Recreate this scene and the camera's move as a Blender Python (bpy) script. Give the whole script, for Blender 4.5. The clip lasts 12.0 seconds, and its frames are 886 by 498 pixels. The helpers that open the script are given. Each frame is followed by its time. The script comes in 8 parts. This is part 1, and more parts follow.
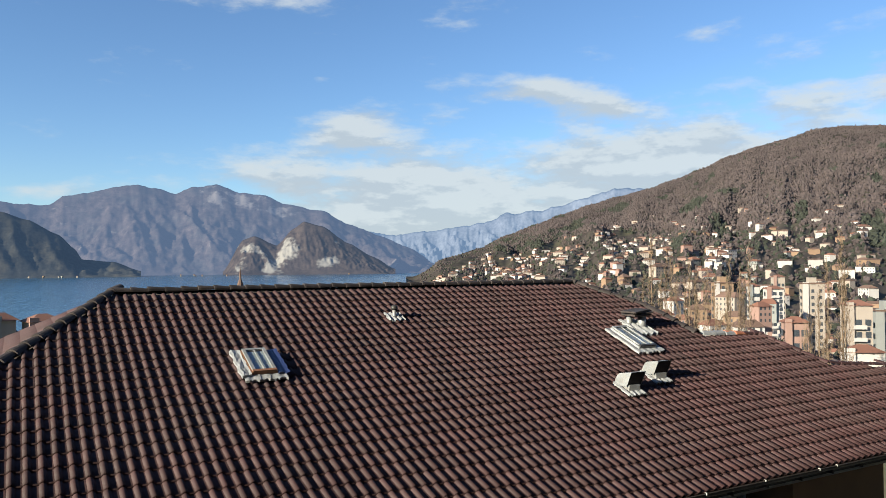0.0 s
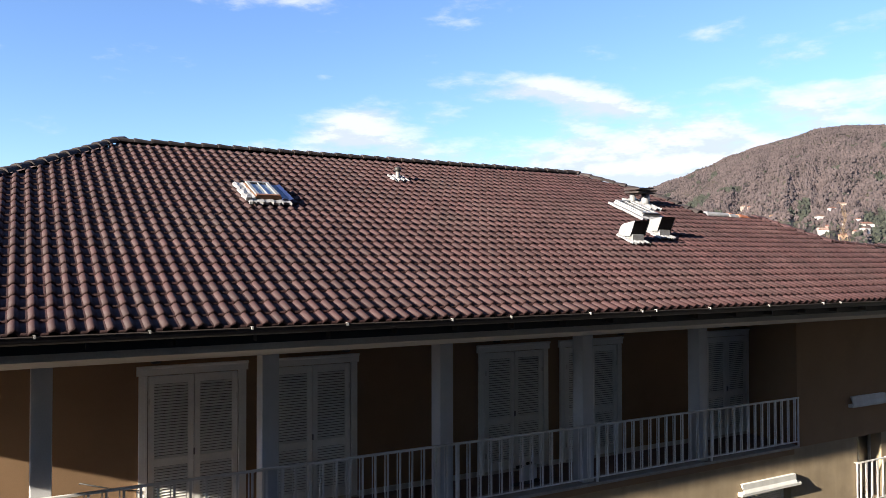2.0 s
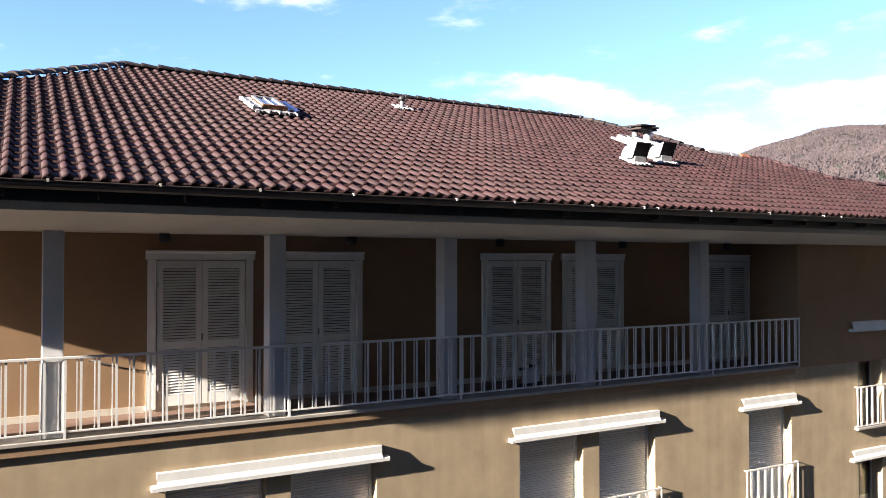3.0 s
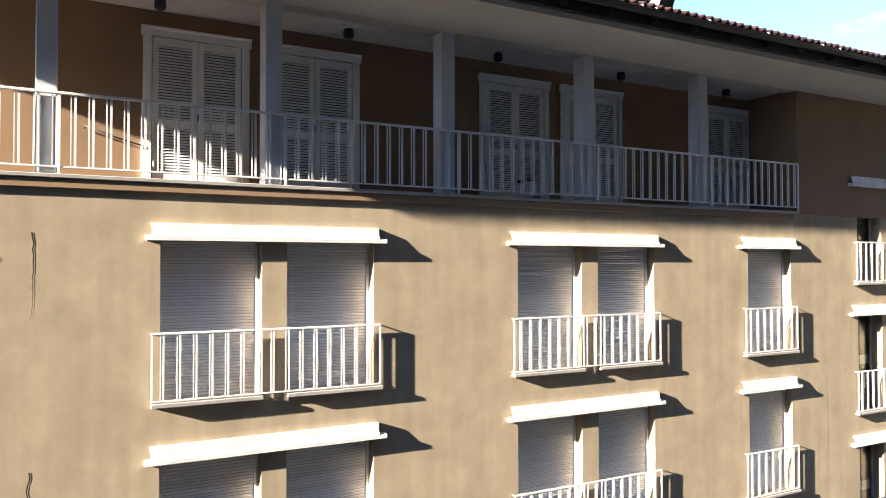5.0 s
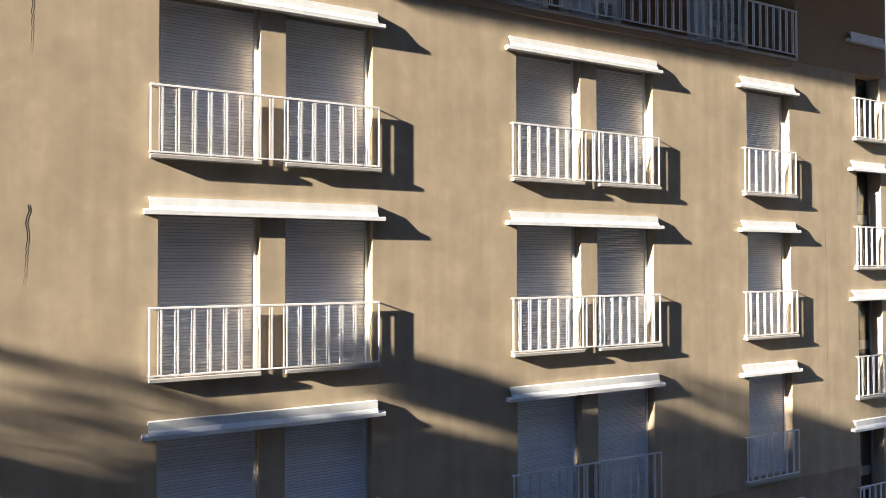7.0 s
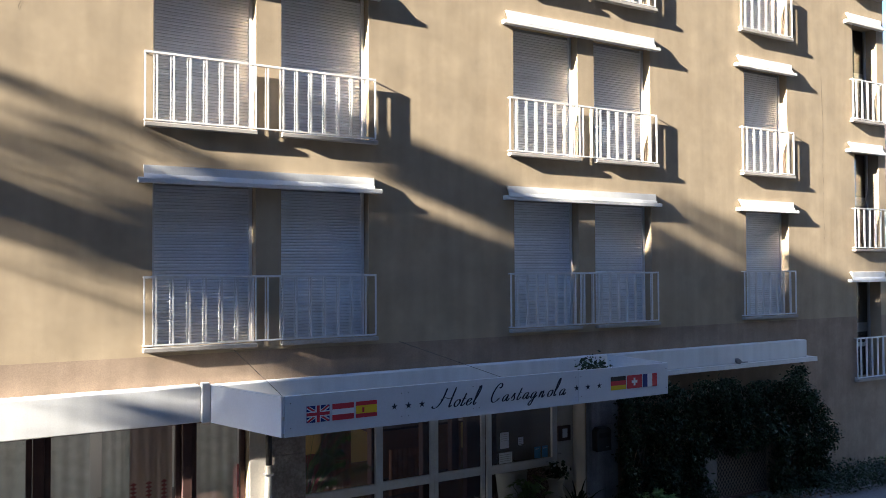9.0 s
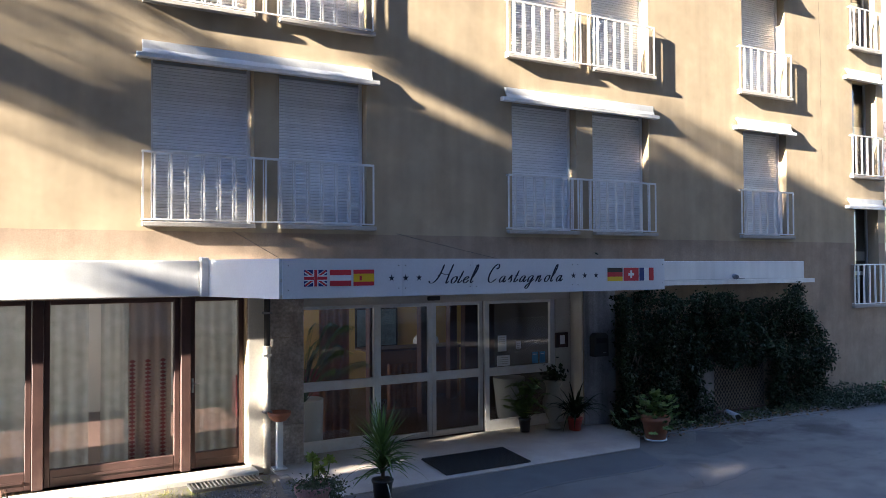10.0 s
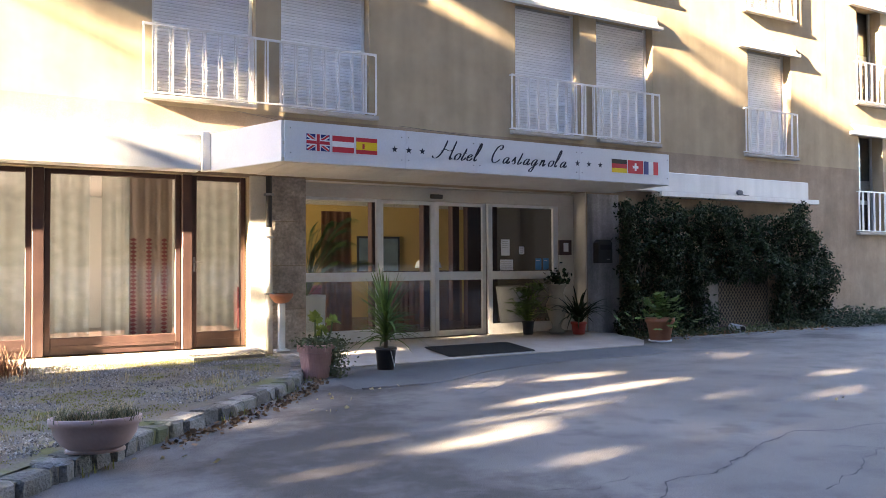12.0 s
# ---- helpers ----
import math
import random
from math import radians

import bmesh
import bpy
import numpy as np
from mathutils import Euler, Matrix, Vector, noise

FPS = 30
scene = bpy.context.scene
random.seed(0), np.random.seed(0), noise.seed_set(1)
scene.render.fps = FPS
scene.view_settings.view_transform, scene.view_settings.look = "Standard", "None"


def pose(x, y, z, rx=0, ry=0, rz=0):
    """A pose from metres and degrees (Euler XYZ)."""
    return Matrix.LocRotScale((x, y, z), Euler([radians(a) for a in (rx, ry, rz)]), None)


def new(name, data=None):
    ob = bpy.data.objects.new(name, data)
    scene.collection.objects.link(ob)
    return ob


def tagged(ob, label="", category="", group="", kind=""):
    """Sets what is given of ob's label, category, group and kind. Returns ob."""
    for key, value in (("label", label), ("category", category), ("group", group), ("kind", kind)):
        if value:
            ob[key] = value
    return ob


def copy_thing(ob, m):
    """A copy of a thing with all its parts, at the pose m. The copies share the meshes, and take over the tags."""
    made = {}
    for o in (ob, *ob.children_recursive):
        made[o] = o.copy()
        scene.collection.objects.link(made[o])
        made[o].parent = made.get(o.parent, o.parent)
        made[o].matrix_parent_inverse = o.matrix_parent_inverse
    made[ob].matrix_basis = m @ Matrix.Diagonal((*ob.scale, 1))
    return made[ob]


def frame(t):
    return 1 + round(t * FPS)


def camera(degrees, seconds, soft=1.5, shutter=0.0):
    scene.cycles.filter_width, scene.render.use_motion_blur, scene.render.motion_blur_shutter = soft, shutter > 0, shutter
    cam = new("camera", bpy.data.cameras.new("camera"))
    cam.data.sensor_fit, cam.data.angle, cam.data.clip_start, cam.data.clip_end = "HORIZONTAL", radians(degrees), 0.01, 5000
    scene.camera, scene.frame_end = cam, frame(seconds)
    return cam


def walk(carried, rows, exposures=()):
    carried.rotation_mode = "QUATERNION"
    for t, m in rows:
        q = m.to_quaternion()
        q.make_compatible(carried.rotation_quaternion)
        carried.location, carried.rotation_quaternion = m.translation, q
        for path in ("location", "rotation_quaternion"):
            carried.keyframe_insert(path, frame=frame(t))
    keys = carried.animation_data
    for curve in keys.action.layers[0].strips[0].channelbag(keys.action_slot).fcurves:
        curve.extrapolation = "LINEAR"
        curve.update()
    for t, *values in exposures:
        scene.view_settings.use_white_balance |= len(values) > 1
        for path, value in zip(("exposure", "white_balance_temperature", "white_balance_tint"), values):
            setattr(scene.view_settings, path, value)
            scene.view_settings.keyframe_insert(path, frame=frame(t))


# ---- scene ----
cam = camera(60.2, 12.0, soft=0.75)
METRES, EYE, TILT, LEAN, TURN = 18.6, 19.87, 1.18, 0.415, -29.26
ROWS = [
    (0.0, 0.0, 0.0, 0.0, -0.0, 0.0, -0.0),
    (0.5, 0.0004, 0.0021, -0.0448, 0.01, -0.02, -0.1),
    (1.0, 0.0002, 0.0028, -0.0888, 0.03, -0.08, -0.19),
    (1.5, 0.0, 0.0024, -0.1333, 0.06, -0.07, -0.28),
    (2.0, -0.0014, 0.0007, -0.1769, 0.15, -0.1, -0.32),
    (2.5, -0.0018, -0.0025, -0.2232, 0.23, -0.13, -0.39),
    (3.0, -0.0029, -0.0081, -0.2702, 0.3, -0.09, -0.39),
    (5.0, -0.0006, -0.0043, -0.454, 0.21, 0.06, -0.34),
    (5.5, 0.0024, -0.0044, -0.4999, 0.19, 0.1, -0.36),
    (6.0, 0.0015, -0.0042, -0.5427, 0.17, 0.13, -0.32),
    (6.5, 0.0013, -0.0043, -0.5877, 0.2, 0.1, -0.32),
    (7.0, 0.0015, -0.0054, -0.6338, 0.2, 0.04, -0.31),
    (9.0, 0.0031, -0.0049, -0.8196, 0.01, 0.21, -0.17),
    (9.5, 0.0046, -0.0067, -0.8655, 0.06, 0.16, -0.13),
    (10.0, 0.006, -0.0077, -0.9087, 0.06, 0.1, -0.13),
    (10.5, 0.0063, -0.0056, -0.9423, 0.08, 0.1, -0.11),
    (11.0, 0.0055, -0.0032, -0.9675, 0.09, 0.15, -0.08),
    (11.5, 0.0046, -0.0024, -0.9863, 0.12, 0.13, -0.07),
    (12.0, 0.0043, -0.003, -0.9988, 0.12, 0.09, -0.1),
]
EXPOSURES = [(0.0, 1.38, 6480, 3), (1.5, 1.72, 6420, 10), (3.0, 2.46, 6280, 16), (5.0, 3.0, 6150, 13), (7.0, 2.75, 6100, 13), (9.0, 3.15, 5950, 13), (9.5, 3.46, 6000, 13), (10.0, 3.78, 6150, 14), (10.5, 4.08, 6600, 16), (11.0, 4.62, 7250, 16), (12.0, 5.03, 7850, 17)]
walk(cam, [(t, pose(0, 0, EYE, TILT, LEAN, TURN) @ pose(METRES * x, METRES * y, METRES * z, 90 + pitch, roll, yaw)) for t, x, y, z, yaw, pitch, roll in ROWS], EXPOSURES)

# ---- light ----
SUN_WAY = Vector((7.6, 1.0, -2.6)).normalized()
sun = new("sun", bpy.data.lights.new("sun", "SUN"))
sun.data.energy, sun.data.angle, sun.data.color = 5.0, radians(0.53), (1.0, 0.91, 0.735)
sun.matrix_world = SUN_WAY.to_track_quat("-Z", "Y").to_matrix().to_4x4()

world = bpy.data.worlds.new("sky")
scene.world = world
world.use_nodes = True
wn, wl = world.node_tree.nodes, world.node_tree.links
wn.clear()


def wnode(kind, **values):
    n = wn.new(kind)
    for key, value in values.items():
        n.inputs[key].default_value = value
    return n


sky = wn.new("ShaderNodeTexSky")
sky.sky_type, sky.sun_disc = "NISHITA", False
sky.sun_elevation, sky.sun_rotation = radians(18.7), radians(262.5)
sky.air_density, sky.dust_density, sky.ozone_density, sky.altitude = 1.0, 0.15, 3.0, 250
w_dir = wn.new("ShaderNodeTexCoord")
w_sep = wn.new("ShaderNodeSeparateXYZ")
wl.new(w_dir.outputs["Generated"], w_sep.inputs[0])


def wmath(op, a, b=0.0):
    n = wn.new("ShaderNodeMath")
    n.operation = op
    for socket, value in zip(n.inputs, (a, b)):
        if isinstance(value, (int, float)):
            socket.default_value = value
        else:
            wl.new(value, socket)
    return n.outputs[0]


def wrange(value, a, b, c, d):
    n = wn.new("ShaderNodeMapRange")
    n.interpolation_type = "SMOOTHSTEP"
    for key, v in (("From Min", a), ("From Max", b), ("To Min", c), ("To Max", d)):
        n.inputs[key].default_value = v
    wl.new(value, n.inputs["Value"])
    return n.outputs[0]


# clouds: noise over bearing and height, thickest in banks low over the lake and the hill
bearing = wmath("ARCTAN2", w_sep.outputs["X"], w_sep.outputs["Y"])
height = wmath("ARCSINE", w_sep.outputs["Z"])


def cloud_noise(lift):
    v = wn.new("ShaderNodeCombineXYZ")
    wl.new(wmath("MULTIPLY", bearing, 5.2), v.inputs[0])
    wl.new(wmath("MULTIPLY", wmath("ADD", height, lift), 15.0), v.inputs[1])
    v.inputs[2].default_value = 2.7
    n = wnode("ShaderNodeTexNoise", Scale=1.35, Detail=10.0, Roughness=0.60)
    wl.new(v.outputs[0], n.inputs["Vector"])
    return n.outputs["Fac"]


billow, above = cloud_noise(0.0), cloud_noise(0.016)
cover = billow
for az, el, wide_by, high_by, gain in ((39, 4.8, 24, 5.4, 0.34), (26, 4.0, 11, 3.6, 0.24), (59, 11.8, 5, 2.2, 0.26), (36.5, 12.7, 4.2, 1.0, 0.25), (23.2, 11.0, 3.0, 1.0, 0.19), (20.3, 13.7, 1.2, 0.6, 0.24), (41.5, 11.2, 3.6, 0.9, 0.21), (22.0, 9.4, 3.0, 1.3, 0.22), (15.5, 18.9, 9, 1.1, 0.18), (1.5, 5.2, 4, 0.7, 0.18), (48, 8.3, 10, 2.6, 0.22), (120, 9, 40, 4, 0.15), (230, 8, 50, 3, 0.12)):
    u = wmath("DIVIDE", wmath("SUBTRACT", bearing, radians(az if az < 180 else az - 360)), radians(wide_by))
    v = wmath("DIVIDE", wmath("SUBTRACT", height, radians(el)), radians(high_by))
    away = wmath("ADD", wmath("MULTIPLY", u, u), wmath("MULTIPLY", v, v))
    cover = wmath("ADD", cover, wmath("MULTIPLY", wmath("EXPONENT", wmath("MULTIPLY", away, -1.0)), gain))
w_mask = wrange(cover, 0.575, 0.86, 0.0, 0.92)
lit_side = wrange(wmath("SUBTRACT", billow, above), -0.05, 0.06, 0.0, 1.0)
w_cloud = wn.new("ShaderNodeMixRGB")
w_cloud.inputs["Color1"].default_value, w_cloud.inputs["Color2"].default_value = (3.4, 3.75, 4.3, 1), (4.35, 4.6, 5.0, 1)
wl.new(lit_side, w_cloud.inputs["Fac"])
w_mix = wn.new("ShaderNodeMixRGB")
wl.new(w_cloud.outputs[0], w_mix.inputs["Color2"])
wl.new(w_mask, w_mix.inputs["Fac"])
w_tint = wn.new("ShaderNodeMixRGB")
w_tint.blend_type = "MULTIPLY"
w_tint.inputs["Fac"].default_value, w_tint.inputs["Color2"].default_value = 1.0, (0.88, 0.955, 1.13, 1)
wl.new(sky.outputs[0], w_tint.inputs["Color1"])
wl.new(w_tint.outputs[0], w_mix.inputs["Color1"])
w_back = wnode("ShaderNodeBackground", Strength=0.061)
wl.new(w_mix.outputs[0], w_back.inputs[0])
w_out = wn.new("ShaderNodeOutputWorld")
wl.new(w_back.outputs[0], w_out.inputs[0])


# ---- materials ----
def material(name, base, rough=0.8, var=0.15, scale=1.5, fine=60.0, bump=0.15, metal=0.0, stain=None, streak=0.0, rnd=0.0, island=0.0, spec=0.4, leafy=0.0, moss=None, thick=0.01):
    """base colour varied at two scales; stain: colour and amount of large blotches; streak: vertical run marks; rnd, island: change from piece to piece."""
    m = bpy.data.materials.new(name)
    m.use_nodes = True
    n, l = m.node_tree.nodes, m.node_tree.links
    bsdf = n["Principled BSDF"]
    bsdf.inputs["Metallic"].default_value = metal
    bsdf.inputs["Specular IOR Level"].default_value = spec
    geo = n.new("ShaderNodeNewGeometry")
    big = n.new("ShaderNodeTexNoise")
    big.inputs["Scale"].default_value, big.inputs["Detail"].default_value, big.inputs["Roughness"].default_value = scale, 6, 0.6
    small = n.new("ShaderNodeTexNoise")
    small.inputs["Scale"].default_value, small.inputs["Detail"].default_value = fine, 4
    l.new(geo.outputs["Position"], big.inputs["Vector"])
    l.new(geo.outputs["Position"], small.inputs["Vector"])

    def mixed(kind, fac, a, b):
        x = n.new("ShaderNodeMixRGB")
        x.blend_type = kind
        for socket, value in ((x.inputs[0], fac), (x.inputs[1], a), (x.inputs[2], b)):
            if isinstance(value, (int, float)):
                socket.default_value = value
            elif isinstance(value, tuple):
                socket.default_value = (*value[:3], 1)
            else:
                l.new(value, socket)
        return x.outputs[0]

    def ranged(value, a, b, c, d):
        x = n.new("ShaderNodeMapRange")
        for key, v in (("From Min", a), ("From Max", b), ("To Min", c), ("To Max", d)):
            x.inputs[key].default_value = v
        l.new(value, x.inputs["Value"])
        return x.outputs[0]

    def grey(value):
        x = n.new("ShaderNodeCombineXYZ")
        for i in range(3):
            l.new(value, x.inputs[i])
        return x.outputs[0]

    colour = mixed("MULTIPLY", 1.0, tuple(base), grey(ranged(big.outputs["Fac"], 0.3, 0.7, 1 - var, 1 + var)))
    colour = mixed("MULTIPLY", 1.0, colour, grey(ranged(small.outputs["Fac"], 0.3, 0.7, 1 - var * 0.8, 1 + var * 0.8)))
    if stain:
        tint, amount, size = stain
        blot = n.new("ShaderNodeTexNoise")
        blot.inputs["Scale"].default_value, blot.inputs["Detail"].default_value, blot.inputs["Roughness"].default_value = size, 8, 0.7
        l.new(geo.outputs["Position"], blot.inputs["Vector"])
        colour = mixed("MIX", ranged(blot.outputs["Fac"], 0.48, 0.72, 0.0, amount), colour, tuple(tint))
    if streak:
        mp = n.new("ShaderNodeMapping")
        mp.inputs["Scale"].default_value = (3.2, 3.2, 0.22)
        l.new(geo.outputs["Position"], mp.inputs[0])
        run = n.new("ShaderNodeTexNoise")
        run.inputs["Scale"].default_value, run.inputs["Detail"].default_value = 1.6, 7
        l.new(mp.outputs[0], run.inputs["Vector"])
        colour = mixed("MULTIPLY", 1.0, colour, grey(ranged(run.outputs["Fac"], 0.32, 0.7, 1 - streak, 1 + streak * 0.5)))
    if rnd:
        info = n.new("ShaderNodeObjectInfo")
        colour = mixed("MULTIPLY", 1.0, colour, grey(ranged(info.outputs["Random"], 0, 1, 1 - rnd, 1 + rnd)))
    if island:
        colour = mixed("MULTIPLY", 1.0, colour, grey(ranged(geo.outputs["Random Per Island"], 0, 1, 1 - island, 1 + island)))
    if moss:
        mo = n.new("ShaderNodeTexNoise")
        mo.inputs["Scale"].default_value, mo.inputs["Detail"].default_value = 2.3, 9
        l.new(geo.outputs["Position"], mo.inputs["Vector"])
        colour = mixed("MIX", ranged(mo.outputs["Fac"], 0.56, 0.66, 0.0, 0.8), colour, tuple(moss))
    l.new(colour, bsdf.inputs["Base Color"])
    l.new(ranged(small.outputs["Fac"], 0.3, 0.7, max(rough - 0.08, 0.02), min(rough + 0.08, 1.0)), bsdf.inputs["Roughness"])
    if bump:
        b = n.new("ShaderNodeBump")
        b.inputs["Strength"].default_value, b.inputs["Distance"].default_value = bump, thick
        l.new(small.outputs["Fac"], b.inputs["Height"])
        l.new(b.outputs[0], bsdf.inputs["Normal"])
    if leafy:
        out = n["Material Output"]
        trans = n.new("ShaderNodeBsdfTranslucent")
        l.new(colour, trans.inputs[0])
        mix = n.new("ShaderNodeMixShader")
        mix.inputs[0].default_value = leafy
        l.new(bsdf.outputs[0], mix.inputs[1])
        l.new(trans.outputs[0], mix.inputs[2])
        l.new(mix.outputs[0], out.inputs[0])
    return m


def patched(m, faces, colour, scale, amount=0.9, gain=0.27, rim=0.10):
    """Ragged patches of another colour (bare rock, damp) about the given places (place, radius)."""
    n, l = m.node_tree.nodes, m.node_tree.links
    bsdf = n["Principled BSDF"]
    geo = n.new("ShaderNodeNewGeometry")
    rag = n.new("ShaderNodeTexNoise")
    rag.inputs["Scale"].default_value, rag.inputs["Detail"].default_value, rag.inputs["Roughness"].default_value = scale, 9, 0.68
    l.new(geo.outputs["Position"], rag.inputs["Vector"])
    total = rag.outputs["Fac"]
    for place, radius in faces:
        d = n.new("ShaderNodeVectorMath")
        d.operation = "DISTANCE"
        d.inputs[1].default_value = place
        l.new(geo.outputs["Position"], d.inputs[0])
        near = n.new("ShaderNodeMapRange")
        for key, v in (("From Min", 0.0), ("From Max", radius), ("To Min", gain), ("To Max", 0.0)):
            near.inputs[key].default_value = v
        l.new(d.outputs["Value"], near.inputs["Value"])
        add = n.new("ShaderNodeMath")
        l.new(total, add.inputs[0])
        l.new(near.outputs[0], add.inputs[1])
        total = add.outputs[0]
    mask = n.new("ShaderNodeMapRange")
    for key, v in (("From Min", 0.62), ("From Max", 0.62 + rim), ("To Min", 0.0), ("To Max", amount)):
        mask.inputs[key].default_value = v
    l.new(total, mask.inputs["Value"])
    mix = n.new("ShaderNodeMixRGB")
    mix.inputs["Color2"].default_value = (*colour, 1)
    l.new(mask.outputs[0], mix.inputs["Fac"])
    old = bsdf.inputs["Base Color"].links[0].from_socket
    l.new(old, mix.inputs["Color1"])
    l.new(mix.outputs[0], bsdf.inputs["Base Color"])


def glass(name, tint=(0.9, 0.95, 0.93), rough=0.0):
    m = bpy.data.materials.new(name)
    m.use_nodes = True
    n, l = m.node_tree.nodes, m.node_tree.links
    n.clear()
    clear, shine, mix, edge, power, gain, out = (n.new("ShaderNode" + k) for k in ("BsdfTransparent", "BsdfGlossy", "MixShader", "LayerWeight", "Math", "Math", "OutputMaterial"))
    clear.inputs[0].default_value = (*tint, 1)
    shine.inputs["Roughness"].default_value = rough
    edge.inputs["Blend"].default_value = 0.5
    power.operation, gain.operation = "POWER", "MULTIPLY_ADD"
    power.inputs[1].default_value = 4.5
    gain.inputs[1].default_value, gain.inputs[2].default_value = 0.94, 0.045
    l.new(edge.outputs["Facing"], power.inputs[0])
    l.new(power.outputs[0], gain.inputs[0])
    l.new(gain.outputs[0], mix.inputs[0])
    l.new(clear.outputs[0], mix.inputs[1])
    l.new(shine.outputs[0], mix.inputs[2])
    l.new(mix.outputs[0], out.inputs[0])
    return m


def net(name, tint, clear):
    """Sheer cloth: partly see-through, and it glows with light from behind."""
    m = bpy.data.materials.new(name)
    m.use_nodes = True
    n, l = m.node_tree.nodes, m.node_tree.links
    n.clear()
    back, thru, hole, half, mix, weave, where, out = (n.new("ShaderNode" + k) for k in ("BsdfDiffuse", "BsdfTranslucent", "BsdfTransparent", "MixShader", "MixShader", "TexNoise", "NewGeometry", "OutputMaterial"))
    back.inputs[0].default_value = thru.inputs[0].default_value = (*tint, 1)
    weave.inputs["Scale"].default_value = 7.0
    l.new(where.outputs["Position"], weave.inputs["Vector"])
    amount = n.new("ShaderNodeMapRange")
    amount.inputs["To Min"].default_value, amount.inputs["To Max"].default_value = clear * 0.5, clear * 1.5
    l.new(weave.outputs["Fac"], amount.inputs["Value"])
    l.new(amount.outputs[0], mix.inputs[0])
    l.new(back.outputs[0], half.inputs[1])
    l.new(thru.outputs[0], half.inputs[2])
    l.new(half.outputs[0], mix.inputs[1])
    l.new(hole.outputs[0], mix.inputs[2])
    l.new(mix.outputs[0], out.inputs[0])
    return m


M_STUCCO = material("tan_stucco", (0.362, 0.282, 0.184), 0.93, 0.12, 2.2, 90, 0.10, stain=((0.265, 0.196, 0.12), 0.45, 0.9), streak=0.10, thick=0.006)
M_BASE = material("brown_base_stucco", (0.292, 0.214, 0.150), 0.93, 0.16, 2.2, 75, 0.16, stain=((0.20, 0.138, 0.098), 0.6, 1.4), streak=0.12, thick=0.008)
M_OCHRE = material("ochre_stucco", (0.285, 0.180, 0.102), 0.93, 0.08, 0.9, 70, 0.2, stain=((0.155, 0.095, 0.056), 0.3, 0.8))
M_WHITE = material("white_paint", (0.66, 0.65, 0.62), 0.55, 0.05, 2.0, 50, 0.08, streak=0.10)
M_METAL = material("white_metal_paint", (0.66, 0.65, 0.63), 0.42, 0.05, 4.0, 80, 0.05, stain=((0.42, 0.30, 0.20), 0.25, 6.0))
M_CONC = material("pale_concrete", (0.56, 0.52, 0.45), 0.85, 0.09, 1.2, 45, 0.2, stain=((0.40, 0.34, 0.26), 0.35, 0.9))
M_GREYCONC = material("grey_concrete", (0.38, 0.375, 0.36), 0.85, 0.1, 1.2, 45, 0.2, stain=((0.25, 0.23, 0.2), 0.4, 1.3))
M_COLUMN = material("grey_painted_plaster", (0.55, 0.55, 0.56), 0.8, 0.06, 1.5, 50, 0.15, stain=((0.34, 0.33, 0.31), 0.3, 1.0))
M_SHUTTER = material("pale_shutter_plastic", (0.80, 0.805, 0.81), 0.5, 0.04, 3.0, 30, 0.05, rnd=0.05)
M_LOUVRE = material("cream_shutter_paint", (0.82, 0.81, 0.78), 0.55, 0.05, 3.0, 40, 0.08)
M_TILE = material("brown_roof_tile", (0.0395, 0.0160, 0.0165), 0.72, 0.18, 0.7, 55, 0.35, rnd=0.22, stain=((0.056, 0.034, 0.032), 0.55, 0.6))
M_TILES = material("brown_roof_tiles", (0.0395, 0.0160, 0.0165), 0.72, 0.18, 0.7, 55, 0.35, island=0.22, stain=((0.056, 0.034, 0.032), 0.55, 0.6))
M_TILE_RED = material("orange_roof_tile", (0.40, 0.15, 0.08), 0.75, 0.15, 2, 50, 0.3, rnd=0.2)
M_RIDGE = material("dark_ridge_tile", (0.026, 0.019, 0.019), 0.8, 0.25, 1.5, 50, 0.3, rnd=0.25, stain=((0.085, 0.066, 0.056), 0.4, 3.0))
M_SHADOWED = material("gap_shade_grey", (0.14, 0.135, 0.13), 0.9, 0.1)
M_LOGGIA = material("brown_floor_tiles", (0.17, 0.105, 0.078), 0.6, 0.2, 1.5, 40, 0.1, stain=((0.07, 0.045, 0.036), 0.5, 1.2))
M_DECK = material("roof_deck", (0.07, 0.05, 0.04), 0.9, 0.2)
M_GUTTER = material("dark_brown_gutter", (0.035, 0.028, 0.026), 0.45, 0.15, 3, 40, 0.05, metal=0.0)
M_LEAD = material("pale_lead_flashing", (0.235, 0.235, 0.245), 0.6, 0.2, 4, 25, 0.5, stain=((0.28, 0.26, 0.24), 0.5, 3.0), thick=0.02)
M_GALV = material("galvanised_steel", (0.265, 0.267, 0.275), 0.5, 0.2, 4, 30, 0.15, metal=0.3, stain=((0.22, 0.18, 0.14), 0.6, 6))
M_BLACK = material("black_inside", (0.012, 0.012, 0.012), 0.7, 0.1)
M_DARK = material("dark_paint", (0.03, 0.028, 0.027), 0.5, 0.1)
M_WOOD = material("brown_stained_wood", (0.056, 0.026, 0.021), 0.55, 0.25, 2.5, 70, 0.05, streak=0.25, stain=((0.11, 0.062, 0.042), 0.35, 3.0))
M_PINE = material("orange_pine_wood", (0.17, 0.075, 0.035), 0.5, 0.2, 3, 60, 0.15)
M_MARBLE = material("brown_marble_cladding", (0.35, 0.295, 0.25), 0.45, 0.35, 3.5, 25, 0.08, rnd=0.1, stain=((0.18, 0.14, 0.115), 0.6, 4.5))
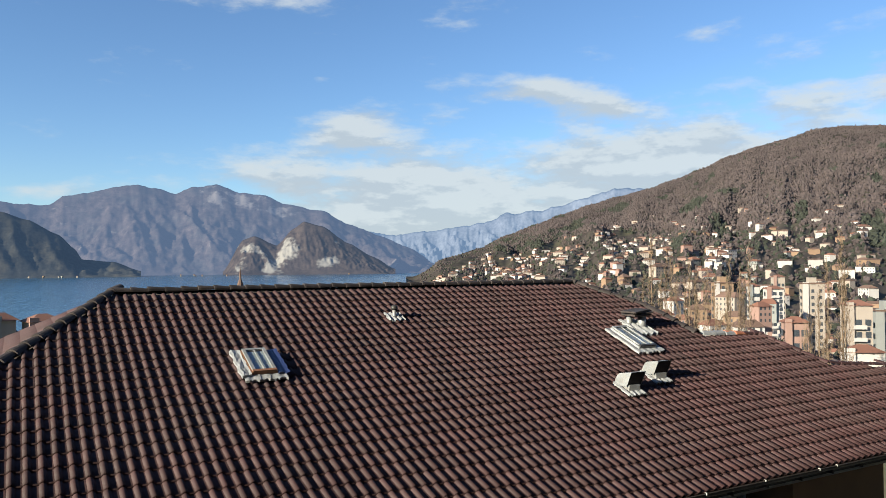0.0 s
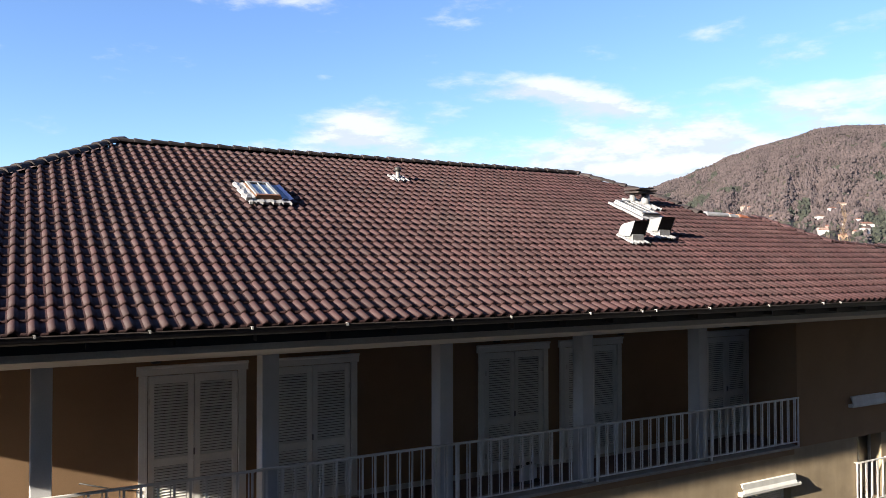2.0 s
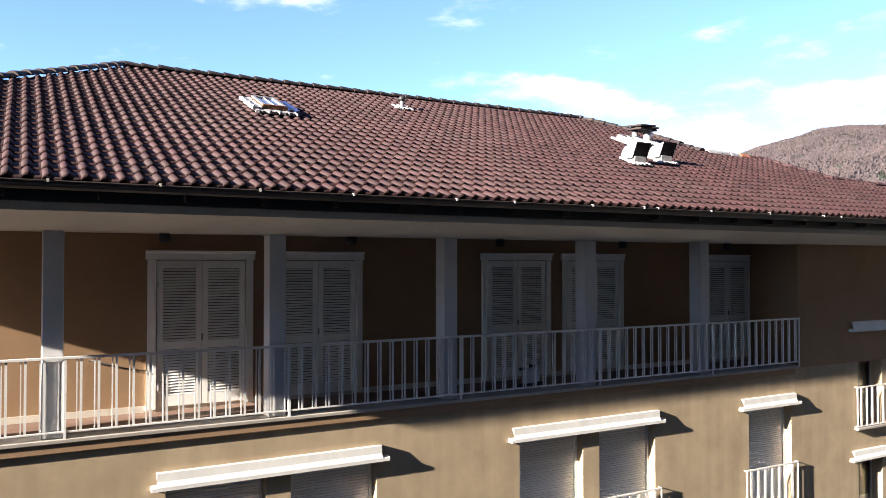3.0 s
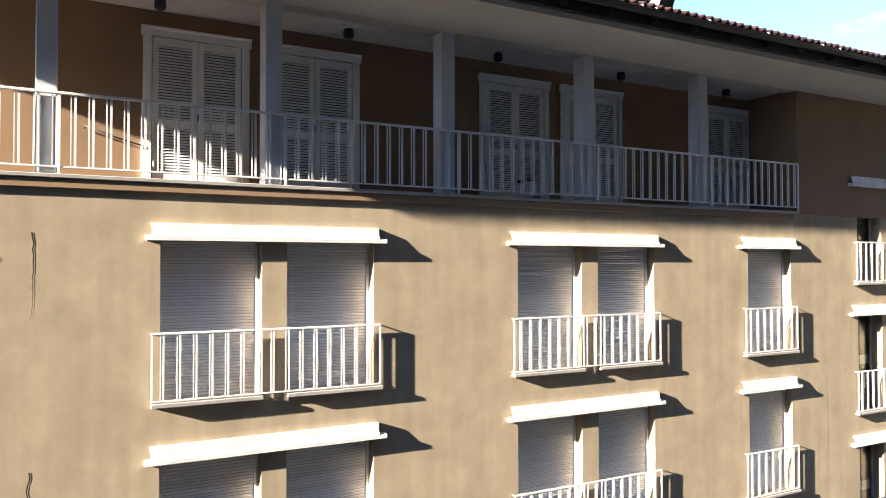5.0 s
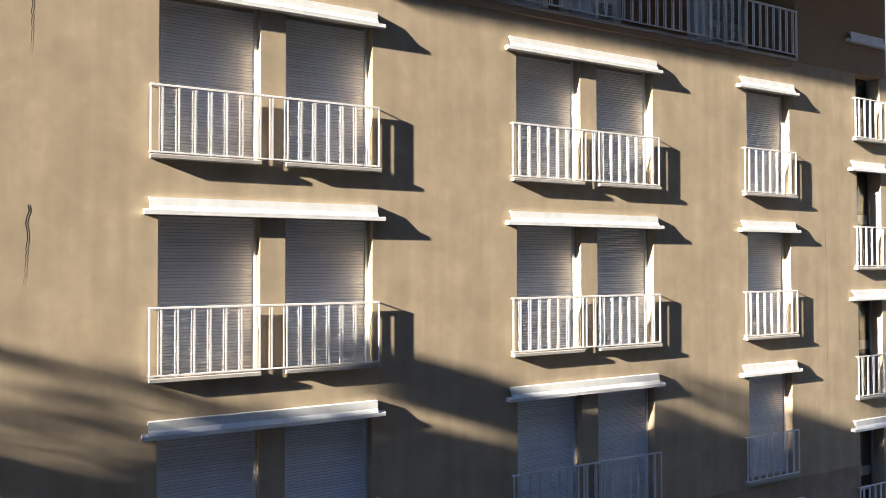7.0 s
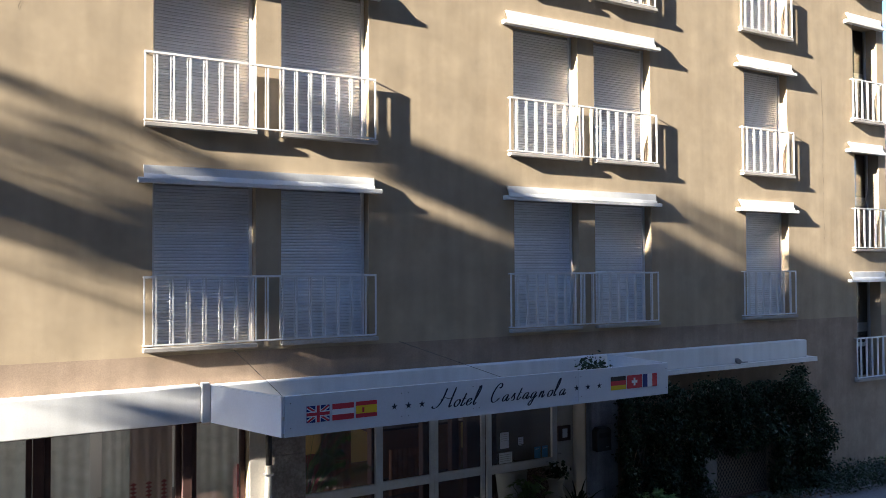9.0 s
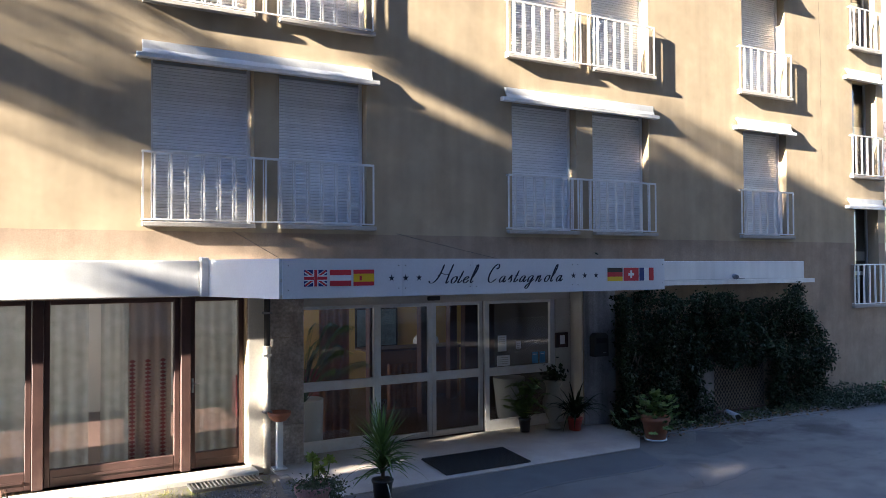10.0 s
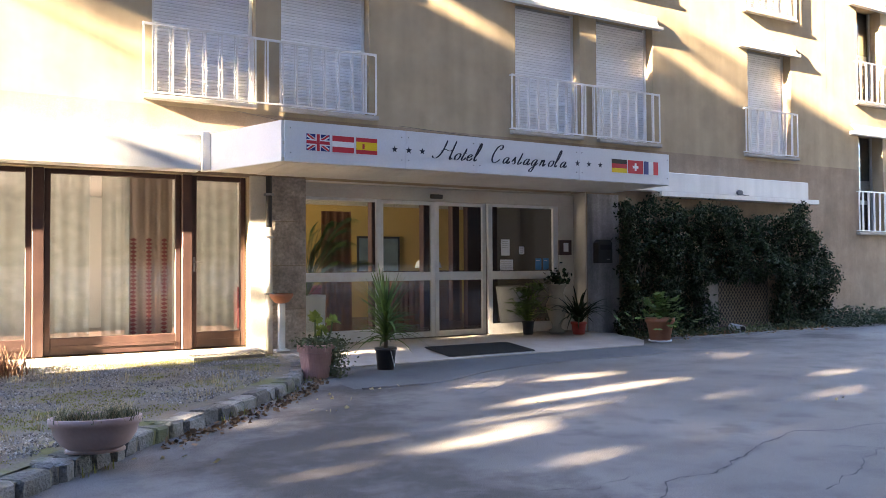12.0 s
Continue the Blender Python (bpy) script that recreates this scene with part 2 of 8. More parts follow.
M_STREAKED = material("streaked_grey_render", (0.30, 0.29, 0.295), 0.9, 0.2, 2.5, 40, 0.2, streak=0.4, stain=((0.16, 0.15, 0.15), 0.5, 2.0))
M_ASPHALT = material("worn_asphalt", (0.128, 0.117, 0.108), 0.92, 0.42, 1.1, 95, 0.7, stain=((0.060, 0.054, 0.050), 0.8, 0.55), moss=(0.090, 0.081, 0.073), thick=0.014)
patched(M_ASPHALT, [((1.6, 4.9, 0), 1.5), ((2.3, 6.0, 0), 1.3), ((2.9, 7.2, 0), 1.1), ((3.4, 8.1, 0), 0.8), ((2.6, 3.9, 0), 1.0), ((11.2, 9.3, 0), 0.9), ((12.9, 8.9, 0), 1.3), ((6.1, 3.3, 0), 0.7)], (0.040, 0.034, 0.030), 1.6, 0.85, 0.36, 0.22)
M_SLAB = material("entrance_slab", (0.40, 0.35, 0.30), 0.8, 0.12, 1.5, 60, 0.15, stain=((0.22, 0.19, 0.17), 0.4, 1.4))
M_STONE = material("grey_kerb_stone", (0.115, 0.108, 0.10), 0.85, 0.35, 5, 50, 0.8, rnd=0.35, moss=(0.075, 0.085, 0.03), stain=((0.20, 0.19, 0.175), 0.5, 6), thick=0.02)
M_SOIL = material("garden_soil", (0.115, 0.100, 0.078), 0.95, 0.35, 1.5, 45, 0.6, moss=(0.105, 0.105, 0.026), stain=((0.12, 0.085, 0.05), 0.8, 0.8))
M_GRAVEL = material("grey_gravel", (0.20, 0.19, 0.175), 0.85, 0.25, 2, 60, 0.2, island=0.6, stain=((0.12, 0.085, 0.05), 0.5, 1.6))
M_MOSS = material("yellow_green_grass", (0.15, 0.15, 0.032), 0.8, 0.3, 3, 30, 0, island=0.4, leafy=0.3)
M_DRY = material("dry_grass", (0.30, 0.24, 0.13), 0.85, 0.3, 3, 30, 0, island=0.4, leafy=0.3)
M_TERRA = material("terracotta", (0.31, 0.115, 0.06), 0.75, 0.12, 4, 50, 0.15, stain=((0.36, 0.22, 0.16), 0.35, 5))
M_PINK = material("faded_pink_plastic", (0.38, 0.20, 0.175), 0.6, 0.08, 4, 50, 0.05, stain=((0.33, 0.2, 0.17), 0.3, 6))
M_BOWL = material("mauve_planter_plastic", (0.34, 0.23, 0.21), 0.55, 0.08, 4, 50, 0.05, stain=((0.24, 0.17, 0.15), 0.3, 5))
M_POTBLACK = material("black_pot_plastic", (0.02, 0.02, 0.022), 0.45, 0.1)
M_REDPOT = material("red_pot_plastic", (0.38, 0.05, 0.035), 0.5, 0.08)
M_URN = material("weathered_urn_stone", (0.30, 0.27, 0.21), 0.85, 0.15, 5, 50, 0.3, stain=((0.22, 0.2, 0.15), 0.4, 5))
M_LEAF = material("dark_green_leaves", (0.020, 0.034, 0.014), 0.55, 0.3, 5, 30, 0, island=0.5, leafy=0.15, spec=0.15)
M_LEAF2 = material("mid_green_leaves", (0.085, 0.14, 0.035), 0.5, 0.25, 5, 30, 0, island=0.35, leafy=0.3)
M_LEAF2D = material("dull_green_leaves", (0.040, 0.056, 0.028), 0.6, 0.25, 5, 30, 0, island=0.45, leafy=0.2, spec=0.3)
M_LEAF3 = material("yellow_green_leaves", (0.24, 0.30, 0.06), 0.5, 0.2, 5, 30, 0, island=0.3, leafy=0.35)
M_OLIVE = material("grey_green_leaves", (0.070, 0.082, 0.038), 0.65, 0.25, 5, 30, 0, island=0.4, leafy=0.25, spec=0.25)
M_BARK = material("grey_brown_bark", (0.16, 0.125, 0.09), 0.9, 0.25, 6, 60, 0.4)
M_TWIG = material("pale_bare_twigs", (0.175, 0.12, 0.08), 0.9, 0.2, 3, 30, 0)
M_MAT = material("black_rubber_mat", (0.018, 0.017, 0.016), 0.85, 0.25, 8, 160, 0.8)
M_GRATE = material("steel_grate", (0.13, 0.125, 0.115), 0.55, 0.15, 5, 60, 0.2, metal=0.5)
M_YELLOW = material("yellow_plaster", (0.52, 0.36, 0.115), 0.85, 0.06)
M_INFLOOR = material("dark_polished_floor", (0.10, 0.06, 0.05), 0.25, 0.15)
M_CURTAIN = net("pale_net_curtain", (0.52, 0.55, 0.50), 0.45)
M_DRAPE = material("striped_drape", (0.40, 0.31, 0.26), 0.9, 0.1, 3, 60, 0, leafy=0.2)
M_RUST = material("rust_drape", (0.25, 0.115, 0.060), 0.9, 0.25, 6, 60, 0, leafy=0.2)
M_DRAPE_RED = material("red_drape_pattern", (0.24, 0.060, 0.058), 0.9, 0.1)
M_SIGN = material("sign_white", (0.62, 0.64, 0.65), 0.4, 0.04, 1.5, 40, 0.04, stain=((0.45, 0.46, 0.45), 0.25, 1.2))
M_INK = material("sign_navy", (0.012, 0.018, 0.035), 0.4, 0.05)
M_F_RED = material("flag_red", (0.55, 0.03, 0.045), 0.45, 0.04)
M_F_BLUE = material("flag_blue", (0.015, 0.03, 0.16), 0.45, 0.04)
M_F_WHITE = material("flag_white", (0.75, 0.75, 0.74), 0.45, 0.03)
M_F_YELLOW = material("flag_yellow", (0.75, 0.50, 0.02), 0.45, 0.04)
M_F_BLACK = material("flag_black", (0.015, 0.015, 0.015), 0.45, 0.04)
M_PAPER = material("white_paper", (0.72, 0.73, 0.74), 0.7, 0.03)
M_BLUEPAPER = material("blue_sticker", (0.05, 0.22, 0.42), 0.5, 0.05)
M_BLUEGREY = material("blue_grey_canvas", (0.13, 0.19, 0.22), 0.7, 0.3, 5, 30, 0.1)
M_SILL = material("grey_stone_sill", (0.34, 0.31, 0.275), 0.85, 0.12, 3, 50, 0.2, stain=((0.2, 0.17, 0.14), 0.5, 4))
M_FILM = material("blue_roof_film", (0.02, 0.03, 0.09), 0.35, 0.2, 5, 20, 0.3)
M_PLASTER = material("pale_room_plaster", (0.50, 0.50, 0.46), 0.9, 0.06)
M_GLASS = glass("window_glass", (0.93, 0.95, 0.94))
M_SKYGLASS = glass("skylight_glass", (0.92, 0.94, 0.95), 0.05)


# ---- building blocks ----
def mesh_of(name, bm, mats):
    me = bpy.data.meshes.new(name)
    bm.to_mesh(me)
    bm.free()
    for m in mats if isinstance(mats, (list, tuple)) else [mats]:
        me.materials.append(m)
    return me


def part(name, bm, mat, parent=None, label="", kind=""):
    ob = new(name, mesh_of(name, bm, mat))
    if parent:
        ob.parent = parent
    return tagged(ob, label=label, kind=kind)


def shared(name, me, parent, place):
    ob = new(name, me)
    ob.parent = parent
    ob.matrix_basis = place
    return ob


def thing(name, label, category, group="", kind="", at=(0, 0, 0)):
    ob = new(name)
    ob.location = at
    ob.empty_display_size = 0.1
    return tagged(ob, label, category, group, kind)


def box(bm, x0, x1, y0, y1, z0, z1, bevel=0.0):
    vs = [bm.verts.new((x, y, z)) for x in (x0, x1) for y in (y0, y1) for z in (z0, z1)]
    fs = [bm.faces.new([vs[i] for i in q]) for q in ((0, 1, 3, 2), (4, 6, 7, 5), (0, 4, 5, 1), (2, 3, 7, 6), (0, 2, 6, 4), (1, 5, 7, 3))]
    if bevel:
        bmesh.ops.bevel(bm, geom=list({e for f in fs for e in f.edges}), offset=bevel, segments=1, affect="EDGES")
    return bm


def boxed(*args, bevel=0.0):
    return box(bmesh.new(), *args, bevel=bevel)


def prism(bm, pts, axis, a, b):
    """A closed outline in the plane across axis, pushed from a to b."""
    def at(p, v):
        return {"x": (v, *p), "y": (p[0], v, p[1]), "z": (*p, v)}[axis]
    lo, hi = [bm.verts.new(at(p, a)) for p in pts], [bm.verts.new(at(p, b)) for p in pts]
    n = len(pts)
    fs = [bm.faces.new(lo), bm.faces.new(hi[::-1])] + [bm.faces.new((lo[i], hi[i], hi[(i + 1) % n], lo[(i + 1) % n])) for i in range(n)]
    bmesh.ops.recalc_face_normals(bm, faces=fs)
    return bm


def prismed(*args):
    return prism(bmesh.new(), *args)


def lathe(bm, rows, steps=24, cx=0.0, cy=0.0, sx=1.0, sy=1.0, flute=0.0, smooth=True):
    """Rows of (radius, z) turned round the upright axis."""
    rings = []
    for r, z in rows:
        ring = []
        for i in range(steps):
            a = 2 * math.pi * i / steps
            k = r * (1 - (flute if i % 2 else 0))
            ring.append(bm.verts.new((cx + sx * k * math.cos(a), cy + sy * k * math.sin(a), z)))
        rings.append(ring)
    for lo, hi in zip(rings, rings[1:]):
        for i in range(steps):
            f = bm.faces.new((lo[i], lo[(i + 1) % steps], hi[(i + 1) % steps], hi[i]))
            f.smooth = smooth
    bm.faces.new(rings[0][::-1])
    bm.faces.new(rings[-1])
    return bm


def tube(bm, pts, radius, steps=8, taper=1.0):
    pts = [Vector(p) for p in pts]
    rings = []
    for i, p in enumerate(pts):
        way = (pts[min(i + 1, len(pts) - 1)] - pts[max(i - 1, 0)]).normalized()
        side = way.cross(Vector((0.31, 0.17, 0.93))).normalized()
        up = side.cross(way)
        r = radius * (1 + (taper - 1) * i / max(len(pts) - 1, 1))
        rings.append([bm.verts.new(p + r * (math.cos(a) * side + math.sin(a) * up)) for a in (2 * math.pi * k / steps for k in range(steps))])
    for lo, hi in zip(rings, rings[1:]):
        for k in range(steps):
            bm.faces.new((lo[k], lo[(k + 1) % steps], hi[(k + 1) % steps], hi[k])).smooth = True
    bm.faces.new(rings[0][::-1])
    bm.faces.new(rings[-1])
    return bm


def pierced(bm, x0, x1, z0, z1, yf, yb, holes):
    """An upright wall along x, from its front yf to its back yb, with rectangular openings (x0, x1, z0, z1) through it."""
    xs = sorted({x0, x1, *[v for h in holes for v in h[:2] if x0 < v < x1]})
    zs = sorted({z0, z1, *[v for h in holes for v in h[2:] if z0 < v < z1]})
    open_at = [[any(h[0] <= (a + b) / 2 <= h[1] and h[2] <= (c + d) / 2 <= h[3] for h in holes) for c, d in zip(zs, zs[1:])] for a, b in zip(xs, xs[1:])]
    seen = {}

    def v(x, y, z):
        key = (round(x, 4), round(y, 4), round(z, 4))
        if key not in seen:
            seen[key] = bm.verts.new(key)
        return seen[key]

    def hole(i, j):
        return not (0 <= i < len(xs) - 1 and 0 <= j < len(zs) - 1) or open_at[i][j]

    for i in range(len(xs) - 1):
        for j in range(len(zs) - 1):
            if open_at[i][j]:
                continue
            a, b, c, d = xs[i], xs[i + 1], zs[j], zs[j + 1]
            bm.faces.new((v(a, yf, c), v(b, yf, c), v(b, yf, d), v(a, yf, d)))
            bm.faces.new((v(a, yb, c), v(a, yb, d), v(b, yb, d), v(b, yb, c)))
            if hole(i - 1, j):
                bm.faces.new((v(a, yf, c), v(a, yf, d), v(a, yb, d), v(a, yb, c)))
            if hole(i + 1, j):
                bm.faces.new((v(b, yf, c), v(b, yb, c), v(b, yb, d), v(b, yf, d)))
            if hole(i, j - 1):
                bm.faces.new((v(a, yf, c), v(a, yb, c), v(b, yb, c), v(b, yf, c)))
            if hole(i, j + 1):
                bm.faces.new((v(a, yf, d), v(b, yf, d), v(b, yb, d), v(a, yb, d)))
    return bm


# ---- the hotel: walls ----
WALL, BACK = 11.0, 12.3          # face of the facade, back wall of the top-floor loggia
LEFT, RIGHT = -3.4, 18.3
FLOORS = (0.0, 3.0, 6.0)         # upper floors, added to the first floor's heights
BAYS = ((1.66, 3.05), (3.42, 4.80), (7.50, 8.90), (9.28, 10.67), (13.33, 14.70), (-2.61, -1.23))
STAIR = (17.08, 18.02)
holes = [(a, b, 3.58 + f, 5.82 + f) for a, b in BAYS for f in FLOORS]
holes += [(*STAIR, 2.02 + 3 * k, 4.30 + 3 * k) for k in range(4)]
holes += [(-3.0, 2.95, 0.18, 2.56), (3.78, 9.02, 0.0, 2.60)]
tagged(part("wall_front", pierced(bmesh.new(), LEFT, RIGHT, 0.0, 12.54, WALL, WALL + 0.32, holes), M_STUCCO), "tan stucco hotel facade with fine cracks", "wall", kind="structure")
tagged(part("wall_front_top", boxed(14.94, RIGHT, WALL, WALL + 0.30, 12.542, 15.40), M_OCHRE), "ochre-brown stucco wall beside the top-floor loggia", "wall", kind="structure")
base_holes = [(STAIR[0], STAIR[1], 2.02, 3.47), (-3.0, 2.95, 0.18, 2.56), (3.78, 9.02, 0.0, 2.60)]
tagged(part("wall_base_coat", pierced(bmesh.new(), LEFT, RIGHT, 0.0, 3.46, WALL - 0.004, WALL - 0.0005, base_holes), M_BASE), "darker brown coat of stucco on the ground floor", "wall", kind="structure")
top_doors = [(1.56, 3.22), (3.46, 5.12), (7.53, 9.14), (9.42, 11.05), (13.57, 15.13 - 0.3)]
tagged(part("wall_loggia", pierced(bmesh.new(), -3.08, 14.936, 12.40, 15.30, BACK, BACK + 0.25, [(a + 0.1, b - 0.1, 12.64, 14.95) for a, b in top_doors]), M_OCHRE), "ochre stucco back wall of the loggia", "wall", kind="structure")
tagged(part("wall_loggia_end", boxed(14.94, 15.2, WALL + 0.302, BACK + 0.25, 12.402, 15.30), M_OCHRE), "ochre stucco end wall of the loggia", "wall", kind="structure")
tagged(part("wall_side_right", boxed(RIGHT - 0.3, RIGHT, WALL + 0.324, 26.0, 0.0, 15.4), M_STUCCO), "tan stucco side wall", "wall", kind="structure")
# unseen opening, added so that light reaches the rooms behind the glass
bm = boxed(LEFT, LEFT + 0.3, 12.56, 26.0, 2.55, 15.4)
box(bm, LEFT, LEFT + 0.3, 12.56, 26.0, 0.0, 0.75)
for a, b in ((12.56, 13.0), (15.2, 26.0)):
    box(bm, LEFT, LEFT + 0.3, a, b, 0.752, 2.548)
tagged(part("wall_side_left", bm, M_STUCCO), "tan stucco side wall with one added, unseen opening", "wall", kind="structure")
# added fill lamp in that opening, brightens the lobby and the curtains
lamp = new("west_window_daylight", bpy.data.lights.new("west_window_daylight", "AREA"))
lamp.data.shape, lamp.data.size, lamp.data.size_y, lamp.data.energy, lamp.data.color = "RECTANGLE", 2.1, 1.7, 6.5, (1.0, 0.97, 0.92)
lamp.data.spread = radians(100)
lamp.matrix_world = Matrix(((0, 0, -1, LEFT + 0.15), (-1, 0, 0, 14.1), (0, 1, 0, 1.65), (0, 0, 0, 1)))
tagged(part("wall_side_left_low", boxed(LEFT, LEFT + 0.3, WALL + 0.324, 12.558, 0.0, 12.39), M_STUCCO), "tan stucco side wall", "wall", kind="structure")
tagged(part("wall_back", boxed(LEFT + 0.3, RIGHT - 0.3, 25.7, 26.0, 0.0, 15.4), M_STUCCO), "tan stucco rear wall", "wall", kind="structure")
for k, z in enumerate((3.05, 6.05, 9.05)):
    tagged(part(f"floor_{k + 1}", boxed(LEFT + 0.31, RIGHT - 0.31, WALL + 0.325, 25.69, z, z + 0.22), M_GREYCONC), "grey concrete floor slab", "floor", kind="structure")
tagged(part("floor_loggia", boxed(LEFT, RIGHT - 0.31, WALL + 0.325, 25.69, 12.40, 12.60), M_LOGGIA), "dark brown tiled loggia floor", "floor", kind="structure")
tagged(part("ceiling_loggia", boxed(LEFT + 0.31, RIGHT - 0.31, WALL + 0.302, 25.69, 15.302, 15.40), M_WHITE), "white painted loggia ceiling", "ceiling", kind="structure")
# the slab's nose over the facade and its drip moulding
bm = boxed(-3.42, 14.93, WALL - 0.07, WALL + 0.32, 12.545, 12.60, bevel=0.008)
tagged(part("trim_slab_edge", bm, M_SILL), "grey stone edge of the loggia floor", "trim", kind="structure")
bm = boxed(-3.42, 14.78, WALL - 0.045, WALL - 0.002, 12.42, 12.543, bevel=0.006)
tagged(part("trim_slab_drip", bm, M_OCHRE), "brown drip moulding under the loggia", "trim", kind="structure")
tagged(part("baseboard_loggia", boxed(-3.0, 14.9, BACK - 0.015, BACK - 0.002, 12.602, 12.70), M_CONC), "pale skirting of the loggia wall", "baseboard", kind="structure")
# eaves: beam, sloped soffit and fascia
bm = prismed([(WALL + 0.3, 15.27), (WALL - 0.03, 15.27), (9.97, 15.46), (9.97, 15.60), (10.0, 15.66), (WALL + 0.3, 15.66)], "x", -4.5, 20.0)
tagged(part("soffit", bm, M_CONC), "pale plastered eaves soffit with a grey edge", "soffit", kind="structure")
# dark paint here stands for the shadow gap under the gutter
tagged(part("fascia_board", boxed(-4.6, 20.1, 9.86, 9.966, 15.56, 15.80), M_DARK), "dark board behind the gutter in place of a shadow gap", "trim", kind="structure")
bm = prismed([(11.31, 15.402), (25.5, 15.402), (26.9, 15.60), (26.9, 15.66), (11.31, 15.66)], "x", -4.5, 20.0)
tagged(part("soffit_back", bm, M_CONC), "pale plastered eaves at the rear", "soffit", kind="structure")
for k, x in enumerate((0.15, 3.09, 6.01, 8.97, 11.93, -2.79)):
    bm = boxed(x, x + 0.25, WALL, WALL + 0.3, 12.602, 15.269, bevel=0.01)
    c = tagged(part("column", bm, M_COLUMN), "grey plastered square loggia column", "column", "columns of the loggia")

# ---- cracks in the stucco ----
for x, z0, z1 in ((0.14, 10.75, 11.85), (0.125, 7.85, 8.85), (15.9, 5.2, 8.9)):
    bm = bmesh.new()
    rnd = random.Random(int(x * 100))
    zs = np.linspace(z1, z0, 26)
    left, right = [], []
    px = x
    for i, z in enumerate(zs):
        px += rnd.uniform(-0.016, 0.016)
        w = (0.008 if x < 5 else 0.0018) * (1 - i / 27) + 0.0012
        left.append(bm.verts.new((px - w, WALL - 0.003, z)))
        right.append(bm.verts.new((px + w, WALL - 0.003, z)))
    for i in range(25):
        bm.faces.new((left[i], left[i + 1], right[i + 1], right[i]))
    tagged(part("crack", bm, M_BLACK), "thin dark vertical crack in the stucco", "crack", "cracks in the facade", kind="structure")

# ---- roof ----
EAVE_Y, EAVE_Z, RIDGE_Y, RIDGE_Z = 9.70, 15.80, 18.50, 19.28
SLOPE = math.atan2(RIDGE_Z - EAVE_Z, RIDGE_Y - EAVE_Y)
HIP_L = -4.7
FRONT = [(HIP_L, EAVE_Y), (22.6, EAVE_Y), (21.2, 12.6), (19.2, 13.0), (18.6, 14.75), (16.5, 14.95), (16.25, 15.65), (16.2, 16.7), (14.95, RIDGE_Y), (1.98, RIDGE_Y)]


def roof_z(y):
    return EAVE_Z + (y - EAVE_Y) * math.tan(SLOPE)


def inside(poly, x, y):
    odd = False
    for (ax, ay), (bx, by) in zip(poly, poly[1:] + poly[:1]):
        if (ay > y) != (by > y) and x < ax + (y - ay) * (bx - ax) / (by - ay):
            odd = not odd
    return odd


roof = thing("roof", "hipped roof of brown interlocking clay-coloured tiles", "roof", kind="structure")
bm = bmesh.new()
bm.faces.new([bm.verts.new((x, y, roof_z(y) - 0.03)) for x, y in FRONT])
back_y = 2 * RIDGE_Y - EAVE_Y
for pts in ([(HIP_L, EAVE_Y, EAVE_Z), (1.98, RIDGE_Y, RIDGE_Z), (HIP_L, back_y, EAVE_Z)],
            [(1.98, RIDGE_Y, RIDGE_Z), (14.95, RIDGE_Y, RIDGE_Z), (20.5, back_y, EAVE_Z), (HIP_L, back_y, EAVE_Z)],
            [(14.95, RIDGE_Y, RIDGE_Z), (16.2, 16.7, roof_z(16.7)), (16.25, 15.65, roof_z(15.65)), (16.5, 14.95, roof_z(14.95)), (18.6, 14.75, roof_z(14.75)), (20.5, 20.0, EAVE_Z), (20.5, back_y, EAVE_Z)],
            [(18.6, 14.75, roof_z(14.75)), (19.2, 13.0, roof_z(13.0)), (21.2, 12.6, roof_z(12.6)), (22.6, EAVE_Y, EAVE_Z), (20.5, 20.0, EAVE_Z)]):
    bm.faces.new([bm.verts.new((x, y, z - 0.035)) for x, y, z in pts])
part("deck", bm, M_DECK, roof)


def tile_shape(w=0.20, l=0.40):
    """One interlocking tile: a round roll and a flat pan, its lower end on y = 0 and thick."""
    across = []
    for u in (0.0, 0.06, 0.16, 0.28, 0.40, 0.50, 0.58, 0.68, 0.84, 1.0):
        roll = 0.048 * math.sin(math.pi * min(u / 0.58, 1.0)) ** 0.8 if u < 0.58 else 0.006 * (u - 0.58) / 0.42
        across.append((u * w * 1.03, roll))
    vs = [(x, 0.0, z + 0.044) for x, z in across] + [(x, l, z) for x, z in across] + [(x, 0.003, z - 0.006) for x, z in across]
    n = len(across)
    fs = [(i, i + 1, n + i + 1, n + i) for i in range(n - 1)] + [(2 * n + i, 2 * n + i + 1, i + 1, i) for i in range(n - 1)]
    return vs, fs


TILE_V, TILE_F = tile_shape()
tile_me = bpy.data.meshes.new("tile")
tile_me.from_pydata(TILE_V, [], TILE_F)
tile_me.materials.append(M_TILE)
tile_me.shade_smooth()
GAUGE, WIDE = 0.345, 0.20
rows_n = int(math.hypot(RIDGE_Y - EAVE_Y, RIDGE_Z - EAVE_Z) / GAUGE) + 1
rng = random.Random(7)
flat_v, flat_f = [], []
singles = []


def lay(matrix):
    k = len(flat_v)
    flat_v.extend(tuple(matrix @ Vector(v)) for v in TILE_V)
    flat_f.extend(tuple(i + k for i in f) for f in TILE_F)


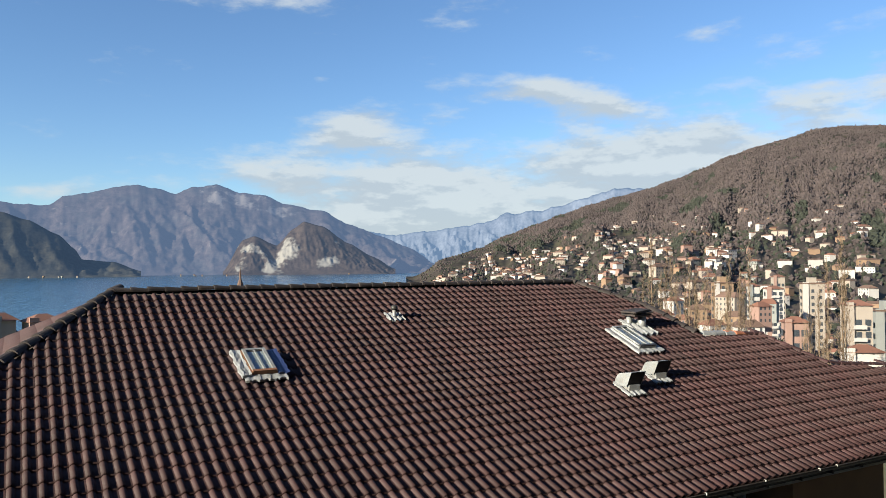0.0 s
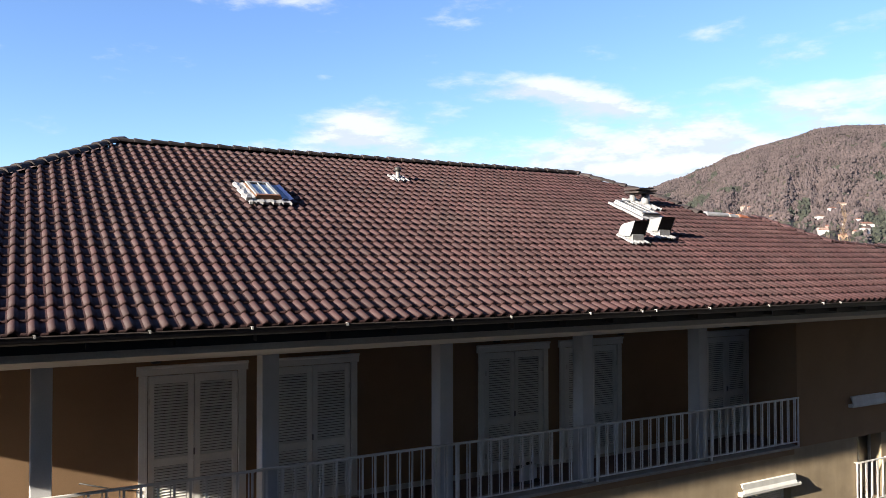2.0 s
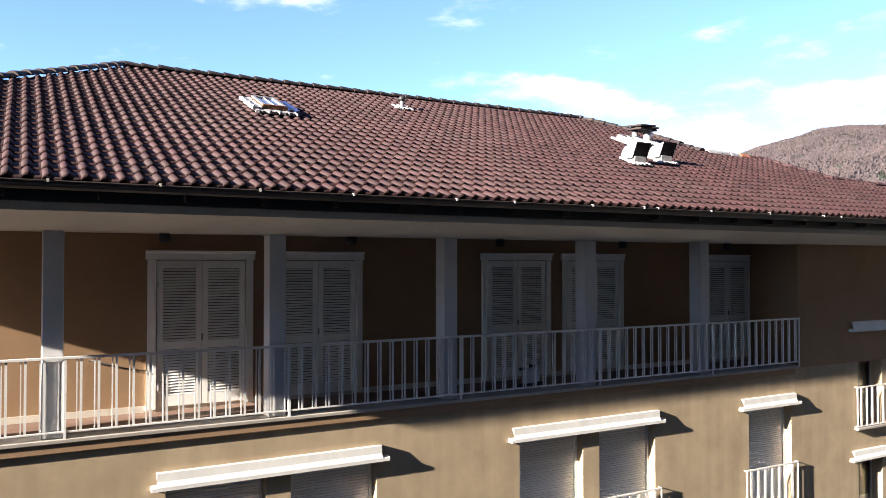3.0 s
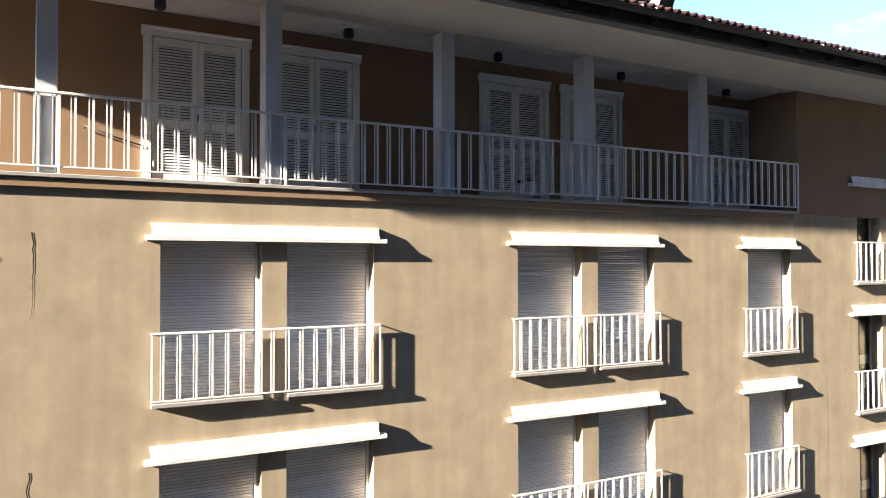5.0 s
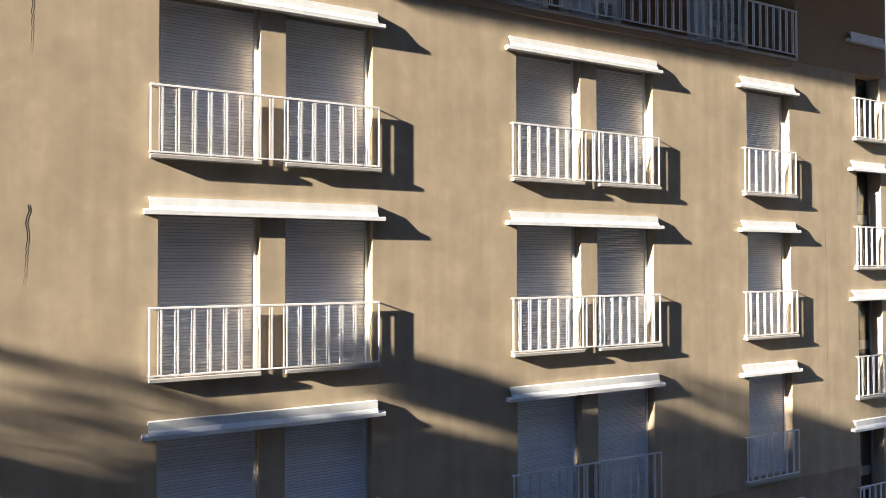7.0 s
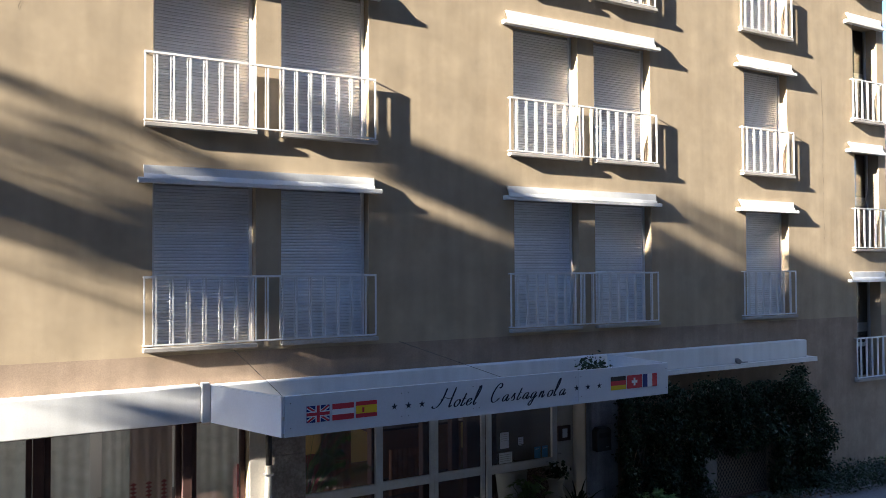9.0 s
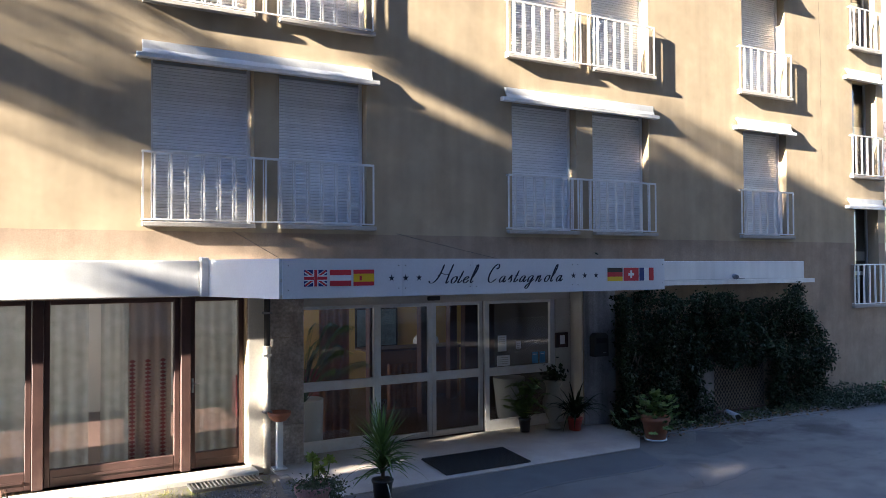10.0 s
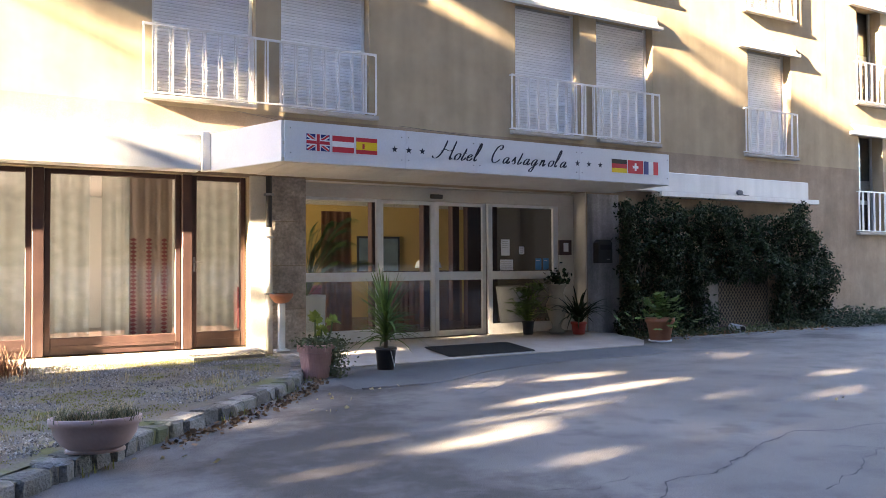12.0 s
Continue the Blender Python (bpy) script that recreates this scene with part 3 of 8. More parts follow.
for r in range(rows_n):
    s = r * GAUGE - 0.06
    y = EAVE_Y + s * math.cos(SLOPE)
    for c in range(int((22.8 - HIP_L) / WIDE)):
        x = HIP_L + c * WIDE
        if not inside(FRONT, x + 0.1, max(y + 0.2, EAVE_Y + 0.02)):
            continue
        m = Matrix.Translation((x + rng.uniform(-0.004, 0.004), y, roof_z(y) + 0.004 + rng.uniform(-0.003, 0.004)))
        m = m @ Matrix.Rotation(SLOPE, 4, "X") @ Matrix.Rotation(rng.uniform(-0.012, 0.012), 4, "Z")
        if r < 4 and -2.0 < x < 13.0:
            singles.append(m)
        else:
            lay(m)
# the hip end: its tiles run down towards the side
run = 1.98 - HIP_L
slope_l = math.atan2(RIDGE_Z - EAVE_Z, run)
for r in range(int(math.hypot(run, RIDGE_Z - EAVE_Z) / GAUGE)):
    s = r * GAUGE - 0.06
    x = HIP_L + s * math.cos(slope_l)
    for c in range(int((back_y - EAVE_Y) / WIDE)):
        y = EAVE_Y + c * WIDE
        lim = (x + 0.3 - HIP_L) / run * (RIDGE_Y - EAVE_Y)
        if EAVE_Y + lim < y + 0.1 < back_y - lim:
            lay(Matrix.Translation((x, y, EAVE_Z + s * math.sin(slope_l) + 0.004)) @ Matrix.Rotation(radians(-90), 4, "Z") @ Matrix.Translation((-0.2, 0, 0)) @ Matrix.Rotation(slope_l, 4, "X"))
me = bpy.data.meshes.new("tile_field")
me.from_pydata(flat_v, [], flat_f)
me.materials.append(M_TILES)
me.shade_smooth()
field = tagged(new("tile_field", me), kind="stuff")
field.parent = roof


def cap_mesh(length=0.42, r0=0.115, r1=0.092, mat=M_RIDGE):
    bm = bmesh.new()
    a, b, c = [], [], []
    for i in range(9):
        t = math.pi * i / 8
        a.append(bm.verts.new((0, -r0 * math.cos(t), r0 * 0.8 * math.sin(t))))
        b.append(bm.verts.new((length, -r1 * math.cos(t), r1 * 0.8 * math.sin(t))))
        c.append(bm.verts.new((0.0, -(r0 - 0.02) * math.cos(t), (r0 - 0.02) * 0.8 * math.sin(t))))
    for i in range(8):
        bm.faces.new((a[i], b[i], b[i + 1], a[i + 1])).smooth = True
        bm.faces.new((a[i], a[i + 1], c[i + 1], c[i]))
    # a raised collar at the wide end
    for x0, x1, k in ((0.0, 0.05, 1.16),):
        p = [bm.verts.new((x0, v.co.y * k, v.co.z * k + 0.004)) for v in a]
        q = [bm.verts.new((x1, v.co.y * k, v.co.z * k + 0.004)) for v in a]
        for i in range(8):
            bm.faces.new((p[i], q[i], q[i + 1], p[i + 1]))
            bm.faces.new((q[i], b[i], b[i + 1], q[i + 1]))
            bm.faces.new((a[i], a[i + 1], p[i + 1], p[i]))
    return mesh_of("ridge_cap", bm, mat)


cap, cap_low = cap_mesh(), cap_mesh(0.42, 0.085, 0.07, M_TILE)
cap_red, cap_lead = cap_mesh(mat=M_TILE_RED), cap_mesh(0.45, 0.13, 0.12, M_LEAD)


def caps(name, a, b, me, lift=0.03, step=0.37, wild=0.02):
    a, b = Vector(a), Vector(b)
    way = (b - a).normalized()
    side = Vector((0, 0, 1)).cross(way).normalized()
    basis = Matrix((way, side, way.cross(side))).transposed().to_4x4()
    for i in range(int((b - a).length / step) + 1):
        p = a + way * (i * step)
        shared(name, me, roof, Matrix.Translation(p + Vector((0, 0, lift + rng.uniform(-0.006, 0.008)))) @ basis @ Euler((rng.uniform(-wild, wild), rng.uniform(-wild, wild), rng.uniform(-wild, wild))).to_matrix().to_4x4())


def up(p):
    return (p[0], p[1], roof_z(p[1]))


caps("ridge_cap", (1.9, RIDGE_Y, RIDGE_Z), (14.8, RIDGE_Y, RIDGE_Z), cap)
caps("hip_cap", (HIP_L, EAVE_Y, EAVE_Z), (1.9, RIDGE_Y, RIDGE_Z), cap)
caps("hip_cap", up((16.2, 16.7)), up((14.95, RIDGE_Y)), cap, wild=0.06)
caps("ridge_cap", up((16.4, 15.0)), up((16.2, 16.7)), cap, wild=0.05)
caps("ridge_cap", up((16.5, 14.95)), up((17.3, 14.87)), cap_lead, 0.0, 0.4, 0.08)
caps("ridge_cap", up((17.3, 14.87)), up((18.0, 14.8)), cap_red, 0.02, 0.37, 0.05)
caps("ridge_cap", up((18.0, 14.8)), up((18.6, 14.75)), cap_low)
caps("hip_cap", up((19.2, 13.0)), up((18.6, 14.75)), cap_low)
caps("ridge_cap", up((19.2, 13.0)), up((21.2, 12.6)), cap_low)
caps("hip_cap", up((22.6, EAVE_Y)), up((21.2, 12.6)), cap_low)
# mortar under the ridge, its broken end
tagged(part("mortar", tube(bmesh.new(), [(1.9, RIDGE_Y, RIDGE_Z - 0.05), (14.9, RIDGE_Y, RIDGE_Z - 0.05)], 0.09, 6), M_RIDGE, roof))

# ---- gutter ----
gutter = thing("gutter", "dark brown half-round metal gutter along the eaves", "gutter")
bm = bmesh.new()
prof = [(9.70 - 0.075 * math.cos(t), 15.765 - 0.085 * math.sin(t)) for t in (math.pi * i / 8 for i in range(9))]
rim = [(9.615, 15.775), (9.635, 15.785)]
outer = rim[:1] + prof + [(9.765, 15.765)] + [(9.70 + 0.065 * math.cos(t), 15.768 - 0.075 * math.sin(t)) for t in (math.pi * i / 8 for i in range(9))] + rim[1:]
prism(bm, outer, "x", -4.75, 22.0)
part("channel", bm, M_GUTTER, gutter)
me = mesh_of("bracket", boxed(-0.012, 0.012, 9.69, 9.86, 15.60, 15.69), M_GUTTER)
for i in range(26):
    shared("bracket", me, gutter, pose(-4.2 + i * 0.98, 0, 0))
bm = boxed(-0.012, 0.012, 9.605, 9.86, 15.786, 15.794)
box(bm, -0.012, 0.012, 9.60, 9.612, 15.755, 15.794)
me = mesh_of("strap", bm, M_GREYCONC)
for i in range(22):
    shared("strap", me, gutter, pose(-4.3 + i * 1.18, 0, rng.uniform(0, 0.01), 0, 0, rng.uniform(-3, 3)))


# ---- things on the roof ----
def on_roof(x, y, lift=0.0):
    return pose(x, y, roof_z(y) + 0.05 + lift) @ Matrix.Rotation(SLOPE, 4, "X")


def crumpled(w, h, seed, nx=9, ny=7, amp=0.03):
    """A dressed sheet of soft metal, rippled over the tiles."""
    bm, r = bmesh.new(), random.Random(seed)
    grid = [[bm.verts.new((w * (i / nx - 0.5) + r.uniform(-0.02, 0.02), h * (j / ny - 0.5) + r.uniform(-0.03, 0.03), amp * math.sin((w * (i / nx)) / 0.2 * 2 * math.pi) + r.uniform(0, amp * 0.6))) for j in range(ny + 1)] for i in range(nx + 1)]
    for i in range(nx):
        for j in range(ny):
            bm.faces.new((grid[i][j], grid[i + 1][j], grid[i + 1][j + 1], grid[i][j + 1]))
    ex = bmesh.ops.extrude_face_region(bm, geom=bm.faces[:])
    bmesh.ops.translate(bm, vec=(0, 0, -0.05), verts=[v for v in ex["geom"] if isinstance(v, bmesh.types.BMVert)])
    bmesh.ops.recalc_face_normals(bm, faces=bm.faces[:])
    return bm


def skylight(x, y, w, h, label, wood):
    s = thing("skylight", label, "skylight")
    s.matrix_world = on_roof(x, y, 0.05)
    part("flashing", crumpled(w + 0.36, h + 0.24, int(x * 10), 20, 10, 0.007), M_LEAD, s, "crumpled pale lead flashing").matrix_basis = pose(0, -0.06, 0.035)
    bm = bmesh.new()
    for a in (-1, 1):
        box(bm, a * w / 2 - 0.035, a * w / 2 + 0.035, -h / 2, h / 2, 0.0, 0.09)
        box(bm, -w / 2 + 0.036, w / 2 - 0.036, a * (h / 2 - 0.035) - 0.035, a * (h / 2 - 0.035) + 0.035, 0.0, 0.085)
    part("curb", bm, M_PINE if wood else M_LEAD, s)
    sash = part("sash", boxed(-w / 2 - 0.01, w / 2 + 0.01, -h / 2 - 0.01, -h / 2 + 0.06, 0.092, 0.125), M_PINE if wood else M_DARK, s)
    bm = bmesh.new()
    box(bm, -w / 2 - 0.01, -w / 2 + 0.05, -h / 2 + 0.062, h / 2, 0.092, 0.125)
    box(bm, w / 2 - 0.05, w / 2 + 0.01, -h / 2 + 0.062, h / 2, 0.092, 0.125)
    box(bm, -w / 2 + 0.052, w / 2 - 0.052, h / 2 - 0.06, h / 2, 0.092, 0.125)
    box(bm, -0.007, 0.007, -h / 2 + 0.062, h / 2 - 0.062, 0.105, 0.125)
    part("sash_frame", bm, M_GALV, s, "grey metal sash frame")
    part("pane", boxed(-w / 2 + 0.052, w / 2 - 0.052, -h / 2 + 0.062, h / 2 - 0.062, 0.100, 0.105), M_SKYGLASS, s)
    # added pale sheet, makes the pane look as if it mirrors the sky
    part("blind", boxed(-w / 2 + 0.04, w / 2 - 0.04, -h / 2 + 0.04, h / 2 - 0.04, 0.07, 0.08), M_GREYCONC, s, "pale grey sheet standing in for sky reflected in the pane")
    return s


sky_one = skylight(4.17, 14.87, 0.44, 0.92, "small skylight with an orange pine frame in lead flashing", True)
skylight(13.86, 14.80, 0.50, 1.12, "long skylight with a grey lead-clad frame", False)
part("film", crumpled(0.24, 0.95, 77, 6, 8, 0.010), M_FILM, sky_one, "blue plastic film beside the sash").matrix_basis = pose(0.37, -0.02, 0.065)
part("side_sheet", crumpled(0.20, 1.05, 78, 4, 8, 0.015), M_LEAD, sky_one).matrix_basis = pose(-0.36, 0.0, 0.07, 0, -5, 0)


def cowl(x, y, turn):
    """A square metal air hood: rounded back, open mouth, a short neck below."""
    c = thing("roof_cowl", "pale galvanised square roof vent cowl with a dark mouth", "roof vent", "vent cowls on the roof")
    c.matrix_world = pose(x, y, roof_z(y) + 0.04) @ Matrix.Diagonal((0.70, 0.70, 0.68, 1))
    part("flashing", crumpled(0.72, 0.85, int(x * 7), 12, 7, 0.022), M_LEAD, c).matrix_basis = Matrix.Rotation(SLOPE, 4, "X") @ pose(-0.03, -0.02, 0.10)
    part("neck", boxed(-0.24, 0.24, -0.24, 0.24, -0.16, 0.22, bevel=0.015), M_GALV, c).matrix_basis = pose(0, 0, 0, 0, 0, turn)
    hood = [(-0.34 + 0.36 * (1 - math.cos(t)) * 0.9, 0.16 + 0.42 * math.sin(t)) for t in (math.pi / 2 * i / 6 for i in range(7))]
    outline = [(-0.30, 0.16)] + hood[1:] + [(0.42, 0.64), (0.20, 0.16)]
    bm = bmesh.new()
    # shell: two cheeks and a curved back, open to the front
    for s in (-0.30, 0.30):
        prism(bm, outline, "y", s - 0.006, s + 0.006)
    for (ax, az), (bx, bz) in zip(outline[:-1], outline[1:-1]):
        vs = [bm.verts.new(p) for p in ((ax, -0.30, az), (bx, -0.30, bz), (bx, 0.30, bz), (ax, 0.30, az))]
        bm.faces.new(vs)
    part("hood", bm, M_GALV, c).matrix_basis = pose(0, 0, 0, 0, 0, turn)
    part("mouth", prismed([(0.02, 0.17), (0.18, 0.17), (0.38, 0.61), (0.20, 0.61)], "y", -0.285, 0.285), M_BLACK, c).matrix_basis = pose(0, 0, 0, 0, 0, turn)
    return c


cowl(11.88, 12.80, -90)
cowl(13.02, 13.14, -90)

pipe = thing("vent_pipe", "short grey vent pipe with a dark cap", "vent pipe")
pipe.matrix_world = pose(7.98, 16.66, roof_z(16.66)) @ Matrix.Diagonal((0.66, 0.66, 0.72, 1.0))
part("flashing", crumpled(0.62, 0.6, 3, 12, 6, 0.03), M_LEAD, pipe).matrix_basis = Matrix.Rotation(SLOPE, 4, "X") @ pose(0, 0, 0.12)
part("pipe", lathe(bmesh.new(), [(0.075, -0.05), (0.075, 0.34)], 16), M_GALV, pipe)
part("cap", lathe(bmesh.new(), [(0.11, 0.34), (0.13, 0.38), (0.12, 0.46), (0.05, 0.50)], 16), M_DARK, pipe, "dark metal cap")

chimney = thing("chimney", "old flue with stacked slabs on two grey pipes", "chimney")
chimney.matrix_world = pose(14.86, 15.55, roof_z(15.55))
part("flashing", crumpled(0.62, 0.9, 9, 12, 6, 0.025), M_LEAD, chimney).matrix_basis = Matrix.Rotation(SLOPE, 4, "X") @ pose(-0.2, -0.1, 0.10)
part("flue", lathe(bmesh.new(), [(0.11, -0.05), (0.11, 0.34)], 16, -0.05, -0.1), M_GALV, chimney)
part("flue", lathe(bmesh.new(), [(0.08, -0.05), (0.08, 0.33)], 16, -0.32, 0.1), M_GALV, chimney)
for i, (x, y, z, t) in enumerate(((-0.15, 0, 0.345, 8), (-0.08, 0.03, 0.395, -6), (-0.18, 0.0, 0.45, 14))):
    part("slab", boxed(-0.36, 0.36, -0.24, 0.24, 0, 0.045, bevel=0.01), M_RIDGE, chimney).matrix_basis = pose(x, y, z, 2, -2 * i, t)

# ---- upper windows: roller shutters, hoods, railings ----
SLAT = 0.045


def slat_mesh(w):
    bm = bmesh.new()
    a = [bm.verts.new((x, y, z)) for x in (0, w) for y, z in ((0.006, 0.002), (0.0, 0.010), (0.0, 0.034), (0.006, 0.043))]
    for k in range(3):
        bm.faces.new((a[k], a[4 + k], a[5 + k], a[k + 1]))
    return mesh_of("slat", bm, M_SHUTTER)


slat_me = slat_mesh(1.33)


def roller(x0, x1, z0, group):
    s = thing("roller_shutter", "closed pale grey roller shutter in white guides", "shutter", group, at=(x0, WALL, z0))
    for i in range(48):
        shared("slat", slat_me, s, Matrix.Translation((0.03, 0.205 + rng.uniform(-0.0015, 0.0015), 0.03 + i * SLAT)) @ Matrix.Diagonal(((x1 - x0 - 0.06) / 1.33, 1, 1, 1)))
    w = x1 - x0
    for a in (0.002, w - 0.05):
        part("guide", boxed(a, a + 0.048, 0.175, 0.245, 0.0, 2.235, bevel=0.004), M_METAL, s)
    part("backing", boxed(0.03, w - 0.03, 0.222, 0.255, 0.0, 2.235), M_GREYCONC, s)
    part("bottom_bar", boxed(0.03, w - 0.03, 0.195, 0.22, 0.0, 0.03), M_METAL, s)
    return s


def hood(x0, x1, z0, label="white painted sun hood over the windows"):
    """A thin boxed sun hood: an upright board and a flared lip below it."""
    h = thing("window_hood", label, "window hood", "hoods over the windows", at=(0, WALL, z0))
    outline = [(-0.112, 0.035), (-0.075, 0.055), (-0.068, 0.215), (-0.002, 0.22)]
    part("board", prismed(outline, "x", x0 + 0.07, x1 - 0.12), M_WHITE, h)
    part("lip", prismed([(-0.002, -0.02), (-0.112, -0.02), (-0.112, 0.030), (-0.072, 0.052), (-0.002, 0.052)], "x", x0, x1), M_WHITE, h)
    return h


bar_thin = mesh_of("bar", boxed(-0.006, 0.006, -0.006, 0.006, 0, 0.875), M_METAL)
bar_wide = mesh_of("bar", boxed(-0.013, 0.013, -0.008, 0.008, 0, 0.875), M_METAL)


def window_rail(x0, x1, z0, posts=()):
    """A shallow white railing before a tall window: rails, returns to the wall, pairs of bars. z0: its bottom rail."""
    g = thing("window_railing", "white painted steel railing with paired bars", "railing", "window railings", at=(0, WALL, z0))
    y = -0.072
    for name, z, r in (("top_rail", 0.905, 0.016), ("bottom_rail", 0.0, 0.011)):
        part(name, boxed(x0, x1, y - 0.012, y + 0.012, z - r, z + r, bevel=0.003), M_METAL, g)
        for x in (x0 + 0.008, x1 - 0.008):
            part("return_bar", boxed(x - 0.008, x + 0.008, y + 0.013, -0.002, z - 0.008, z + 0.008), M_METAL, g)
    for x in (x0 + 0.010, x1 - 0.010, *posts):
        part("post", boxed(x - 0.011, x + 0.011, y - 0.011, y + 0.011, 0.012, 0.888), M_METAL, g)
    n = int((x1 - x0 - 0.1) / 0.205)
    pitch = (x1 - x0 - 0.12) / n
    for i in range(n):
        x = x0 + 0.12 + i * pitch
        for me, dx in ((bar_thin, 0.0), (bar_wide, 0.038)):
            if all(abs(x + dx - p) > 0.03 for p in posts):
                shared("bar", me, g, pose(x + dx, y, 0.012))
    return g


def sill(x0, x1, z0):
    return tagged(part("window_sill", boxed(x0, x1, WALL - 0.105, WALL - 0.002, z0 - 0.03, z0 + 0.03, bevel=0.008), M_SILL), "pale stone sill under the window", "window sill", "sills of the windows")


rails = {}
for f in FLOORS:
    for k, (a, b) in enumerate(BAYS):
        roller(a, b, 3.58 + f, "closed shutters of the facade")
    for a, b in ((1.54, 3.05), (3.40, 4.92), (7.37, 8.90), (9.26, 10.80), (13.17, 14.84), (-2.75, -1.1)):
        sill(a, b, 3.55 + f)
    for key, (a, b, posts) in {"a": (1.54, 4.89, (3.03, 3.43)), "b": (7.37, 10.77, (8.88, 9.28)), "c": (13.17, 14.82, ()), "z": (-2.75, -1.1, ())}.items():
        if key not in rails:
            rails[key] = window_rail(a, b, 3.61 + f, posts)
        else:
            copy_thing(rails[key], pose(0, WALL, 3.61 + f))
    for a, b in ((1.47, 4.98), (7.27, 10.85), (13.03, 14.91), (-2.95, -1.05)):
        hood(a, b, 5.79 + f)
d_rail = None
for k in range(4):
    d_rail = window_rail(16.95, 18.15, 2.05, ()) if d_rail is None else d_rail
    if k:
        copy_thing(d_rail, pose(0, WALL, 2.05 + 3 * k))
    hood(16.75, 18.22, 4.27 + 3 * k, "white painted sun hood over the stair window")
    sill(16.93, 18.17, 1.99 + 3 * k)
    w = thing("stair_window", "narrow dark glazed window with a grey frame", "window", "windows of the stair", at=(STAIR[0], WALL, 2.02 + 3 * k))
    wide = STAIR[1] - STAIR[0]
    bm = bmesh.new()
    for a in (0.002, 0.30, wide - 0.052):
        box(bm, a, a + 0.05, 0.26, 0.31, 0.002, 2.278)
    part("frame", bm, M_GREYCONC, w)
    part("pane", boxed(0.053, 0.299, 0.28, 0.285, 0.01, 2.27), M_GLASS, w)
    part("pane", boxed(0.351, wide - 0.053, 0.28, 0.285, 0.01, 2.27), M_GLASS, w)
    # added dark sheet in place of the unlit space behind the panes
    part("dark_curtain", boxed(0.3, wide - 0.01, 0.33, 0.35, 0.0, 2.27), M_DARK, w)

# ---- loggia: railing, louvred doors, lamps ----
rail = thing("loggia_railing", "long white steel railing with paired bars along the loggia", "railing", at=(0, WALL - 0.045, 12.60))
X0, X1 = -3.36, 14.93
part("top_rail", boxed(X0, X1, -0.022, 0.022, 1.015, 1.05, bevel=0.004), M_METAL, rail)
part("bottom_rail", boxed(X0, X1, -0.012, 0.012, 0.075, 0.10, bevel=0.003), M_METAL, rail)
long_thin = mesh_of("bar", boxed(-0.007, 0.007, -0.007, 0.007, 0.10, 1.014), M_METAL)
long_wide = mesh_of("bar", boxed(-0.015, 0.015, -0.008, 0.008, 0.10, 1.014), M_METAL)
x = X0 + 0.1
while x < X1 - 0.05:
    shared("bar", long_thin, rail, pose(x, 0, 0))
    shared("bar", long_wide, rail, pose(x + 0.05, 0, 0))
    x += 0.212
post_me = mesh_of("post", boxed(-0.016, 0.016, -0.016, 0.016, 0.0, 1.014), M_METAL)
for x in (-3.34, -2.52, 0.42, 3.38, 6.30, 9.26, 12.22, 14.91):
    shared("post", post_me, rail, pose(x, 0.0, 0))


def louvred_leaf(w, h):
    bm = bmesh.new()
    for a in (0.0, w - 0.085):
        box(bm, a, a + 0.085, 0, 0.045, 0, h)
    for z0, z1 in ((0.0, 0.16), (0.86, 0.98), (h - 0.12, h)):
        box(bm, 0.086, w - 0.086, 0.002, 0.043, z0, z1)
    frame_me = mesh_of("leaf", bm, M_LOUVRE)
    bm = bmesh.new()
    vs = [bm.verts.new((x, y, z)) for x in (0.085, w - 0.085) for y, z in ((0.000, -0.015), (0.004, -0.017), (0.020, 0.013), (0.016, 0.015))]
    for q in ((0, 4, 5, 1), (1, 5, 6, 2), (2, 6, 7, 3), (3, 7, 4, 0)):
        bm.faces.new([vs[i] for i in q])
    # backing is coloured dark for the shade in the gaps between slats
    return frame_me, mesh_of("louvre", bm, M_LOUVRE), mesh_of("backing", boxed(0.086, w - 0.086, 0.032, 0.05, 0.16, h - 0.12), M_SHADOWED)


leaf_w = 0.66
leaf_me, louvre_me, backing_me = louvred_leaf(leaf_w, 2.22)
hinge_me = mesh_of("hinge", boxed(-0.012, 0.012, -0.02, 0.0, 0, 0.09), M_METAL)
for a, b in top_doors:
    d = thing("louvred_door", "closed cream louvred double door in a moulded frame", "door", "louvred doors of the loggia", at=((a + b) / 2, BACK, 12.64))
    w = 1.62
    bm = bmesh.new()
    for s in (-1, 1):
        box(bm, min(s * 0.68, s * 0.80), max(s * 0.68, s * 0.80), -0.045, -0.002, 0.0, 2.262)
        box(bm, min(s * 0.681, s * 0.72), max(s * 0.681, s * 0.72), -0.062, -0.046, 0.0, 2.262)
    part("frame", bm, M_LOUVRE, d)
    part("lintel", prismed([(-0.002, 2.264), (-0.05, 2.264), (-0.05, 2.36), (-0.085, 2.38), (-0.085, 2.405), (-0.002, 2.405)], "x", -0.83, 0.83), M_LOUVRE, d)
    for s in (0, 1):
        leaf = shared("leaf", leaf_me, d, pose(-0.665 + s * 0.67, -0.04, 0.03))
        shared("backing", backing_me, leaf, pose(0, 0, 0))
        for z0, z1, n in ((0.16, 0.86, 16), (0.98, 2.10, 25)):
            for i in range(n):
                shared("louvre", louvre_me, leaf, pose(0, 0, z0 + (z1 - z0) * (i + 0.5) / n))
        for z in (0.25, 1.8):
            shared("hinge", hinge_me, leaf, pose(0.012 + s * (leaf_w - 0.024), 0, z))
    part("handle", boxed(-0.01, 0.01, -0.07, -0.042, 1.02, 1.12), M_GALV, d)
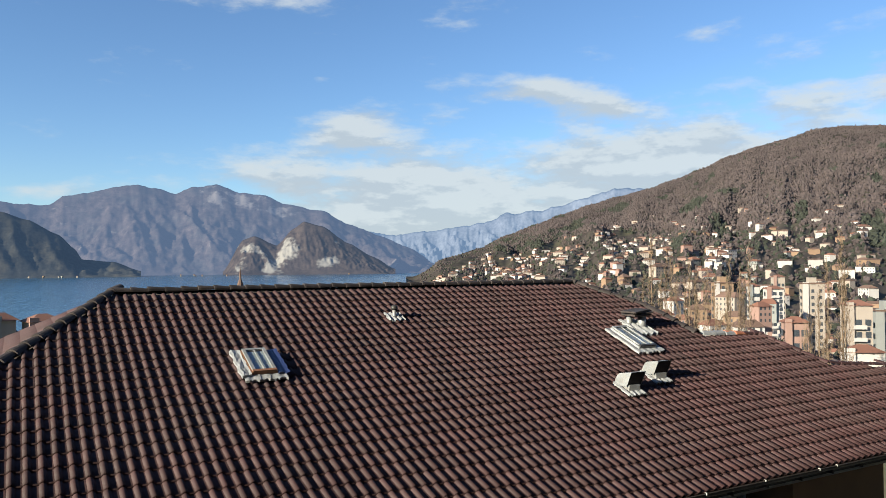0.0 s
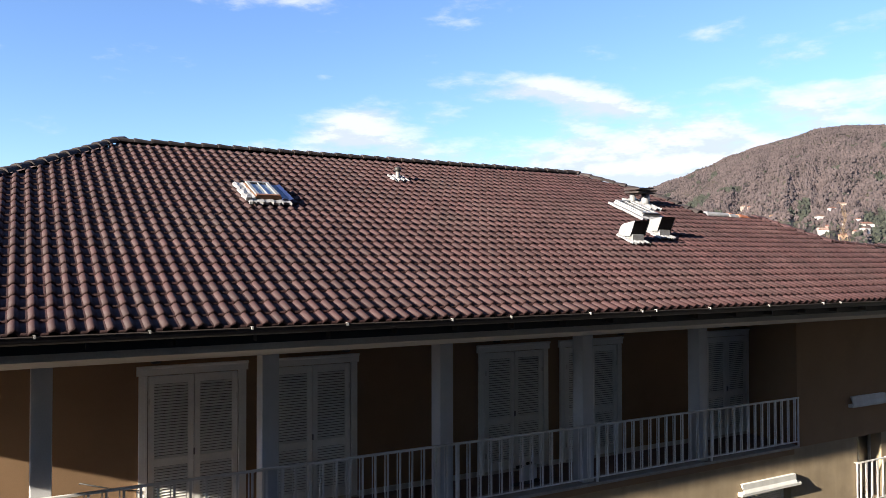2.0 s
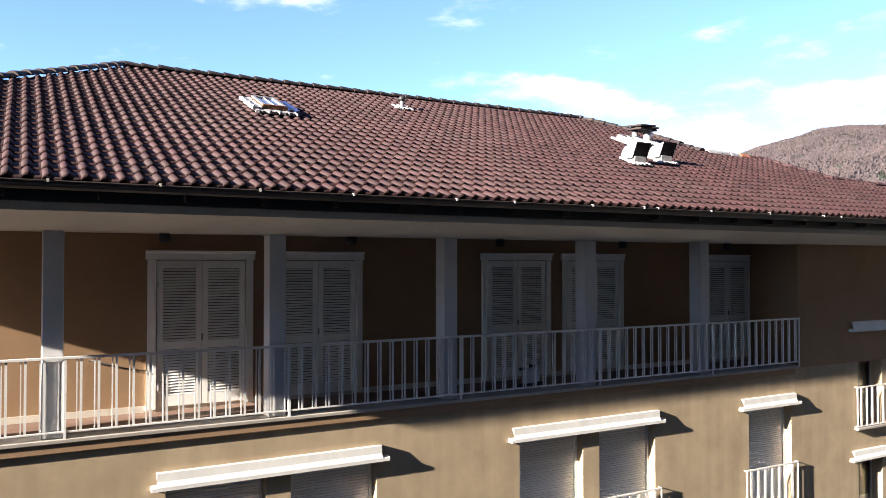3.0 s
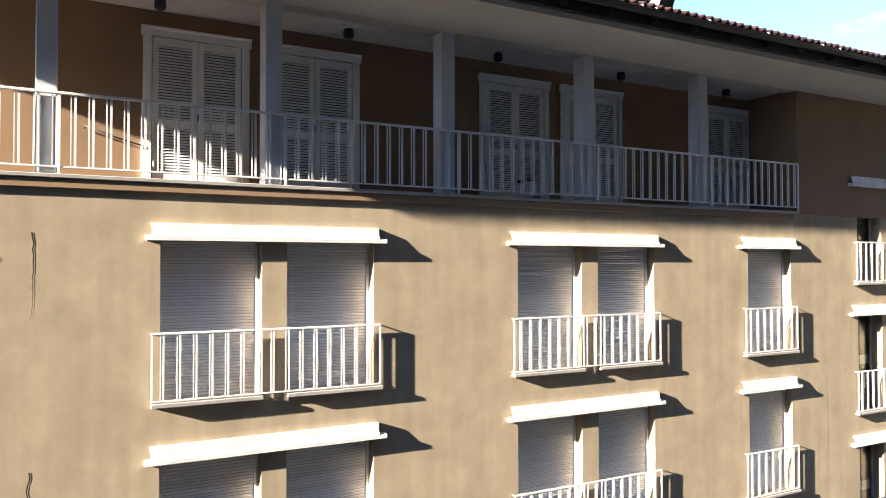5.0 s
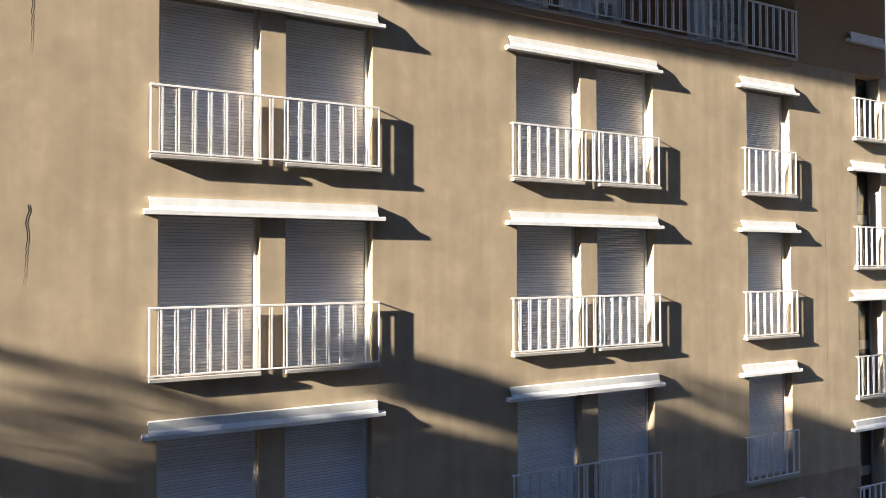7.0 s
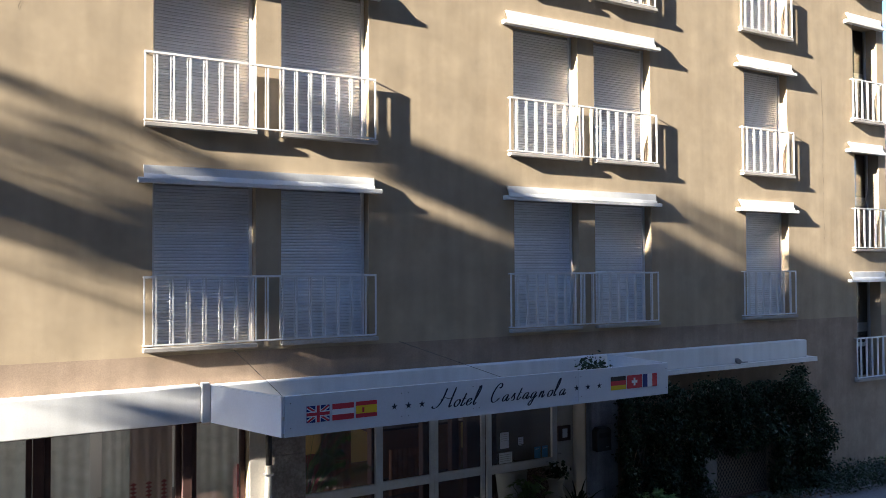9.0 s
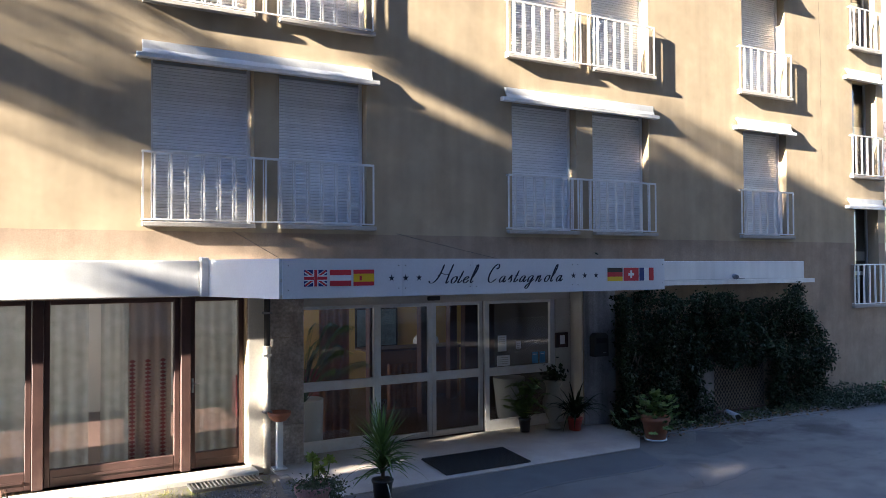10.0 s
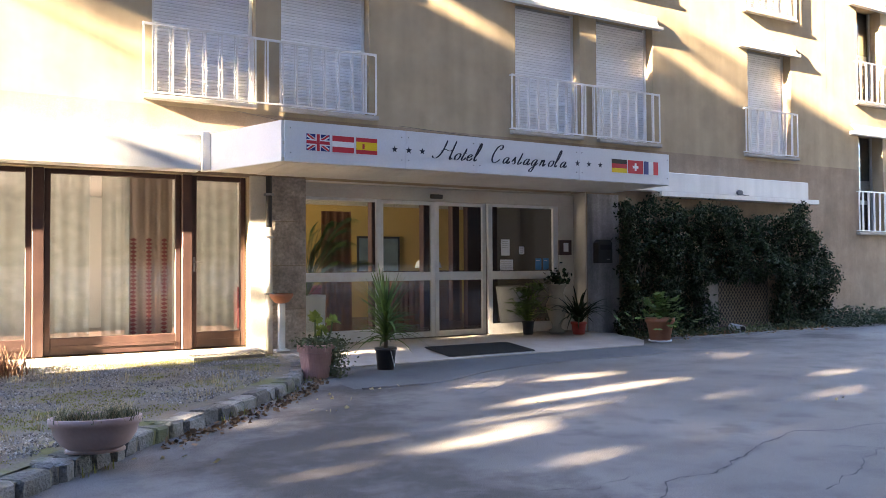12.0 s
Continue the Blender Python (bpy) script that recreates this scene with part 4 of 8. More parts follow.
for x in (1.75, 4.68, 7.6, 10.55, 13.6):
    l = thing("ceiling_lamp", "small dark round ceiling lamp in the loggia", "lamp", "lamps of the loggia", at=(x, 11.75, 15.3))
    part("base", lathe(bmesh.new(), [(0.075, -0.03), (0.075, -0.001)], 16), M_DARK, l)
    part("shade", lathe(bmesh.new(), [(0.06, -0.15), (0.085, -0.12), (0.085, -0.03)], 16), M_DARK, l)
stool = thing("folding_stool", "small folded stool with black ends on the loggia floor", "stool", at=(8.05, 11.45, 12.605))
part("panel", boxed(-0.16, 0.22, 0.0, 0.03, 0.06, 0.34, bevel=0.008), M_PAPER, stool)
for x0, x1, z in ((-0.34, 0.30, 0.0), (-0.24, -0.10, 0.30), (0.10, 0.24, 0.02), (-0.02, 0.08, 0.34)):
    part("foot", tube(bmesh.new(), [(x0, -0.01, z + 0.03), (x1, -0.01, z + 0.035)], 0.028, 7), M_DARK, stool)
hook = tagged(part("awning_crank", tube(bmesh.new(), [(0.80, BACK - 0.02, 13.42), (0.80, BACK - 0.10, 13.45), (1.25, BACK - 0.10, 13.30), (1.6, BACK - 0.06, 13.22)], 0.012, 6), M_DARK), "thin dark metal crank rod on the loggia wall", "crank rod")

# ---- ground floor: fascia bands and the entrance canopy ----
bm = boxed(-3.3, 2.24, 10.72, WALL - 0.002, 2.58, 3.06, bevel=0.012)
tagged(part("fascia_band", bm, M_WHITE), "white painted concrete band over the shop windows", "fascia", kind="structure")
bm = boxed(2.245, 14.97, 10.80, WALL - 0.002, 2.67, 3.04, bevel=0.012)
box(bm, 10.6, 15.22, 10.73, WALL - 0.004, 2.58, 2.668)
tagged(part("fascia_band", bm, M_WHITE), "white painted band with a ledge above the climbing plants", "fascia", kind="structure")
canopy = thing("entrance_canopy", "white entrance canopy with a lettered sign board and flags", "canopy")
CZ0, CZ1, CY = 2.58, 3.07, 9.29
plan = [(2.36, 10.798), (2.91, CY), (9.31, CY), (9.31, 10.725), (9.31, 10.798)]
part("soffit", prismed(plan, "z", CZ0, CZ0 + 0.04), M_CONC, canopy, "cream boarded soffit")
part("tray", prismed(plan, "z", CZ0 + 0.20, CZ0 + 0.24), M_CONC, canopy)
for i in range(12):
    part("soffit_board", boxed(3.0, 9.2, CY + 0.08 + i * 0.118, CY + 0.18 + i * 0.118, CZ0 - 0.008, CZ0 - 0.001), M_CONC, canopy)


def panel(a, b, lift, name, z1=CZ1):
    a, b = Vector((*a, 0)), Vector((*b, 0))
    way = (b - a).normalized()
    out = Vector((way.y, -way.x, 0))
    bm = bmesh.new()
    prism(bm, [(0, CZ0 - 0.005), ((b - a).length, CZ0 - 0.005), ((b - a).length, z1), (0, z1)], "y", -0.02, 0.02)
    ob = part(name, bm, M_SIGN, canopy)
    ob.matrix_basis = Matrix.Translation(a) @ Matrix((way, -out, Vector((0, 0, 1)))).transposed().to_4x4()
    return ob


panel((2.36, 10.72), (2.91, CY + 0.005), 0, "side_panel")
joints = (2.93, 4.55, 5.65, 7.45, 9.29)
for a, b in zip(joints, joints[1:]):
    panel((a + 0.0015, CY), (b - 0.0015, CY), 0, "front_panel")
panel((9.29, CY), (9.31, 10.72), 0, "side_panel")
tagged(part("fascia_end", boxed(2.245, 2.355, 10.66, 10.798, 2.575, 3.10, bevel=0.01), M_WHITE), "white end block between fascia and canopy", "trim", kind="structure")
rivet = mesh_of("rivet", lathe(bmesh.new(), [(0.007, 0), (0.007, 0.004)], 8), M_DARK)
for x in (3.0, 4.5, 4.6, 5.6, 5.7, 7.4, 7.5, 9.25):
    for z in (2.68, 2.98):
        shared("rivet", rivet, canopy, pose(x, CY - 0.02, z, 90))
SY = CY - 0.0225                 # face of the sign board


def flat(bm, x0, x1, z0, z1, layer=0):
    y = SY - 0.0012 * (layer + 1)
    vs = [bm.verts.new(p) for p in ((x0, y, z0), (x1, y, z0), (x1, y, z1), (x0, y, z1))]
    bm.faces.new(vs)
    return bm


def sign_part(name, mat, rects, layer=0, label=""):
    bm = bmesh.new()
    for r in rects:
        flat(bm, *r, layer)
    return part(name, bm, mat, canopy, label)


Z0, Z1 = 2.722, 2.928
H3 = (Z1 - Z0) / 3
# flag with crosses
fx = 3.20
sign_part("flag", M_F_BLUE, [(fx, fx + 0.30, Z0, Z1)])
for layer, w, mt in ((1, 0.030, M_F_WHITE), (2, 0.012, M_F_RED)):
    bm = bmesh.new()
    for s in (-1, 1):
        d = Vector((0.30, s * (Z1 - Z0))).normalized() * 0.165
        n = Vector((-d.y, d.x)).normalized() * w
        c = Vector((fx + 0.15, (Z0 + Z1) / 2))
        pts = [c - d + n, c + d + n, c + d - n, c - d - n]
        bm.faces.new([bm.verts.new((min(max(p.x, fx), fx + 0.30), SY - 0.0012 * (layer + 1) - (0.0004 if s > 0 else 0), min(max(p.y, Z0), Z1))) for p in pts])
    part("flag_saltire", bm, mt, canopy)
sign_part("flag_cross", M_F_WHITE, [(fx + 0.115, fx + 0.185, Z0, Z1), (fx, fx + 0.114, 2.79, 2.86), (fx + 0.186, fx + 0.30, 2.79, 2.86)], 3)
sign_part("flag_cross", M_F_RED, [(fx + 0.13, fx + 0.17, Z0, Z1), (fx, fx + 0.129, 2.805, 2.845), (fx + 0.171, fx + 0.30, 2.805, 2.845)], 4)
fx = 3.537
sign_part("flag", M_F_RED, [(fx, fx + 0.29, Z0, Z0 + H3), (fx, fx + 0.29, Z1 - H3, Z1)])
sign_part("flag_stripe", M_F_WHITE, [(fx, fx + 0.29, Z0 + H3, Z1 - H3)])
fx = 3.856
sign_part("flag", M_F_RED, [(fx, fx + 0.29, Z0, Z0 + 0.052), (fx, fx + 0.29, Z1 - 0.052, Z1)])
sign_part("flag_stripe", M_F_YELLOW, [(fx, fx + 0.29, Z0 + 0.052, Z1 - 0.052)])
sign_part("flag_emblem", M_F_RED, [(fx + 0.085, fx + 0.115, 2.79, 2.85)], 1)
fx = 8.08
sign_part("flag", M_F_BLACK, [(fx, fx + 0.31, Z1 - H3, Z1)])
sign_part("flag_stripe", M_F_RED, [(fx, fx + 0.31, Z0 + H3, Z1 - H3)])
sign_part("flag_stripe", M_F_YELLOW, [(fx, fx + 0.31, Z0, Z0 + H3)])
fx = 8.41
sign_part("flag", M_F_RED, [(fx, fx + 0.315, Z0, Z1)])
sign_part("flag_cross", M_F_WHITE, [(fx + 0.138, fx + 0.177, 2.765, 2.885), (fx + 0.098, fx + 0.1375, 2.805, 2.845), (fx + 0.1775, fx + 0.217, 2.805, 2.845)], 1)
fx = 8.742
sign_part("flag", M_F_BLUE, [(fx, fx + 0.1, Z0, Z1)])
sign_part("flag_stripe", M_F_WHITE, [(fx + 0.1, fx + 0.203, Z0, Z1)])
sign_part("flag_stripe", M_F_RED, [(fx + 0.203, fx + 0.305, Z0, Z1)])
for x in (4.395, 4.60, 4.80, 7.414, 7.631, 7.852):
    bm = bmesh.new()
    r = 0.05
    ring = [bm.verts.new((x + (r if i % 2 == 0 else r * 0.4) * math.sin(math.pi * i / 5), SY - 0.0012, 2.815 + (r if i % 2 == 0 else r * 0.4) * math.cos(math.pi * i / 5))) for i in range(10)]
    hub = bm.verts.new((x, SY - 0.0012, 2.815))
    for i in range(10):
        bm.faces.new((hub, ring[(i + 1) % 10], ring[i]))
    part("star", bm, M_INK, canopy)


def glide(pts, steps=7):
    """A smooth line through a few points."""
    pts = [Vector(p) for p in pts]
    out = []
    for i in range(len(pts) - 1):
        p0, p1, p2, p3 = pts[max(i - 1, 0)], pts[i], pts[i + 1], pts[min(i + 2, len(pts) - 1)]
        for k in range(steps + (i == len(pts) - 2)):
            t = k / steps
            out.append(0.5 * ((2 * p1) + (p2 - p0) * t + (2 * p0 - 5 * p1 + 4 * p2 - p3) * t * t + (3 * p1 - p0 - 3 * p2 + p3) * t ** 3))
    return out


# a slanted pen hand: strokes in units of the small letters' height, thick where the pen runs down
BOWL = ((0.85, 0.9), (0.5, 1.0), (0.1, 0.7), (0.0, 0.25), (0.2, 0.0), (0.55, 0.25), (0.88, 0.95))
HAND = {
    "tall_cross": (((0.4, 2.9), (0.3, 1.8), (0.1, 0.9), (-0.35, 0.2), (-0.95, 0.05), (-1.3, 0.4)), ((2.0, 2.95), (1.88, 1.6), (1.8, 0.35), (1.9, 0.0), (2.25, 0.3)), ((-0.1, 1.15), (0.5, 1.5), (1.3, 1.3), (2.0, 1.5))),
    "round": (((0.8, 0.85), (0.45, 1.0), (0.1, 0.75), (0.0, 0.35), (0.2, 0.0), (0.55, 0.05), (0.8, 0.4), (0.85, 0.75), (0.7, 1.0), (1.0, 0.9)),),
    "crossed": (((0.45, 1.9), (0.3, 1.0), (0.15, 0.35), (0.2, 0.02), (0.5, 0.1), (0.8, 0.45)), ((0.0, 1.05), (0.75, 1.1))),
    "looped": (((0.0, 0.4), (0.5, 0.6), (0.75, 0.85), (0.5, 1.0), (0.15, 0.75), (0.05, 0.3), (0.3, 0.0), (0.65, 0.1), (0.95, 0.45)),),
    "tall_loop": (((0.0, 0.4), (0.45, 1.4), (0.62, 2.4), (0.5, 2.85), (0.3, 2.4), (0.15, 1.0), (0.12, 0.25), (0.3, 0.0), (0.6, 0.3)),),
    "great_bow": (((1.0, 2.35), (1.15, 2.15), (1.35, 2.35), (1.3, 2.75), (0.9, 2.9), (0.35, 2.3), (0.05, 1.3), (0.15, 0.4), (0.6, 0.0), (1.1, 0.15), (1.6, 0.6)),),
    "bowl": (BOWL, ((0.9, 1.0), (0.75, 0.4), (0.8, 0.05), (1.0, 0.05), (1.25, 0.4))),
    "hook": (((0.0, 0.3), (0.45, 1.1), (0.5, 0.7), (0.65, 0.3), (0.5, 0.0), (0.15, 0.05)),),
    "tailed": (BOWL, ((0.9, 1.0), (0.7, 0.2), (0.5, -0.7), (0.2, -1.1), (-0.1, -0.9), (0.1, -0.5), (0.8, 0.1), (1.2, 0.45))),
    "arched": (((0.1, 1.0), (0.15, 0.8), (0.0, 0.0)), ((0.05, 0.3), (0.4, 0.9), (0.65, 1.0), (0.65, 0.6), (0.6, 0.15), (0.75, 0.0), (1.1, 0.4))),
}
XH, BASE_Z, SLANT = 0.088, 2.735, 0.42


def written(kind, x):
    bm = bmesh.new()
    for pts in HAND[kind]:
        line = [Vector((x + XH * (a + SLANT * b), BASE_Z + XH * b)) for a, b in glide(pts)]
        rows = []
        for i, p in enumerate(line):
            d = (line[min(i + 1, len(line) - 1)] - line[max(i - 1, 0)]).normalized()
            end = min(i, len(line) - 1 - i) / 4
            w = (0.0040 + 0.0125 * max(abs(d.y) - 0.25, 0.0)) * min(1.0, 0.5 + end)
            side = Vector((-d.y, d.x)) * w
            rows.append([bm.verts.new((q.x, SY - 0.0022, q.y)) for q in (p - side, p + side)])
        for a, b in zip(rows, rows[1:]):
            bm.faces.new((a[0], b[0], b[1], a[1]))
    return part("letter", bm, M_INK, canopy)


for kind, x in (("tall_cross", 5.05), ("round", 5.285), ("crossed", 5.385), ("looped", 5.475), ("tall_loop", 5.585), ("great_bow", 5.87), ("bowl", 6.075), ("hook", 6.215), ("crossed", 6.315), ("bowl", 6.425), ("tailed", 6.565), ("arched", 6.71), ("round", 6.865), ("tall_loop", 6.97), ("bowl", 7.085)):
    written(kind, x)
# stays of the canopy
for x0, x1 in ((2.92, 2.75), (6.1, 5.3)):
    bm = tube(bmesh.new(), [(x0, CY + 0.05, CZ1), (x1, WALL - 0.002, 3.48)], 0.003, 5)
    part("stay_wire", bm, M_DARK, canopy)
lamp = thing("spot_lamp", "small grey spotlight on the white fascia ledge", "spotlight", at=(12.75, 10.79, 2.72))
part("head", tube(bmesh.new(), [(0, 0, 0.02), (-0.05, -0.10, 0.0)], 0.05, 10), M_GALV, lamp)
part("stem", boxed(-0.01, 0.01, -0.005, 0.009, -0.05, 0.0), M_GALV, lamp)
part("cable", tube(bmesh.new(), [(0.03, 0, -0.01), (0.18, -0.01, -0.03), (0.30, -0.01, -0.035)], 0.012, 5), M_GALV, lamp)

# ---- ground floor: wooden shop windows ----
def brown_window(x0, x1, door=False):
    w = thing("wooden_door" if door else "shop_window", "dark brown stained wooden glazed door with a net curtain" if door else "large dark brown wooden window with net curtain and drapes", "door" if door else "window", "" if door else "wooden windows of the ground floor", at=(0, WALL, 0.185))
    y0, y1, h = 0.13, 0.21, 2.37
    low = 0.22
    for a, b in ((x0, x0 + 0.07), (x1 - 0.07, x1)):
        part("stile", boxed(a, b, y0, y1, 0.0, h, bevel=0.006), M_WOOD, w)
    part("top_rail", boxed(x0 + 0.071, x1 - 0.071, y0, y1, h - 0.06, h, bevel=0.005), M_WOOD, w)
    part("bottom_rail", boxed(x0 + 0.071, x1 - 0.071, y0, y1, 0.0, low, bevel=0.005), M_WOOD, w)
    part("moulding", boxed(x0 + 0.09, x1 - 0.09, y0 - 0.012, y0 - 0.001, 0.09, 0.12), M_WOOD, w)
    pane = part("pane", boxed(x0 + 0.065, x1 - 0.065, y0 + 0.035, y0 + 0.041, low - 0.005, h - 0.055), M_GLASS, w)
    pane.visible_shadow = False
    if door:
        h2 = part("handle", boxed(x0 + 0.02, x0 + 0.05, y0 - 0.012, y0 - 0.001, 1.05, 1.25, bevel=0.004), M_GALV, w, "pale metal lever handle")
        part("lever", tube(bmesh.new(), [(x0 + 0.035, y0 - 0.01, 1.18), (x0 + 0.035, y0 - 0.05, 1.18), (x0 + 0.12, y0 - 0.05, 1.18)], 0.009, 6), M_GALV, h2)
    return w


def cloth(name, x0, x1, y, z0, z1, mat, label, wave=0.035, pitch=0.16, seed=0, tie=0.0):
    bm, r = bmesh.new(), random.Random(seed)
    n = int((x1 - x0) / 0.03)
    cols = []
    for i in range(n + 1):
        x = x0 + (x1 - x0) * i / n
        ph = x / pitch * 2 * math.pi + 1.9 * math.sin(x * 2.3 + seed) + 1.2 * math.sin(x * 5.9 + 2 * seed)
        cols.append([bm.verts.new((x + (tie * (z - z0) * (x - x0) if tie else 0), y + wave * math.sin(ph) * (0.6 + 0.4 * (z1 - z) / (z1 - z0)) + r.uniform(-0.002, 0.002), z)) for z in np.linspace(z0, z1, 6)])
    for a, b in zip(cols, cols[1:]):
        for k in range(5):
            bm.faces.new((a[k], b[k], b[k + 1], a[k + 1])).smooth = True
    return tagged(part(name, bm, mat), label, "curtain", "curtains of the ground floor")


brown_window(-1.30, 0.27)
brown_window(0.41, 2.06)
brown_window(2.20, 2.94, True)
brown_window(-2.95, -1.44)
for k, x in enumerate((-1.44, 0.275, 2.065)):
    tagged(part("window_post", boxed(x + 0.002, x + 0.13, WALL + 0.04, WALL + 0.31, 0.185, 2.555, bevel=0.006), M_WOOD), "brown wooden post between the shop windows", "post", "posts of the shop windows")
cloth("net_curtain", -2.9, 0.24, 11.42, 0.125, 2.698, M_CURTAIN, "pale net curtain hanging in folds", 0.016, 0.21, 1)
cloth("net_curtain", 0.44, 0.95, 11.42, 0.125, 2.698, M_CURTAIN, "pale net curtain hanging in folds", 0.016, 0.15, 2)
cloth("net_curtain", 1.10, 1.45, 11.46, 0.125, 2.698, M_CURTAIN, "pale net curtain hanging in folds", 0.016, 0.12, 5)
cloth("net_curtain", 2.24, 2.90, 11.42, 0.125, 2.698, M_CURTAIN, "pale net curtain hanging in folds", 0.016, 0.13, 3)
cloth("drape", 1.40, 2.02, 11.52, 0.125, 2.698, M_DRAPE, "beige patterned drape with red stripes", 0.045, 0.17, 4)
for x in (1.50, 1.70, 1.90):
    bm = bmesh.new()
    for i in range(26):
        z = 0.3 + i * 0.055
        bm.faces.new([bm.verts.new(p) for p in ((x - 0.045, 11.465, z), (x, 11.465, z - 0.028), (x + 0.045, 11.465, z), (x, 11.465, z + 0.028))])
    tagged(part("drape_stripe", bm, M_DRAPE_RED), "red diamond pattern on the beige drape", "curtain", kind="stuff")
tagged(part("window_step", boxed(-3.2, 3.02, 10.62, 11.32, 0.02, 0.18, bevel=0.01), M_CONC), "pale concrete step under the shop windows", "step", kind="structure")
# piers between the shop windows and the entrance
tagged(part("pilaster", boxed(2.96, 3.20, WALL - 0.03, WALL - 0.002, 0.05, 2.575, bevel=0.006), M_CONC), "pale plastered pilaster by the entrance", "pilaster", kind="structure")
pier = thing("marble_pier", "brown marble clad pier beside the entrance", "pier", kind="structure")
for k in range(4):
    part("marble_panel", boxed(3.235, 3.777, WALL - 0.032, WALL - 0.002, 0.06 + 0.63 * k, 0.06 + 0.63 * k + 0.622, bevel=0.003), M_MARBLE, pier)
    part("marble_panel", boxed(3.752, 3.776, WALL, WALL + 0.36, 0.06 + 0.63 * k, 0.06 + 0.63 * k + 0.622), M_MARBLE, pier)
pipe = thing("downpipe", "rain pipe, dark above and white below", "downpipe")
part("pipe", tube(bmesh.new(), [(3.215, WALL - 0.09, 1.85), (3.215, WALL - 0.09, 2.575)], 0.045, 12), M_DARK, pipe)
part("shoe", tube(bmesh.new(), [(3.215, WALL - 0.09, 0.05), (3.215, WALL - 0.09, 1.85)], 0.05, 12), M_CONC, pipe, "pale lower pipe")
for z in (0.9, 1.7, 2.3):
    part("clamp", boxed(3.155, 3.275, WALL - 0.15, WALL - 0.033, z, z + 0.03), M_GALV, pipe)

# ---- entrance ----
DY = 11.36
ent = thing("entrance_glazing", "white aluminium entrance glazing with sliding doors", "door")


def alu(name, x0, x1, z0, z1, y0=0.0, y1=0.06, parent=None):
    return part(name, boxed(x0, x1, DY + y0, DY + y1, z0, z1, bevel=0.004), M_METAL, parent or ent)


part("header", boxed(3.79, 9.0, DY - 0.02, DY + 0.10, 2.36, 2.575, bevel=0.006), M_CONC, ent, "cream header box over the doors")
for x0, x1 in ((3.79, 3.83), (5.07, 5.15), (7.16, 7.25), (8.55, 8.66)):
    alu("mullion", x0, x1, 0.12, 2.358)
for x0, x1 in ((3.831, 5.069), (7.251, 8.549)):
    alu("bottom_rail", x0, x1, 0.12, 0.30)
    alu("middle_rail", x0, x1, 1.06, 1.20)
    alu("top_rail", x0, x1, 2.31, 2.358)
    for z0, z1 in ((0.29, 1.07), (1.19, 2.32)):
        p = part("pane", boxed(x0 - 0.005, x1 + 0.005, DY + 0.03, DY + 0.036, z0, z1), M_GLASS, ent)
        p.visible_shadow = False
for x0, x1 in ((5.15, 6.16), (6.165, 7.16)):
    leaf = alu("sliding_door", x0, x0 + 0.075, 0.13, 2.358, 0.07, 0.12)
    alu("stile", x1 - 0.075, x1, 0.13, 2.358, 0.07, 0.12, leaf)
    for z0, z1 in ((0.13, 0.22), (1.06, 1.20), (2.30, 2.358)):
        alu("rail", x0 + 0.0755, x1 - 0.0755, z0, z1, 0.07, 0.12, leaf)
    for z0, z1 in ((0.21, 1.07), (1.19, 2.31)):
        p = part("pane", boxed(x0 + 0.07, x1 - 0.07, DY + 0.09, DY + 0.096, z0, z1), M_GLASS, leaf)
        p.visible_shadow = False
part("sensor", boxed(6.02, 6.24, DY - 0.075, DY - 0.022, 2.40, 2.47, bevel=0.008), M_DARK, ent, "small black door sensor")
part("side_lining", boxed(8.662, 9.0, DY - 0.02, DY + 0.06, 0.12, 2.358, bevel=0.004), M_CONC, ent, "cream side lining")
for x0, x1, z0, z1, m in ((7.44, 7.62, 1.47, 1.75, M_PAPER), (7.42, 7.69, 1.215, 1.40, M_PAPER), (7.82, 7.93, 1.50, 1.63, M_PAPER), (8.17, 8.30, 1.22, 1.42, M_BLUEPAPER), (8.34, 8.46, 1.22, 1.42, M_BLUEPAPER)):
    n = thing("door_notice", "small paper notice stuck on the entrance glass", "notice", "notices on the glass", at=(0, DY + 0.028, 0))
    part("sheet", boxed(x0, x1, -0.002, 0.0, z0, z1), m, n)
    for i in range(4 if m is M_PAPER else 1):
        part("text_bar", boxed(x0 + 0.02, x1 - 0.03, -0.0035, -0.0025, z1 - 0.035 - 0.035 * i - 0.008, z1 - 0.035 - 0.035 * i), M_GREYCONC if m is M_PAPER else M_PAPER, n)
box1 = thing("notice_case", "small brown wooden notice case by the entrance", "notice case", at=(8.78, DY - 0.022, 1.48))
part("case", boxed(-0.14, 0.14, -0.04, 0.0, 0.0, 0.27, bevel=0.006), M_WOOD, box1)
part("card", boxed(-0.05, 0.06, -0.044, -0.041, 0.06, 0.22), M_PAPER, box1)
mail = thing("letter_box", "black metal letter box on the grey pier", "letter box", at=(9.30, WALL - 0.035, 1.33))
part("body", prismed([(-0.16, 0.0), (0.16, 0.0), (0.16, 0.36), (0.10, 0.42), (-0.10, 0.42), (-0.16, 0.36)], "y", -0.14, 0.0), M_DARK, mail)
part("flap", boxed(-0.12, 0.12, -0.148, -0.141, 0.24, 0.33), M_BLACK, mail)
part("lock", boxed(0.03, 0.10, -0.146, -0.1415, 0.06, 0.075), M_GALV, mail)
part("reveal_panel", boxed(8.998, 9.016, WALL + 0.002, DY - 0.022, 0.126, 2.596), M_CONC, ent, "grey streaked reveal panel")
tagged(part("pier_right", boxed(9.025, 9.75, WALL - 0.032, WALL - 0.002, 0.06, 2.575, bevel=0.003), M_STREAKED), "grey rendered pier with pale run marks beside the climbing plants", "pier", kind="structure")

